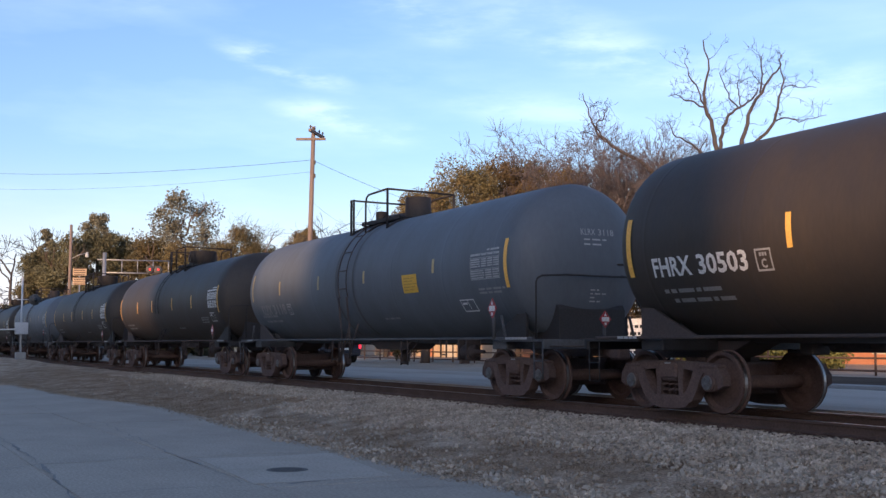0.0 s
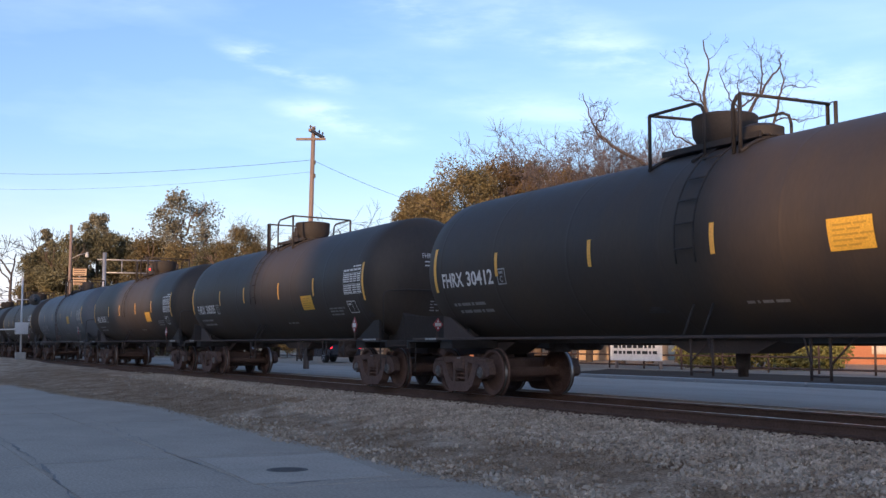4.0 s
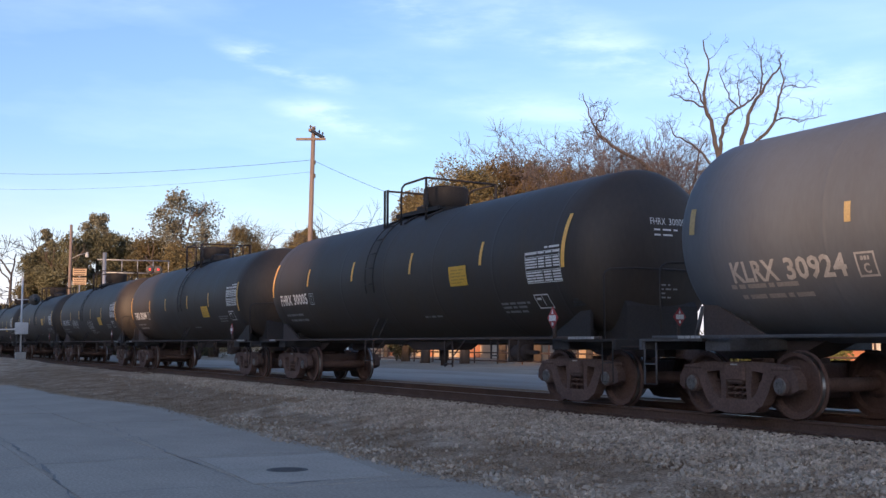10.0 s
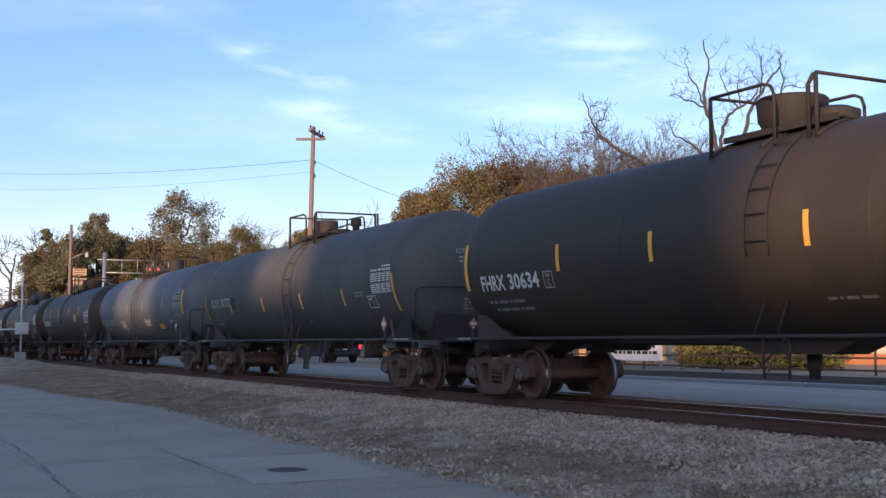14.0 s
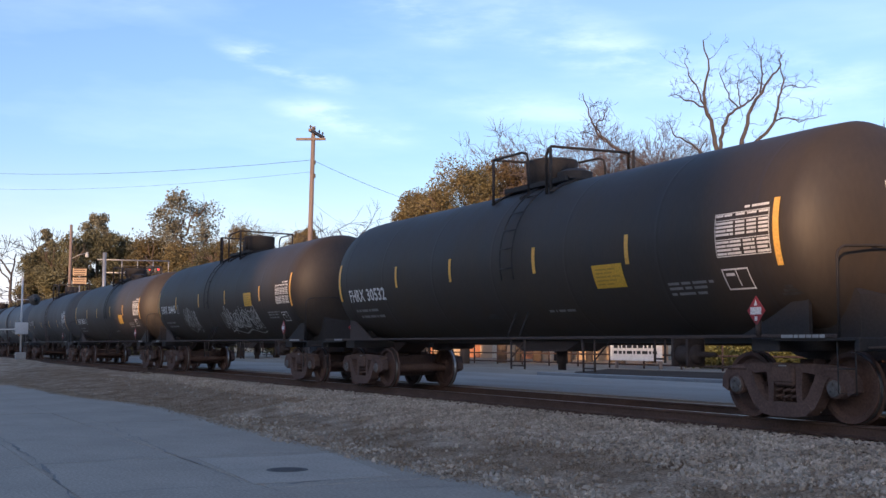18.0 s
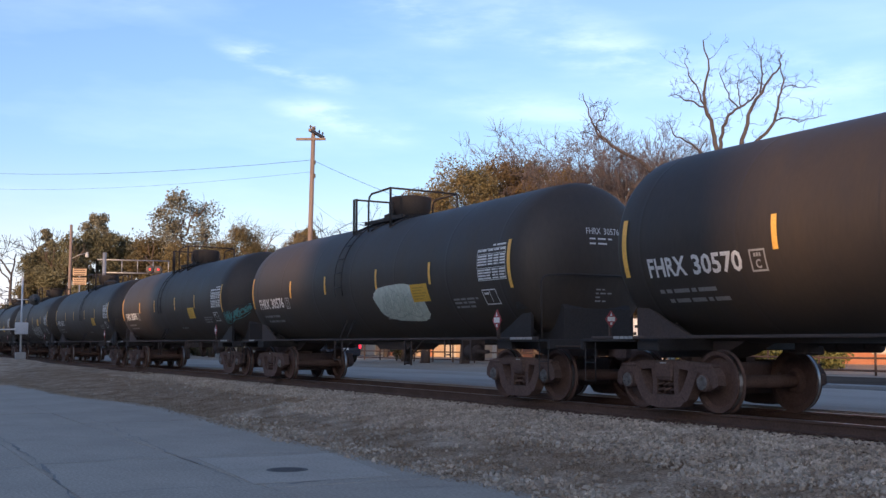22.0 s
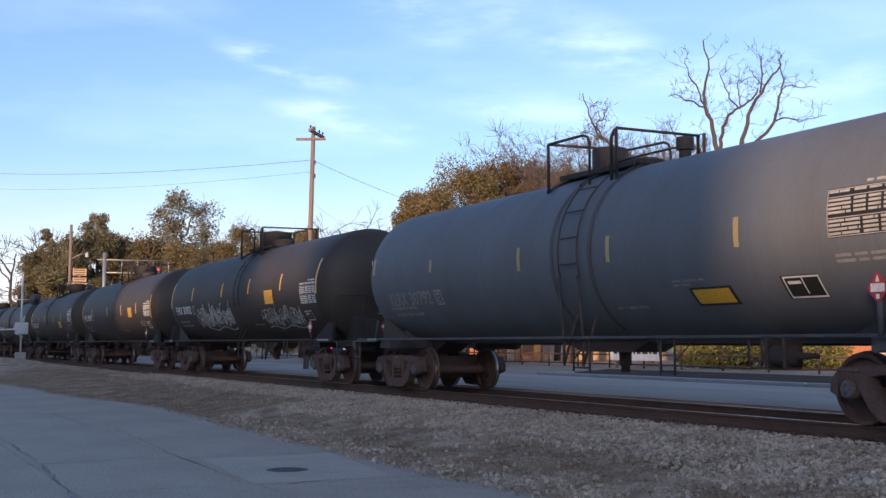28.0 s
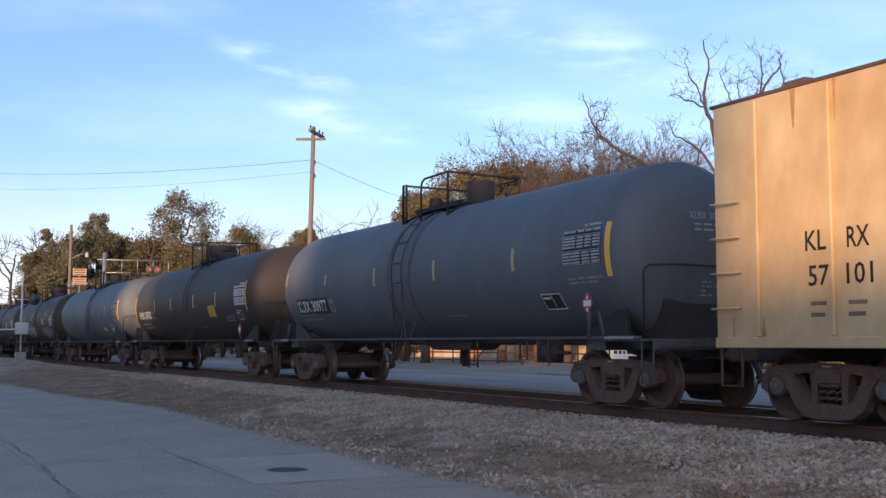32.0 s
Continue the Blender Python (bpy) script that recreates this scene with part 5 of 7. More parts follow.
        for k in range(5):
            bars(bm, x0 + 0.08, z0 + 0.05 + (z1 - z0 - 0.08) * k / 5, (0.2 + 0.1 * (k % 3), 0.2), 0.024, 0.03, 0.016)
        part("board_lettering", bm, DIMYELLOW, board)


def on_head(y, z, proud=0.006):
    """A point of the trailing head. y is measured as the head is read, from the near side."""
    q = min(0.98, math.hypot(y, z - ZC) / R)
    return Vector((HALF + HEAD * math.sqrt(1 - q * q) + proud, y, z))


def end_patch(bm, y0, y1, z0, z1):
    bm.faces.new([bm.verts.new(on_head(-y, z)) for y, z in ((y0, z0), (y1, z0), (y1, z1), (y0, z1))])


def write_end(bm, text, y, z, size, width):
    vs, fs = letters(text, size, 0.0)
    u0, u1 = min(v.x for v in vs), max(v.x for v in vs)
    k = width / (u1 - u0)
    made = [bm.verts.new(on_head(-(y - (v.x - u0) * k), z + v.y)) for v in vs]
    for f in fs:
        bm.faces.new([made[i] for i in f])


SMEAR = mat("worn_gray_paint", (0.085, 0.085, 0.083), 0.7, 0.0, (0.03, 0.03, 0.03), 5.0, 0.8, 40.0, 0.0)
FADEDYELLOW = mat("faded_reflective_yellow", (0.42, 0.33, 0.17), 0.5, 0.0, (0.5, 0.36, 0.12), 3.0, 0.6, 40.0, 0.02, vary=0.2)
DIMYELLOW = mat("board_print", (0.5, 0.3, 0.035), 0.5, 0.0, None, 3.0, 0.4, 40.0, 0.0)


FADED = mat("faded_dark_print", (0.16, 0.12, 0.09), 0.7, 0.0, (0.28, 0.2, 0.13), 6.0, 0.8, 40.0, 0.0)


def build_boxcar():
    car = thing("boxcar", 0, TRACK_Y, RAIL_Z, label="cream boxcar with rust streaks and black lettering", category="boxcar")
    L2, Y2, Z0, Z1 = 7.75, 1.55, 1.07, 4.33
    bm = bmesh.new()
    box(bm, -L2, L2, -Y2, Y2, Z0, Z1, 0.03)
    part("body", bm, BOXCAR, car, "cream painted steel body")
    bm = bmesh.new()
    prism(bm, [(-Y2 - 0.02, Z1 - 0.025), (-Y2 - 0.02, Z1 + 0.02), (0, Z1 + 0.14), (Y2 + 0.02, Z1 + 0.02), (Y2 + 0.02, Z1 - 0.025)], "x", -L2 - 0.03, L2 + 0.03)
    part("roof", bm, RAILRUST, car, "rusty roof edge")
    for x in (-6.3, -4.5, -1.0, 1.2):
        bm = bmesh.new()
        box(bm, x - 0.2, x + 0.2, -1.45, -1.15, Z1 + 0.02, Z1 + 0.12, 0.03)
        part("roof_vent", bm, RAILRUST, car)
    for k in range(12):
        x = -L2 + 0.85 + k * 1.27
        bm = bmesh.new()
        box(bm, x - 0.035, x + 0.035, -Y2 - 0.05, -Y2, Z0 + 0.05, Z1 - 0.06, 0.012)
        part("side_post", bm, BOXCAR, car)
    bm = bmesh.new()
    box(bm, -L2, L2, -Y2 - 0.02, -Y2 + 0.1, Z0 - 0.1, Z0 + 0.04, 0.01)
    part("side_sill", bm, BOXCAR, car)
    for k in range(4):
        z = 1.5 + 0.48 * k
        bm = bmesh.new()
        tube(bm, [(-L2 + 0.02, -Y2, z), (-L2 + 0.02, -Y2 - 0.09, z), (-L2 + 0.5, -Y2 - 0.09, z), (-L2 + 0.5, -Y2, z)], 0.016, 6)
        part("grab_iron", bm, BOXCAR, car)
    bm = bmesh.new()
    tube(bm, [(-L2 + 0.05, -1.5, Z0), (-L2 + 0.05, -1.5, 0.45), (-L2 + 0.45, -1.5, 0.45), (-L2 + 0.45, -1.5, Z0)], 0.02, 6)
    part("sill_step", bm, RAILRUST, car)
    rng = random.Random(6)
    for k in range(26):
        x, w, h = rng.uniform(-L2 + 0.1, L2 - 0.1), rng.uniform(0.015, 0.06), rng.uniform(0.1, 0.6)
        bm = bmesh.new()
        za, zb = (Z1 - 0.04, Z1 - 0.04 - h) if k % 3 else (Z0 + 0.05, Z0 + 0.05 + 0.5 * h)
        bm.faces.new([bm.verts.new((u, -Y2 - 0.004, v)) for u, v in ((x - w, za), (x + w, za), (x + 0.3 * w, zb), (x - 0.2 * w, zb))])
        part("rust_run", bm, RUSTSTAIN, car)
    for text, x, z in (("KL", -6.07, 2.19), ("RX", -5.40, 2.19), ("57", -6.03, 1.75), ("101", -5.42, 1.75)):
        bm = bmesh.new()
        write_flat(bm, text, (x, -Y2 - 0.006, z), (1, 0, 0), (0, 0, 1), 0.36, {2: 0.34, 3: 0.40}[len(text)], 0.004)
        part("car_number", bm, BLACKPAINT, car, "black stencilled mark")
    bm = bmesh.new()
    for x, z, w in ((-6.0, 1.5, 0.25), (-5.4, 1.5, 0.28), (-6.0, 1.36, 0.22), (-5.4, 1.36, 0.25)):
        box(bm, x, x + w, -Y2 - 0.006, -Y2 - 0.002, z, z + 0.05)
    part("small_lettering", bm, FADED, car)
    for s in (-1, 1):
        build_truck(car, s * 6.2, RUST)
        bm = bmesh.new()
        x0, x1 = sorted((s * 4.8, s * 8.3))
        box(bm, x0, x1, -0.3, 0.3, 0.78, 1.0, 0.01)
        part("stub_sill", bm, FRAME, car)
        bm = bmesh.new()
        x0, x1 = sorted((s * 8.2, s * 9.05))
        box(bm, x0, x1, -0.14, 0.12, 0.74, 0.98, 0.04)
        part("coupler", bm, RUST, car)
    return car


# ---- the train: model, look, mark, number ----
TRAIN = {
    -6: ("black", "low", "", ""), -5: ("black", "high", "", ""), -4: ("gray", "plain", "", ""), -3: ("black", "low", "", ""),
    -2: ("black", "low", "", ""), -1: ("gray", "plain", "KLRX", "3118"),
    0: ("black", "low", "FHRX", "30503"), 1: ("black", "low", "FHRX", "30505"), 2: ("turned", "high", "FHRX", "30412"), 3: ("black", "low", "FHRX", "30151"),
    4: ("turned", "low", "FHRX", "30244"), 5: ("black", "raised", "FHRX", "30005"), 6: ("gray", "faded", "KLRX", "30924"), 7: ("dark", "sunk", "KLRX", "30772"),
    8: ("turned", "low", "FHRX", "30634"), 9: ("black", "high", "FHRX", "30445"), 10: ("turned", "low", "FHRX", "30532"), 11: ("black", "low", "FHRX", "30595"),
    12: ("black", "low", "FHRX", "30576"), 13: ("black", "low", "FHRX", "30570"), 14: ("turned", "high", "FHRX", "30239"), 15: ("turned", "raised", "FHRX", "30002"),
    16: ("gray_turned", "faded", "KLRX", "30792"), 17: ("turned", "low", "FHRX", "30552"), 18: ("gray", "faded", "KLRX", "30977"),
}
# graffiti: along, up, width, height, strokes, half width of the spray
GRAFFITI = {3: [(-3.95, 1.85, 1.65, 0.46, 5, 0.011, "W"), (0.3, 1.55, 1.35, 0.7, 3, 0.011, "W")],
            6: [(-3.25, 1.64, 0.92, 0.44, 4, 0.012, "W"), (1.32, 1.76, 0.95, 0.28, 4, 0.014, "W")],
            9: [(0.6, 1.38, 3.6, 0.8, 7, 0.015, "W"), (-4.1, 1.46, 1.7, 0.86, 4, 0.009, "W")], 11: [(7.3, 1.66, 0.75, 0.44, 5, 0.010, "T")],
            15: [(-4.3, 1.5, 4.0, 0.85, 8, 0.02, "W"), (2.5, 1.48, 3.3, 0.62, 7, 0.013, "W")]}
TRAIN_CARS = {}
# small slack between the cars, as they run
SLACK = {-6: -1.3, -5: -1.15, -4: -1.0, -3: -0.8, -2: -0.6, -1: -0.4, 0: 0.02, 1: -0.14, 2: 0.1, 3: 0.12, 4: 0.27, 5: 0.37, 6: 0.2, 7: 0.25, 8: 0.28, 9: 0.38, 10: 0.6, 11: 0.63,
         12: 0.6, 13: 0.74, 14: 1.0, 15: 1.15, 16: 1.33, 17: 1.91, 18: 2.22, 19: 2.2}


def car_place(k, t=0.0):
    return -6.63 + k * PITCH_CAR + SLACK[k] + (BOX_SHIFT if k == 19 else 0.0) - SPEED * t


BOX_SHIFT = -12.0 + 7.75 - (-6.63 + 19 * PITCH_CAR + 2.2 - SPEED * 32.0)


def build_train():
    models = {
        "black": build_tank_car("black", BLACK, FRAME, False, "black railway tank car with yellow reflector stripes and dusty trucks"),
        "turned": build_tank_car("black", BLACK, FRAME, True, "black railway tank car with its ladder behind the manway"),
        "gray": build_tank_car("gray", GRAY, FRAME_GRAY, False, "blue-gray railway tank car with a side ladder at mid-length"),
        "gray_turned": build_tank_car("gray", GRAY, FRAME_GRAY, True, "blue-gray railway tank car with its ladder set back"),
        "dark": build_tank_car("gray", DARKGRAY, DARKGRAY, True, "dark gray railway tank car with faded paint"),
    }
    used = set()
    for k, (style, look_name, mark, number) in TRAIN.items():
        if style in used:
            car = copy_thing(models[style], pose(car_place(k), TRACK_Y, RAIL_Z))
        else:
            car = models[style]
            car.matrix_basis = pose(car_place(k), TRACK_Y, RAIL_Z)
            used.add(style)
        TRAIN_CARS[k] = car
    for k, (style, look_name, mark, number) in TRAIN.items():
        dress(TRAIN_CARS[k], k, look_name, mark, number, tag=k in (6, 16), light=k not in (-1, 16), box_mark=k not in (7, 10), panel=k == 18)
        for x, z, w, h, n, thick, tone in GRAFFITI.get(k, ()):
            paint, lab = (TEAL, "teal spray-painted scrawl") if tone == "T" else (SPRAY, "faded white spray-painted scrawl")
            root = None
            for bm in scribble(x, z, w, h, n, k * 13 + int(z * 10), thick):
                if root is None:
                    root = part("graffiti", bm, paint, TRAIN_CARS[k], lab)
                else:
                    part("stroke", bm, paint, root)
    # one pale sprayed patch with a ragged rim and faint strokes over it
    rng = random.Random(12)
    fill = bmesh.new()
    inner = None
    for f in (0.0, 0.2, 0.4, 0.6, 0.8, 0.9, 1.0):
        rim = []
        for i in range(48):
            a = 2 * math.pi * i / 48
            c, q = math.cos(a), math.sin(a)
            rag = 1.0 + (0.05 * noise.noise((3 * c, 3 * q, 1.0)) + 0.04 * noise.noise((9 * c, 9 * q, 5.0))) * f
            u, v = abs(c) ** 0.6 * (1 if c > 0 else -1) * rag, abs(q) ** 0.62 * (1 if q > 0 else -1) * rag
            rim.append(fill.verts.new(on_tank(2.48 + 1.22 * u * f - 0.12 * v * f, 1.93 + (0.40 + 0.03 * u) * v * f, 0.007)))
        if inner:
            for i in range(48):
                fill.faces.new((inner[i], rim[i], rim[(i + 1) % 48], inner[(i + 1) % 48]))
        inner = rim
    bmesh.ops.remove_doubles(fill, verts=fill.verts[:], dist=1e-5)
    mural = part("graffiti", fill, PALEGREEN, TRAIN_CARS[12], "pale green sprayed patch with faint strokes")
    for bm in scribble(1.5, 1.62, 1.9, 0.6, 6, 31, 0.012):
        bmesh.ops.translate(bm, verts=bm.verts[:], vec=(0, -0.003, 0))
        part("stroke", bm, TEALDIM, mural)
    bm = bmesh.new()
    patch(bm, -4.62, -4.2, 2.12, 2.46, 0.006, 0.0, 0, 16)
    part("number_panel", bm, BLACKPAINT, TRAIN_CARS[7], "black painted patch beside the number")
    box_ = build_boxcar()
    box_.matrix_basis = pose(car_place(19), TRACK_Y, RAIL_Z)
    TRAIN_CARS[19] = box_


SPRAY = mat("thin_white_spray", (0.6, 0.6, 0.57), 0.6, 0.0, (0.34, 0.34, 0.32), 4.0, 0.8, 40.0, 0.0)
TEALDIM = mat("gray_green_spray", (0.42, 0.48, 0.42), 0.6, 0.0, (0.34, 0.42, 0.36), 4.0, 0.8, 20.0, 0.0)
PALEGREEN = mat("pale_green_spray", (0.6, 0.63, 0.55), 0.6, 0.0, (0.46, 0.53, 0.46), 2.5, 0.9, 10.0, 0.0)
build_train()


# ---- vehicles on the far street ----
def build_suv(name, x, y, z, rz, paint, label, lamps):
    car = thing(name, x, y, z, rz, label=label, category="car")
    # side view outline, front at -x
    bm = bmesh.new()
    low = [(-2.35, 0.42), (-2.38, 0.75), (-2.25, 0.93), (-1.2, 1.05), (2.25, 1.08), (2.36, 0.9), (2.38, 0.5), (2.3, 0.36), (-2.25, 0.34)]
    prism(bm, low, "y", -0.92, 0.92)
    bmesh.ops.bevel(bm, geom=bm.edges[:], offset=0.05, segments=2, affect="EDGES")
    part("body", bm, paint, car, smooth=True)
    bm = bmesh.new()
    lo, hi = [], []
    for (u, v, yy), bag in (((-1.25, 1.05, 0.88), lo), ((2.22, 1.07, 0.88), lo), ((2.0, 1.68, 0.72), hi), ((-0.45, 1.68, 0.72), hi)):
        bag.append([bm.verts.new((u, -yy, v)), bm.verts.new((u, yy, v))])
    a, b, c, d = lo[0], lo[1], hi[0], hi[1]
    for q in ((a[0], b[0], c[0], d[0]), (a[1], d[1], c[1], b[1]), (d[0], c[0], c[1], d[1]), (a[0], d[0], d[1], a[1]), (b[0], b[1], c[1], c[0])):
        bm.faces.new(q)
    bmesh.ops.recalc_face_normals(bm, faces=bm.faces[:])
    part("cabin", bm, paint, car)
    for side in (-1, 1):
        for x0, x1 in ((-0.75, 0.1), (0.2, 1.0), (1.1, 1.9)):
            bm = bmesh.new()
            q = []
            for u, v in ((x0, 1.12), (x1, 1.12), (x1 - 0.05, 1.58), (x0 + (0.25 if x0 < 0 else 0.05), 1.58)):
                yy = side * (0.88 - 0.16 * (v - 1.05) / 0.63 + 0.012)
                q.append(bm.verts.new((u, yy, v)))
            bm.faces.new(q if side < 0 else q[::-1])
            part("side_window", bm, GLASS, car)
    bm = bmesh.new()
    bm.faces.new([bm.verts.new(p) for p in ((2.205, -0.7, 1.16), (2.205, 0.7, 1.16), (2.045, 0.62, 1.6), (2.045, -0.62, 1.6))])
    part("rear_window", bm, GLASS, car)
    for s in (-1, 1):
        bm = bmesh.new()
        box(bm, 2.3, 2.40, s * 0.86 - 0.07, s * 0.86 + 0.07, 0.78, 1.05, 0.02)
        part("tail_light", bm, lamps, car)
        bm = bmesh.new()
        box(bm, -2.38, -2.26, s * 0.72 - 0.14, s * 0.72 + 0.14, 0.72, 0.88, 0.02)
        part("headlight", bm, ALU, car)
    bm = bmesh.new()
    box(bm, 2.32, 2.46, -0.85, 0.85, 0.42, 0.64, 0.03)
    part("bumper", bm, paint, car)
    bm = bmesh.new()
    box(bm, 2.39, 2.42, -0.16, 0.16, 0.72, 0.86)
    part("plate_bar", bm, WHITE, car)
    for wx in (-1.45, 1.45):
        for s in (-1, 1):
            bm = bmesh.new()
            revolve(bm, [(-0.12, 0.2), (-0.12, 0.33), (-0.09, 0.36), (0.09, 0.36), (0.12, 0.33), (0.12, 0.2)], "y", 24)
            wheel = part("wheel", bm, RUBBER, car, smooth=True, at=pose(wx, s * 0.82, 0.36))
            bm = bmesh.new()
            revolve(bm, [(s * 0.10, 0.24), (s * 0.125, 0.22), (s * 0.09, 0.19), (s * 0.09, 0.07), (s * 0.115, 0.05), (s * 0.115, 0.0)], "y", 20)
            for k in range(5):
                a = 2 * math.pi * k / 5
                tube(bm, [(0.05 * math.sin(a), s * 0.11, 0.05 * math.cos(a)), (0.21 * math.sin(a), s * 0.11, 0.21 * math.cos(a))], 0.03, 5)
            part("rim", bm, METAL, wheel, "silver spoked rim", smooth=True)
    return car


SUV = build_suv("suv", -19.5, 19.1, FAR_Z, 0, MAROON, "maroon sport utility vehicle driving along the far street", TAILLIGHT)
build_suv("parked_car", -59.7, 24.2, FAR_Z - 0.02, 0, NAVY, "dark blue car standing by the far street with lit tail lamps", BRAKELAMP)


# ---- trees ----
def branch(bm, p, d, length, r, depth, rng, tips, wob=0.25, kids=(2, 4), lift=0.12, least=0.009):
    pts, steps = [p], 4 if depth > 1 else 3
    q, dd = p.copy(), d.copy()
    for i in range(steps):
        dd = (dd + Vector((rng.gauss(0, wob), rng.gauss(0, wob), rng.gauss(0, wob) + lift))).normalized()
        q = q + dd * (length / steps)
        pts.append(q.copy())
    r = max(r, least)
    tube(bm, pts, r, 5 if r > 0.05 else 3, r1=max(least * 0.8, r * 0.55))
    tips.append(pts[-1])
    if depth == 0:
        return
    for k in range(rng.randint(*kids)):
        i = rng.choice((2, 3, 4, 4)) if steps == 4 else 2
        i = min(i, len(pts) - 1)
        axis = Vector((rng.gauss(0, 1), rng.gauss(0, 1), rng.gauss(0, 0.5)))
        nd = (dd + axis.normalized() * rng.uniform(0.5, 1.0)).normalized()
        branch(bm, pts[i], nd, length * rng.uniform(0.55, 0.8), r * 0.55 * (0.9 if i == len(pts) - 1 else 0.8), depth - 1, rng, tips, wob, kids, lift, least)


def leaf_mesh(name, centres, radius, count, size, seed, material, parent, squash=0.8):
    """Many small separate leaves round the given clump centres, as one mesh."""
    rng = np.random.default_rng(seed)
    cs = np.array([tuple(c) for c in centres])
    owner = np.repeat(np.arange(len(cs)), count)
    v = rng.normal(size=(len(owner), 3)) * (1, 1, squash)
    v /= np.linalg.norm(v, axis=1)[:, None]
    p = cs[owner] + v * radius * (rng.random(len(owner)) ** 0.45)[:, None] * rng.uniform(0.7, 1.2, len(cs))[owner][:, None]
    a = rng.normal(size=p.shape)
    a /= np.linalg.norm(a, axis=1)[:, None]
    b = np.cross(a, rng.normal(size=p.shape))
    b /= np.linalg.norm(b, axis=1)[:, None]
    s = (size * rng.uniform(0.6, 1.35, len(p)))[:, None]
    quad = np.stack([p + b * s, p + np.cross(a, b) * s * 0.6, p - b * s, p - np.cross(a, b) * s * 0.6], axis=1).reshape(-1, 3)
    me = bpy.data.meshes.new(name)
    me.from_pydata(quad.tolist(), [], np.arange(len(quad)).reshape(-1, 4).tolist())
    me.materials.append(material)
    ob = new(name, me)
    ob.parent = parent
    return ob


def leafy_tree(name, x, y, z, height, width, leaf, seed, label, clumps=46, count=70, size=0.22, crown_low=0.25, bark=None, trunk_r=0.3, bare_out=0.0):
    rng = random.Random(seed)
    tree = thing(name, x, y, z, label=label, category="tree", group="trees behind the far street")
    bm = bmesh.new()
    tips = []
    top = height * 0.8
    tube(bm, [(0, 0, -0.2), (0.1, 0.05, height * 0.2), (-0.05, 0.1, height * 0.45), (0.1, 0, top)], trunk_r, 8, r1=trunk_r * 0.25)
    for k in range(9):
        h = height * rng.uniform(crown_low, 0.75)
        a = rng.uniform(0, 2 * math.pi)
        branch(bm, Vector((0, 0.05, h)), Vector((math.cos(a), math.sin(a), 0.5)).normalized(), width * rng.uniform(0.28, 0.42), trunk_r * 0.4, 2, rng, tips, 0.22, (2, 3))
    part("trunk", bm, bark or BARK, tree)
    centres = []
    for k in range(clumps):
        u = rng.random()
        zz = height * (crown_low + (1 - crown_low) * u)
        spread = math.sin(math.pi * min(1.0, 0.16 + 0.80 * u)) ** 0.7
        a, rr = rng.uniform(0, 2 * math.pi), width / 2 * spread * math.sqrt(rng.uniform(0.12, 1.0)) * rng.uniform(0.8, 1.12)
        centres.append(Vector((rr * math.cos(a), rr * math.sin(a), zz - rng.uniform(0, 0.06) * height)))
    leaf_mesh("crown", centres, width * 0.135, count, size, seed, leaf, tree)
    return tree


def bare_tree(name, x, y, z, height, seed, label, limbs=5, lean=0.5, depth=4, r=0.28, bark=None, fork=0.3, reach=1.0):
    rng = random.Random(seed)
    tree = thing(name, x, y, z, label=label, category="tree", group="trees behind the far street")
    bm = bmesh.new()
    tips = []
    f = height * fork
    height *= reach
    tube(bm, [(0, 0, -0.2), (0.1, 0.05, f * 0.5), (0, 0, f)], r, 8, r1=r * 0.8)
    part("trunk", bm, bark or PALEBARK, tree)
    bm = bmesh.new()
    for k in range(limbs):
        a = 2 * math.pi * k / limbs + rng.uniform(-0.4, 0.4)
        d = Vector((math.cos(a) * lean, math.sin(a) * lean, 1)).normalized()
        branch(bm, Vector((0, 0, f - 0.15 * k)), d, height * rng.uniform(0.24, 0.36), r * 0.62, depth, rng, tips, 0.24, (3, 4) if depth > 4 else (2, 4), 0.06, 0.010 if r < 0.3 else 0.028)
    part("crown", bm, TWIG if depth > 4 else bark or PALEBARK, tree)
    return tree


def on_line(px_yaw, dist):
    """A place that far from the camera, that many degrees to the right of the track's direction."""
    a = radians(px_yaw)
    return -math.cos(a) * dist, math.sin(a) * dist


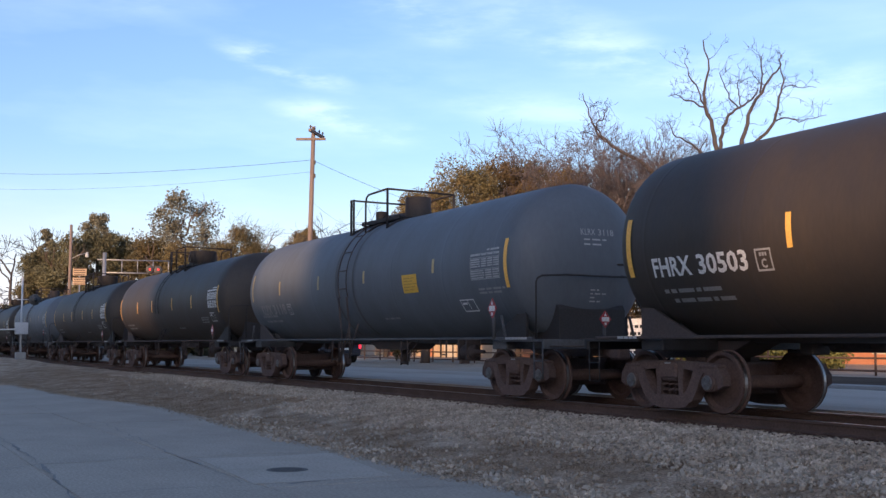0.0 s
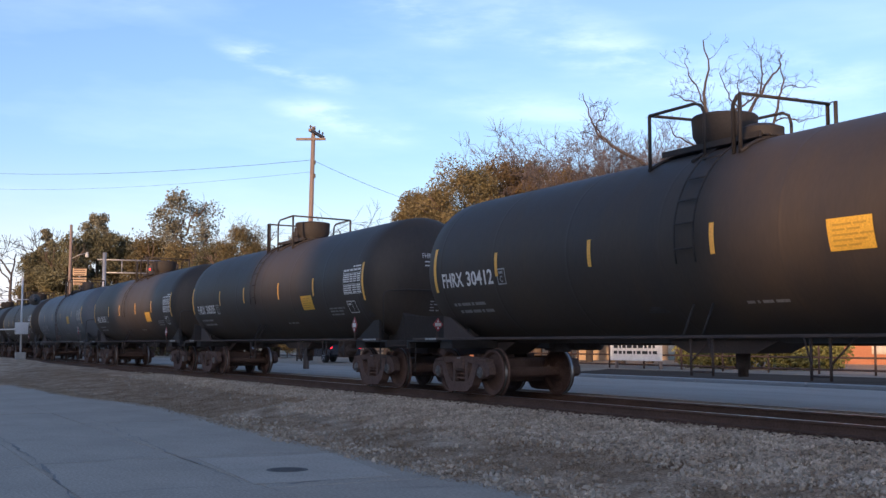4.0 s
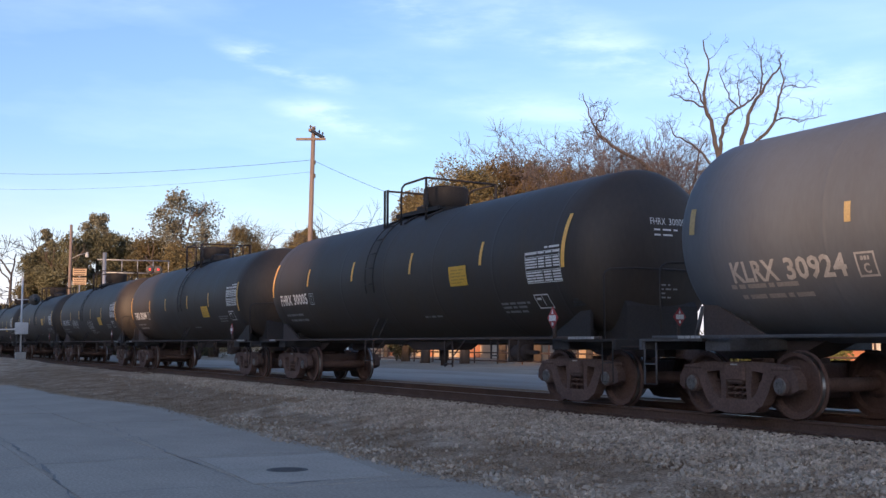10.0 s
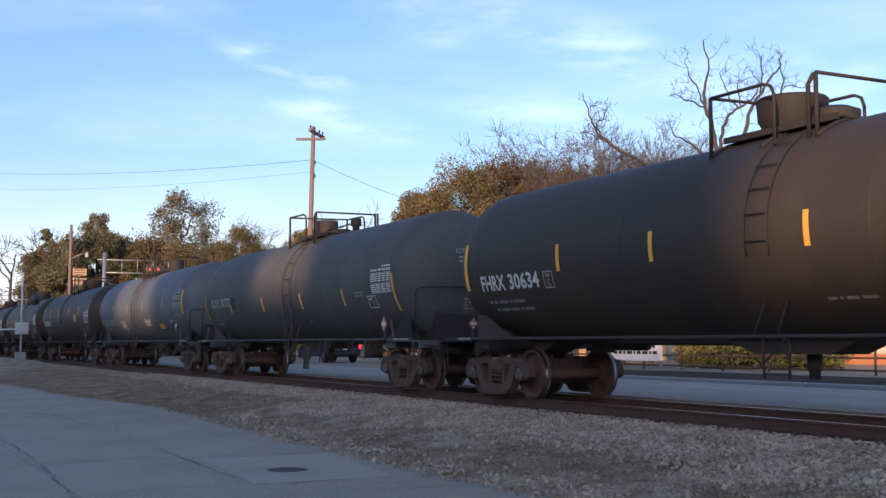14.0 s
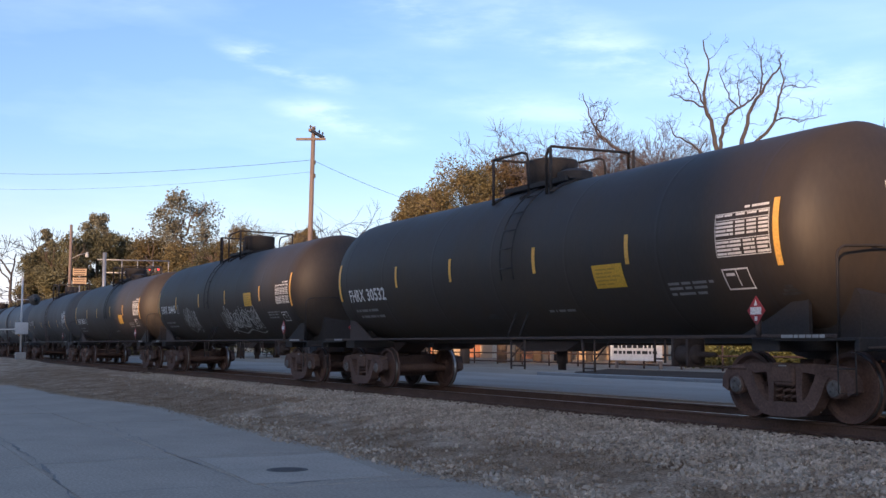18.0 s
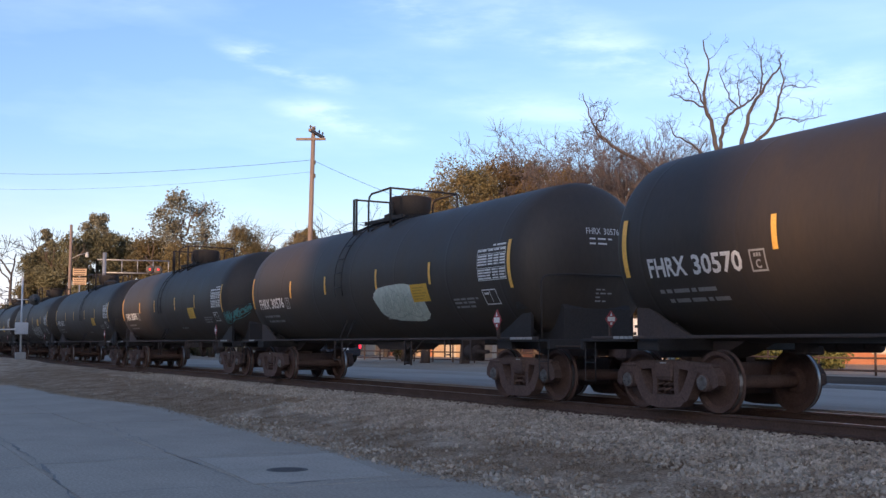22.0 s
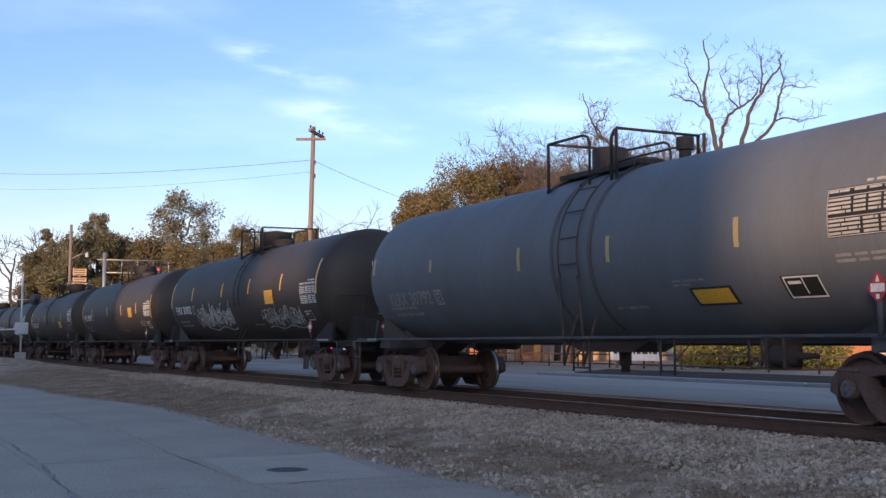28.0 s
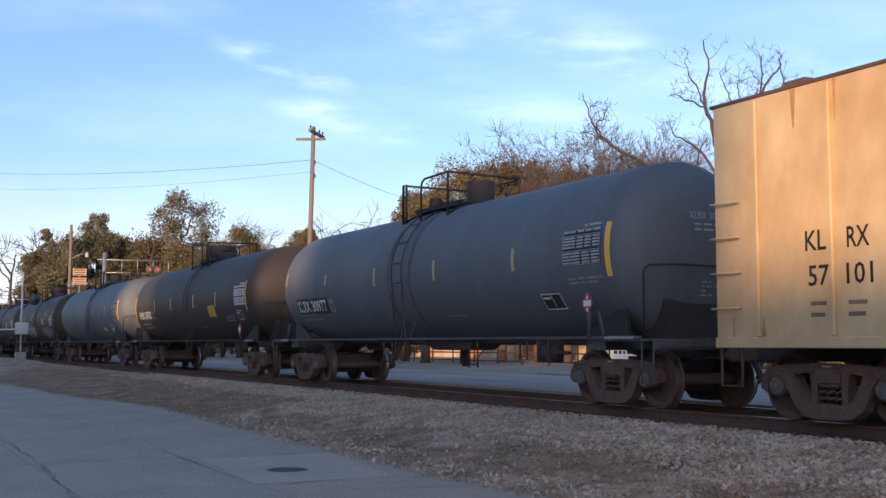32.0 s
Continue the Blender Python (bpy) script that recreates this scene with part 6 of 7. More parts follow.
def build_big_tree(z):
    """The tall crooked tree: two stems with long limbs, drawn in its own plane (side, up) and thickened by branching."""
    x, y = on_line(41.9, 56)
    tree = thing("bare_tree", x, y, z, label="tall bare tree with two crooked stems", category="tree", group="trees behind the far street")
    rng = random.Random(77)
    side = Vector((math.sin(radians(41.9)), math.cos(radians(41.9)), 0))
    away = Vector((-math.cos(radians(41.9)), math.sin(radians(41.9)), 0))
    limbs = {
        "trunk": ([(0.3, -0.2), (0.2, 4.0), (0.05, 8.5)], 0.3, 0.24),
        "left_stem": ([(0.05, 8.2), (-0.2, 10.6), (-0.4, 11.6), (-0.72, 12.7), (-0.72, 13.5), (-0.5, 14.4), (-0.75, 15.9)], 0.17, 0.035),
        "left_limb": ([(-0.78, 12.9), (-1.0, 13.5), (-1.5, 14.4), (-1.65, 15.2)], 0.06, 0.02),
        "low_limb": ([(-0.75, 12.75), (-1.25, 13.05), (-1.7, 13.1), (-2.0, 13.4), (-2.5, 13.4)], 0.06, 0.02),
        "mid_stem": ([(0.0, 9.5), (0.0, 10.9), (0.1, 11.7), (0.4, 12.25), (0.9, 12.6), (1.5, 13.0), (1.8, 13.5)], 0.13, 0.04),
        "mid_limb": ([(0.88, 12.6), (0.42, 13.1), (0.2, 13.8), (0.0, 14.3)], 0.055, 0.02),
        "fork_limb": ([(1.0, 12.7), (0.88, 13.3), (0.85, 13.9), (0.92, 14.4)], 0.045, 0.018),
        "right_stem": ([(0.1, 7.8), (0.9, 9.6), (0.98, 11.0), (1.3, 12.2), (1.7, 13.0), (2.4, 14.05), (2.8, 14.5), (2.95, 15.1)], 0.17, 0.03),
        "up_limb": ([(1.9, 13.3), (2.0, 14.1), (1.98, 14.7), (2.1, 15.3)], 0.06, 0.018),
        "right_limb": ([(0.6, 9.0), (1.3, 10.5), (2.5, 11.8), (2.7, 12.5), (2.88, 13.3), (3.0, 13.85), (2.85, 14.4)], 0.12, 0.03),
        "side_limb": ([(2.9, 13.4), (3.3, 13.6), (3.9, 13.45), (4.5, 13.45)], 0.035, 0.014),
        "out_limb": ([(2.6, 11.9), (3.2, 12.0), (3.65, 11.75), (4.2, 11.85), (4.9, 12.0)], 0.05, 0.015),
        "far_left_limb": ([(0.0, 8.8), (-0.9, 10.5), (-1.7, 11.1), (-2.3, 11.5), (-2.6, 12.2)], 0.09, 0.02),
    }
    grow_limbs(tree, limbs, side, away, rng)
    # its neighbour leans away from it
    x, y = on_line(39.0, 60)
    tree = thing("bare_tree", x, y, z, label="bare crooked tree with a strongly leaning stem", category="tree", group="trees behind the far street")
    limbs = {
        "trunk": ([(0.9, -0.2), (0.7, 4.5), (0.4, 8.6)], 0.26, 0.2),
        "stem": ([(0.4, 8.4), (-0.2, 9.9), (-1.0, 10.7), (-2.5, 11.6), (-3.2, 12.2), (-3.5, 12.7), (-3.8, 13.3), (-4.1, 14.5)], 0.17, 0.025),
        "fork_limb": ([(-3.2, 12.2), (-3.45, 12.95), (-3.1, 13.2), (-2.9, 13.7), (-3.0, 14.1)], 0.06, 0.018),
        "low_limb": ([(-2.9, 11.9), (-3.4, 12.2), (-3.9, 12.45), (-4.3, 12.4)], 0.05, 0.016),
        "back_limb": ([(0.5, 7.5), (1.6, 9.6), (1.9, 11.2), (2.4, 12.1)], 0.1, 0.02),
    }
    grow_limbs(tree, limbs, side, away, rng)


def grow_limbs(tree, limbs, side, away, rng):
    """Limbs along their lines, roughened, with short twigs."""
    for name, (pts, r0, r1) in limbs.items():
        bm = bmesh.new()
        path, depth_ = [], 0.0
        for i, (u, v) in enumerate(pts):
            depth_ += rng.uniform(-0.35, 0.35) * (i > 0)
            path.append(side * u + away * depth_ + Vector((0, 0, v)))
        fine = []
        for a, b in zip(path, path[1:]):
            for t in (0, 0.33, 0.66):
                fine.append(a.lerp(b, t) + Vector((rng.uniform(-1, 1), rng.uniform(-1, 1), rng.uniform(-1, 1))) * 0.07 * (t > 0))
        fine.append(path[-1])
        tube(bm, fine, r0 * 0.82, 7, r1=r1 * 0.82)
        if name != "trunk":
            for p in fine[5 if r0 > 0.1 else 2:]:
                for k in range(rng.choice((0, 1, 1, 2))):
                    d = Vector((rng.gauss(0, 1), rng.gauss(0, 1), rng.gauss(0.5, 0.6))).normalized()
                    branch(bm, p, d, rng.uniform(0.3, 0.9), 0.014, 2, rng, [], 0.35, (1, 3), 0.1, 0.007)
        part("trunk" if name == "trunk" else "limb", bm, PALEBARK, tree)


def build_trees():
    z = FAR_Z - 0.1
    # the oak clump behind the middle, and its neighbours
    for ang, dist, h, w, leaf, seed, lab in (
            (28.9, 60, 10.8, 6.6, LEAF_OAK, 11, "live oak with olive and rusty winter leaves"), (30.8, 63, 11.3, 6.6, LEAF_BROWN, 12, "oak holding rust-brown winter leaves"),
            (26.9, 62, 9.5, 5.2, LEAF_OAK, 13, "live oak with olive winter leaves"), (32.6, 66, 11.6, 6.4, LEAF_OAK, 14, "olive oak with thin twigs above"), (34.1, 64, 10.8, 5.0, LEAF_BROWN, 18, "oak holding rust-brown winter leaves"),
            (25.9, 68, 7.6, 3.6, LEAF_GREEN, 15, "small evergreen oak behind the train"), (20.7, 84, 9.6, 4.6, LEAF_OAK, 16, "live oak with olive winter leaves"), (19.4, 88, 9.4, 4.5, LEAF_GREEN, 17, "evergreen oak with dense crown"),
            (17.6, 86, 9.6, 6.5, LEAF_OAK, 19, "live oak with olive winter leaves"), (16.2, 90, 9.0, 5.0, LEAF_GREEN, 20, "evergreen oak with dense crown"), (36.5, 66, 9.9, 6.0, LEAF_BROWN, 24, "thin oak with reddish winter leaves")):
        x, y = on_line(ang, dist)
        leafy_tree("oak_tree", x, y, z, h, w, leaf, seed, lab, 84, 540, 0.062, 0.3 if 26 < ang < 37 else 0.12)
    # tall pines and the wood on the far left
    for ang, dist, h, w, leaf, seed, lab in (
            (14.6, 108, 15.4, 8.6, LEAF_PINE, 21, "tall pine with an open crown"), (10.67, 118, 14.4, 4.6, LEAF_PINE, 22, "tall pine with a ragged crown"), (8.3, 128, 13.6, 2.6, LEAF_PINE, 23, "slim pine over the wood")):
        x, y = on_line(ang, dist)
        leafy_tree("pine_tree", x, y, z, h, w, leaf, seed, lab, 46, 240, 0.11, 0.5, trunk_r=0.26)
    for ang, dist, h, w, leaf, seed in ((8.0, 112, 9.8, 5.5, LEAF_GREEN, 31), (9.2, 108, 10.8, 6.5, LEAF_GREEN, 32), (10.6, 110, 11.6, 6.5, LEAF_GREEN, 33), (12.0, 112, 11.2, 6.0, LEAF_GREEN, 34), (13.2, 106, 10.6, 6.0, LEAF_OAK, 35), (14.6, 100, 9.6, 6.5, LEAF_OAK, 36), (15.6, 98, 8.6, 5.5, LEAF_GREEN, 37), (6.9, 120, 5.0, 5.0, LEAF_GREEN, 38)):
        x, y = on_line(ang, dist)
        leafy_tree("evergreen_tree", x, y, z, h, w, leaf, seed, "broad evergreen tree at the street's end", 80, 460, 0.092, 0.05)
    for ang, dist, h, seed, lab, limbs, lean, fork in (
            (38.2, 62, 13.2, 42, "bare tree with fine twigs", 6, 0.6, 0.25), (31.6, 68, 11.6, 43, "bare tree with fine gray twigs", 6, 0.5, 0.3), (33.6, 70, 13.0, 50, "bare tree with fine gray twigs", 6, 0.5, 0.3), (35.2, 66, 13.2, 57, "bare tree with fine gray twigs", 6, 0.55, 0.3), (39.6, 66, 13.4, 56, "bare tree with reddish twigs", 6, 0.6, 0.25),
            (48.3, 64, 11.4, 44, "bare tree behind the brick building", 5, 0.5, 0.3), (36.8, 60, 12.2, 45, "bare tree with reddish twigs", 6, 0.6, 0.25), (24.9, 90, 11.0, 46, "small bare tree behind the oaks", 5, 0.5, 0.3), (22.2, 80, 10.0, 47, "small bare tree beside the pole", 5, 0.45, 0.45), (23.3, 96, 11.2, 58, "small bare tree behind the pole", 5, 0.6, 0.3),
            (17.2, 112, 13.8, 48, "bare tree above the oaks", 5, 0.5, 0.3), (7.0, 135, 15.0, 49, "bare pale tree near the crossing", 4, 0.35, 0.3)):
        x, y = on_line(ang, dist)
        bare_tree("bare_tree", x, y, z, h, seed, lab, limbs, lean, 5 if dist < 71 else 4, 0.22 if dist < 120 else 0.38, None, fork, 1.12 if dist < 71 else 1.0)
    build_big_tree(z)
    # yellow shrubs behind the fence
    for ang, dist, w, h, seed in ((44.0, 48, 2.6, 1.9, 61), (45.2, 48, 2.4, 1.8, 62), (46.2, 48, 1.6, 1.6, 63), (41.6, 50, 2.2, 1.9, 64), (42.3, 53, 1.3, 1.9, 51), (43.6, 54, 2.6, 3.8, 52), (44.8, 53, 2.2, 4.2, 53), (40.6, 60, 1.6, 1.5, 54)):
        x, y = on_line(ang, dist)
        rng = random.Random(seed)
        bush = thing("shrub", x, y, z, label="yellow-green leafy garden shrub", category="shrub", group="shrubs behind the fence")
        bm = bmesh.new()
        for k in range(7):
            a = rng.uniform(0, 6.28)
            tube(bm, [(0, 0, -0.1), (0.4 * math.cos(a), 0.4 * math.sin(a), 1.2)], 0.03, 4, r1=0.01)
        part("stems", bm, BARK, bush)
        leaf_mesh("foliage", [Vector((rng.uniform(-w / 2, w / 2), rng.uniform(-w / 2, w / 2), rng.uniform(0.3, 1.0) * (h - 0.5))) for k in range(26)], 0.55, 160, 0.08, seed, LEAF_BUSH, bush)


build_trees()


# ---- poles, wires, crossing signals ----
def build_poles():
    x, y = on_line(21.16, 47)
    pole = thing("utility_pole", x, y, FAR_Z - 0.1, label="tall weathered timber utility pole with a crossarm", category="utility pole")
    bm = bmesh.new()
    tube(bm, [(-0.05, -0.22, -0.3), (-0.02, -0.1, 5.5), (0, 0, 10.25)], 0.125, 12, r1=0.085)
    part("shaft", bm, POLEWOOD, pole)
    arm = bmesh.new()
    box(arm, -0.9, 0.9, -0.06, 0.06, 9.9, 10.02, 0.01, pose(0, 0.14, 0, 0, 0, 140))
    crossarm = part("crossarm", arm, POLEWOOD, pole)
    for k in (-0.8, -0.35, 0.35, 0.8):
        bm = bmesh.new()
        c = Matrix.Rotation(radians(140), 3, "Z") @ Vector((k, 0, 0))
        revolve(bm, [(10.02, 0.0), (10.02, 0.02), (10.09, 0.02), (10.09, 0.05), (10.17, 0.035), (10.19, 0.0)], "z", 8, Matrix.Translation((c.x, c.y + 0.14, 0)))
        part("insulator", bm, IRON, crossarm)
    bm = bmesh.new()
    box(bm, -0.62, 0.62, -0.05, 0.05, 9.66, 9.76, 0.01, pose(0, -0.12, 0, 0, 0, 60))
    part("crossarm", bm, POLEWOOD, pole)
    for h in (8.62, 8.05):
        bm = bmesh.new()
        revolve(bm, [(h, 0.0), (h, 0.03), (h + 0.1, 0.045), (h + 0.18, 0.03), (h + 0.18, 0.0)], "z", 8, Matrix.Translation((0.13, 0.02, 0)))
        part("insulator", bm, IRON, pole)
    bm = bmesh.new()
    top, low = Vector((x, y, FAR_Z + 10.4)), Vector((x - 0.1, y, FAR_Z + 8.75))
    for name, a, b, sag in (("power_line", low, Vector((-110.0, -4.0, 18.3)), 1.3), ("power_line", low - Vector((0, 0, 0.5)), Vector((-110.0, -2.0, 16.6)), 1.2), ("power_line", low - Vector((0, 0, 1.75)), Vector((-58.0, 24.6, 8.2)), 0.15), ("power_line", low, Vector((-46.0, 31.0, 7.0)), 0.6)):
        bm = bmesh.new()
        pts = [a.lerp(b, t) - Vector((0, 0, sag * 4 * t * (1 - t))) for t in (i / 16 for i in range(17))]
        tube(bm, pts, 0.008 if sag > 1.25 or sag == 0.6 else 0.005, 4)
        tagged(part(name, bm, WIRE), "thin black overhead cable from the utility pole", "cable")
    x, y = on_line(9.39, 95)
    pole = thing("street_lamp", x, y, FAR_Z - 0.1, label="brown timber pole with a lamp arm", category="street lamp")
    bm = bmesh.new()
    tube(bm, [(0, 0, -0.3), (0.02, 0.02, 10.7)], 0.16, 10, r1=0.11)
    part("shaft", bm, POLEWOOD, pole)
    bm = bmesh.new()
    tube(bm, [(0, 0, 7.9), (0.2, 0.7, 8.3), (0.3, 1.2, 8.4)], 0.035, 6)
    part("arm", bm, METAL, pole)
    bm = bmesh.new()
    revolve(bm, [(8.1, 0.0), (8.1, 0.16), (8.35, 0.12), (8.5, 0.06), (8.5, 0.0)], "z", 12, Matrix.Translation((0.3, 1.25, 0)))
    part("lamp_head", bm, ALU, pole)
    # route signs on their post
    x, y = on_line(9.85, 90)
    sign = thing("route_sign", x, y, FAR_Z - 0.1, 0, label="stack of faded route signs on a post", category="road sign")
    bm = bmesh.new()
    tube(bm, [(0, 0, -0.2), (0, 0, 6.8)], 0.05, 6)
    part("post", bm, METAL, sign)
    for z0 in (5.6, 6.3):
        bm = bmesh.new()
        box(bm, -0.06, -0.02, -0.5, 0.5, z0, z0 + 0.58, 0.01, pose(0, 0, 0, 0, 0, 170))
        part("sign_board", bm, TAN, sign)
        for zb in (0.04, 0.2, 0.36, 0.5):
            bm = bmesh.new()
            box(bm, 0.07, 0.075, -0.42, 0.42, z0 + zb, z0 + zb + 0.06, 0.0, pose(0, 0, 0, 0, 0, -10))
            part("sign_bar", bm, RAILRUST, sign)
    # crossing signal on the near side, on the rise to the crossing
    x, y = on_line(7.26, 76)
    sig = thing("crossing_signal", x, y, 0.62, label="silver level crossing signal mast with a cabinet and lowered gate", category="crossing signal")
    bm = bmesh.new()
    tube(bm, [(0, 0, 0), (0, 0, 5.2)], 0.06, 10)
    part("mast", bm, ALU, sig)
    bm = bmesh.new()
    box(bm, -0.3, 0.3, -0.3, 0.3, -0.3, 0.42, 0.03)
    part("base", bm, KERB, sig)
    bm = bmesh.new()
    box(bm, -0.25, 0.25, -0.36, 0.4, 1.55, 2.3, 0.03)
    part("cabinet", bm, ALU, sig)
    bm = bmesh.new()
    tube(bm, [(0.1, 0.3, 1.9), (0.1, -0.7, 1.86), (0.1, -7.0, 1.7)], 0.06, 6, r1=0.04)
    part("gate_arm", bm, WHITE, sig, "lowered pale gate arm")
    for yy in (0.75,):
        bm = bmesh.new()
        revolve(bm, [(-0.05, 0.0), (-0.05, 0.36), (0.0, 0.36), (0.0, 0.12), (0.3, 0.14), (0.3, 0.0)], "x", 18, Matrix.Translation((0.1, yy, 3.75)))
        lamp = part("lamp", bm, IRON, sig)
        bm = bmesh.new()
        revolve(bm, [(0.302, 0.0), (0.302, 0.125), (0.312, 0.12), (0.318, 0.0)], "x", 16, Matrix.Translation((0.1, yy, 3.75)))
        part("lens", bm, GLASS, lamp, "dark unlit lens")
    bm = bmesh.new()
    tube(bm, [(0, -0.3, 3.75), (0, 0.8, 3.75)], 0.035, 6)
    part("lamp_arm", bm, ALU, sig)
    # cantilever on the far side
    x, y = on_line(10.99, 82)
    can = thing("crossing_cantilever", x, y, FAR_Z - 0.1, 0, label="steel cantilever with flashing red crossing lamps", category="crossing signal")
    bm = bmesh.new()
    tube(bm, [(0, 0, 0), (0, 0, 7.5)], 0.13, 10)
    part("mast", bm, METAL, can)
    bm = bmesh.new()
    for z in (6.1, 7.0):
        tube(bm, [(0, -0.5 if z > 6.5 else 0, z), (0, 4.6, z + 0.05)], 0.05, 6)
    for yy in (1.2, 2.3, 3.4, 4.5):
        tube(bm, [(0, yy, 6.1), (0, yy, 7.05)], 0.035, 6)
    part("arm", bm, METAL, can)
    for yy in (3.15, 3.75):
        bm = bmesh.new()
        revolve(bm, [(0.0, 0.0), (0.0, 0.3), (0.03, 0.3), (0.03, 0.12)], "x", 18, Matrix.Translation((0.1, yy, 6.4)))
        back = part("lamp_hood", bm, IRON, can)
        bm = bmesh.new()
        revolve(bm, [(0.04, 0.085), (0.07, 0.06), (0.08, 0.0)], "x", 14, Matrix.Translation((0.1, yy, 6.4)))
        part("lens", bm, REDLAMP, back, "lit red lens")


build_poles()


# ---- fence and buildings beyond the far street ----
def build_fence():
    fence = thing("fence", 0, 30.0, FAR_Z - 0.1, label="rusty brown pipe fence along the lot", category="fence")
    bm = bmesh.new()
    tube(bm, [(0, 0, -0.2), (0, 0, 1.35)], 0.04, 8)
    post = bpy.data.meshes.new("post")
    bm.to_mesh(post)
    bm.free()
    post.materials.append(FENCE)
    x = -14.0
    while x > -90:
        ob = new("post", post)
        ob.parent = fence
        ob.matrix_basis = pose(x, 0, 0)
        x -= 2.45
    for z in (0.24, 0.66, 1.2):
        bm = bmesh.new()
        tube(bm, [(-14, 0, z), (-50, 0, z), (-88.4, 0, z)], 0.04, 6)
        part("rail", bm, FENCE, fence)


def window(parent, x0, x1, y, z0, z1, frame_mat=None):
    bm = bmesh.new()
    w = 0.09
    for a in ((x0, x1, z0, z0 + w), (x0, x1, z1 - w, z1), (x0, x0 + w, z0 + w, z1 - w), (x1 - w, x1, z0 + w, z1 - w), (x0 + w, x1 - w, (z0 + z1) / 2 - 0.03, (z0 + z1) / 2 + 0.03)):
        box(bm, a[0], a[1], y - 0.05, y + 0.04, a[2], a[3])
    win = part("window", bm, frame_mat or BAND, parent, "pale framed window")
    bm = bmesh.new()
    box(bm, x0 + w, x1 - w, y - 0.01, y + 0.01, z0 + w, z1 - w)
    part("pane", bm, BLIND, win)


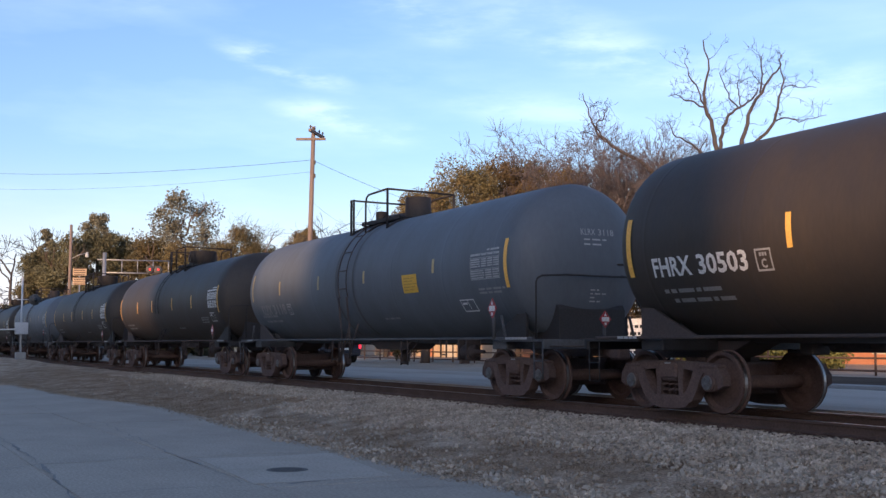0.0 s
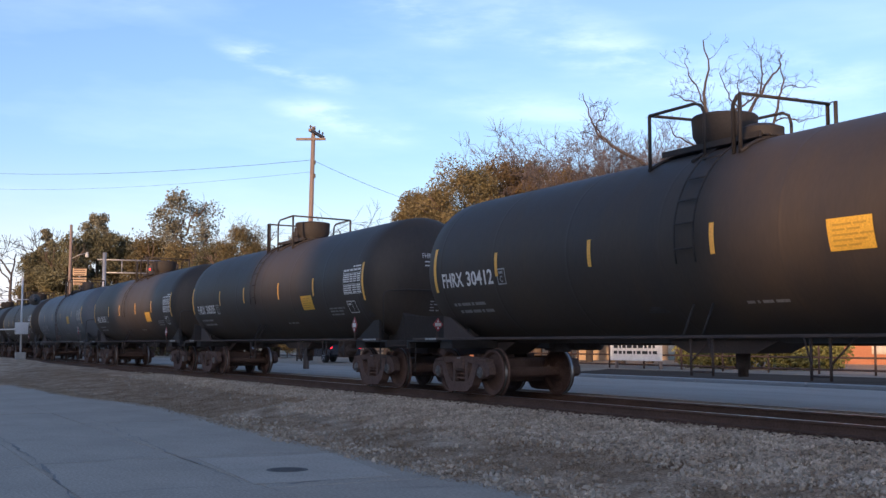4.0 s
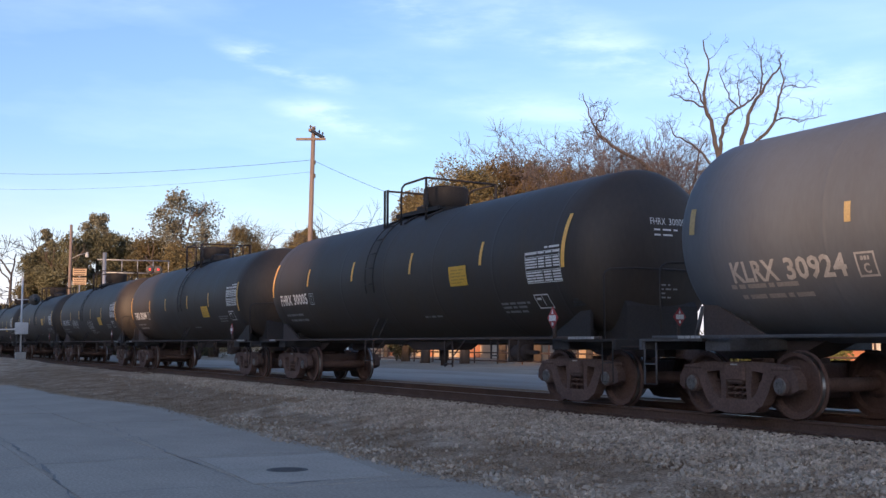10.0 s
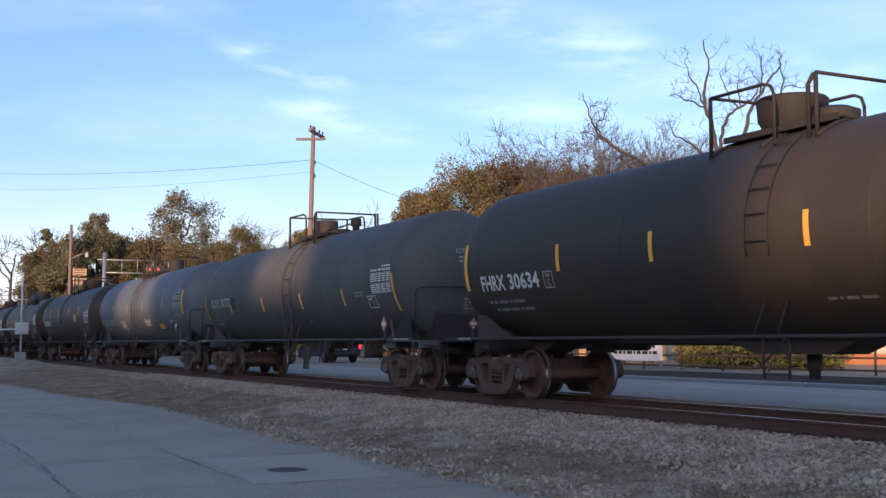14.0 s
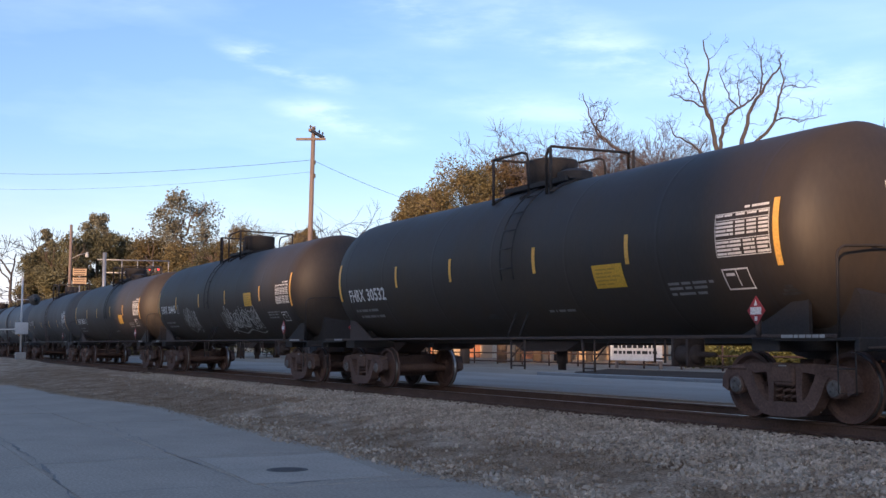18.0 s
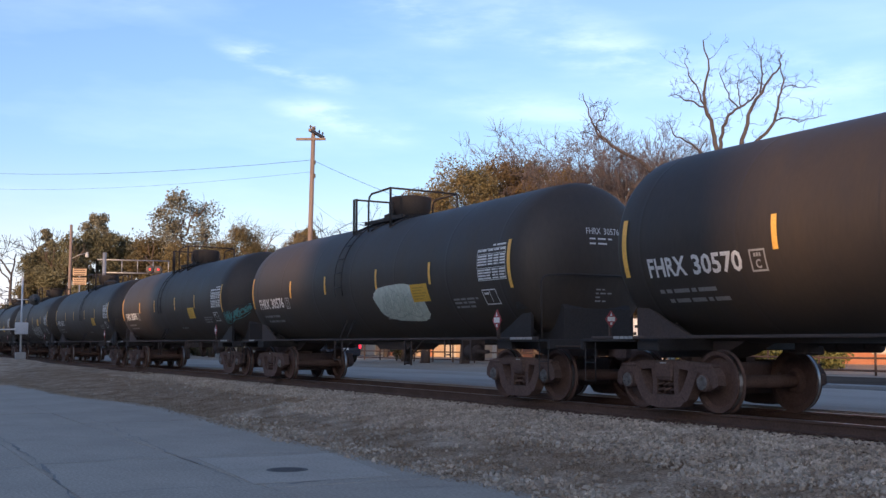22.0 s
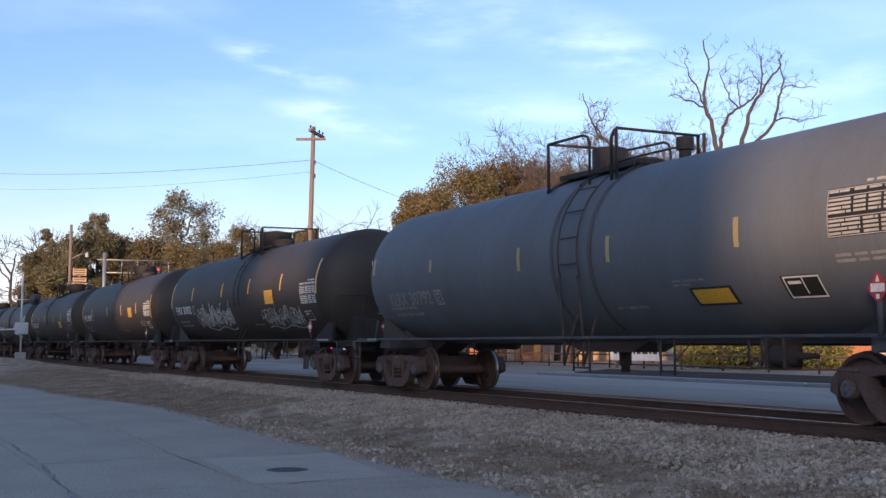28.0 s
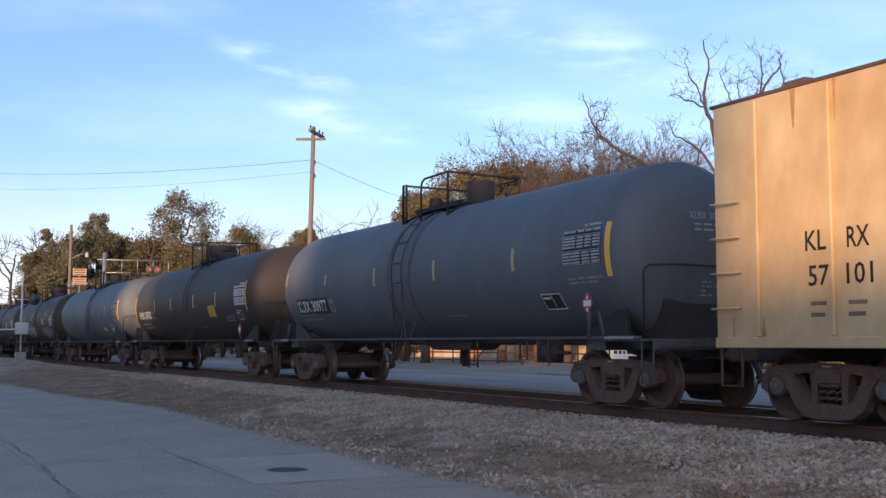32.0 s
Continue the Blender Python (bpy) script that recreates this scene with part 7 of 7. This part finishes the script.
def build_houses():
    z = FAR_Z - 0.1
    b = thing("brick_building", 0, 0, z, label="sunlit orange-red brick building with cream bands", category="building")
    y0 = 46.0
    x0, x1 = -20.0, -45.6
    bm = bmesh.new()
    box(bm, x1, x0, y0, y0 + 12, -0.2, 8.2)
    part("wall", bm, BRICK, b, "orange-red brick wall")
    for za, zb in ((2.45, 2.75), (8.0, 8.35)):
        bm = bmesh.new()
        box(bm, x1 - 0.06, x0 + 0.06, y0 - 0.07, y0 + 0.05, za, zb, 0.01)
        part("band", bm, BAND, b)
    bm = bmesh.new()
    box(bm, x1 - 0.1, x0 + 0.1, y0 - 0.1, y0 + 12.1, 8.35, 8.5)
    part("roof", bm, ROOF, b)
    for zz in (0.6, 3.6, 6.0):
        for k in range(7):
            xa = x1 + 1.8 + 3.4 * k
            window(b, xa, xa + 1.2, y0 - 0.03, zz, zz + (1.3 if zz < 1 else 1.7))
    s = thing("notice_board", -38.5, 29.6, z, label="white letter board with dark lines on two posts", category="sign")
    for x in (-1.5, 1.5):
        bm = bmesh.new()
        box(bm, x - 0.06, x + 0.06, 0.03, 0.15, -0.2, 2.3, 0.01)
        part("post", bm, POLEWOOD, s)
    bm = bmesh.new()
    box(bm, -1.72, 1.72, -0.06, 0.03, 0.42, 2.2, 0.015)
    panel_ = part("panel", bm, WHITE, s, "white painted panel")
    bm = bmesh.new()
    for a in ((-1.72, 1.72, 0.42, 0.5), (-1.72, 1.72, 2.12, 2.2), (-1.72, -1.64, 0.5, 2.12), (1.64, 1.72, 0.5, 2.12)):
        box(bm, a[0], a[1], -0.09, -0.06, a[2], a[3])
    part("frame", bm, WHITE, panel_)
    rng = random.Random(9)
    for zz in (0.7, 0.95, 1.2, 1.5, 1.8):
        bm = bmesh.new()
        x = -1.5
        while x < 1.3:
            w = rng.uniform(0.12, 0.4)
            box(bm, x, min(1.5, x + w), -0.066, -0.06, zz, zz + 0.13)
            x += w + 0.1
        part("line_of_letters", bm, BLACKPAINT, panel_)
    t = thing("tan_building", 0, 0, z, label="long low tan building with reddish doors", category="building")
    bm = bmesh.new()
    box(bm, -96, -59, 42.0, 48, -0.2, 3.0)
    part("wall", bm, TAN, t)
    bm = bmesh.new()
    box(bm, -96.4, -58.6, 41.2, 48.4, 3.0, 3.2)
    part("roof", bm, ROOF, t)
    for k in range(9):
        bm = bmesh.new()
        box(bm, -94.5 + 3.8 * k, -92.6 + 3.8 * k, 41.94, 42.02, 0, 2.2)
        part("door", bm, BRICK if k % 2 else BAND, t)


def build_behind():
    """Unseen plain walls added behind the camera to keep low sun off the road."""
    # stepped tops let the patches of sun through onto the train
    for k, (x0, x1, top) in enumerate(((-160, -15.4, 14.0), (-15.4, -7.4, 11.2), (-7.4, 4.3, 14.2), (4.3, 9.9, 11.75), (9.9, 25.0, 14.2), (25.0, 150, 11.2))):
        bm = bmesh.new()
        box(bm, x0, x1, -31.5, -30.0, -0.2, top)
        tagged(part("wall_south_%d" % (k + 1), bm, STUCCO), "unseen plain wall added to block the low sun", "wall", kind="structure")


build_fence()
build_houses()
build_behind()


# ---- what moves ----
def motions():
    for k, car in TRAIN_CARS.items():
        x = car_place(k)
        walk(car, [(0.0, pose(x, TRACK_Y, RAIL_Z)), (32.0, pose(x - SPEED * 32.0, TRACK_Y, RAIL_Z))])
    step = SPEED / 0.457 / FPS
    spin = [(i / FPS, math.degrees(-step * i)) for i in range(0, 32 * FPS + 1, 2)]
    for k, car in TRAIN_CARS.items():
        for ob in car.children_recursive:
            if ob.name.startswith("wheelset"):
                at = ob.matrix_basis.translation.copy()
                walk(ob, [(t, pose(at.x, at.y, at.z, 0, a, 0)) for t, a in spin])
    v = 10.35
    walk(SUV, [(0.0, pose(-19.35 + 29.0 * v, 19.1, FAR_Z)), (32.0, pose(-19.35 - 3.0 * v, 19.1, FAR_Z))])
    for ob in SUV.children:
        if ob.name.startswith("wheel"):
            at = ob.matrix_basis.translation.copy()
            walk(ob, [(i / FPS, pose(at.x, at.y, at.z, 0, -math.degrees(v / 0.36 / FPS * i), 0)) for i in range(32 * FPS + 1)])


motions()
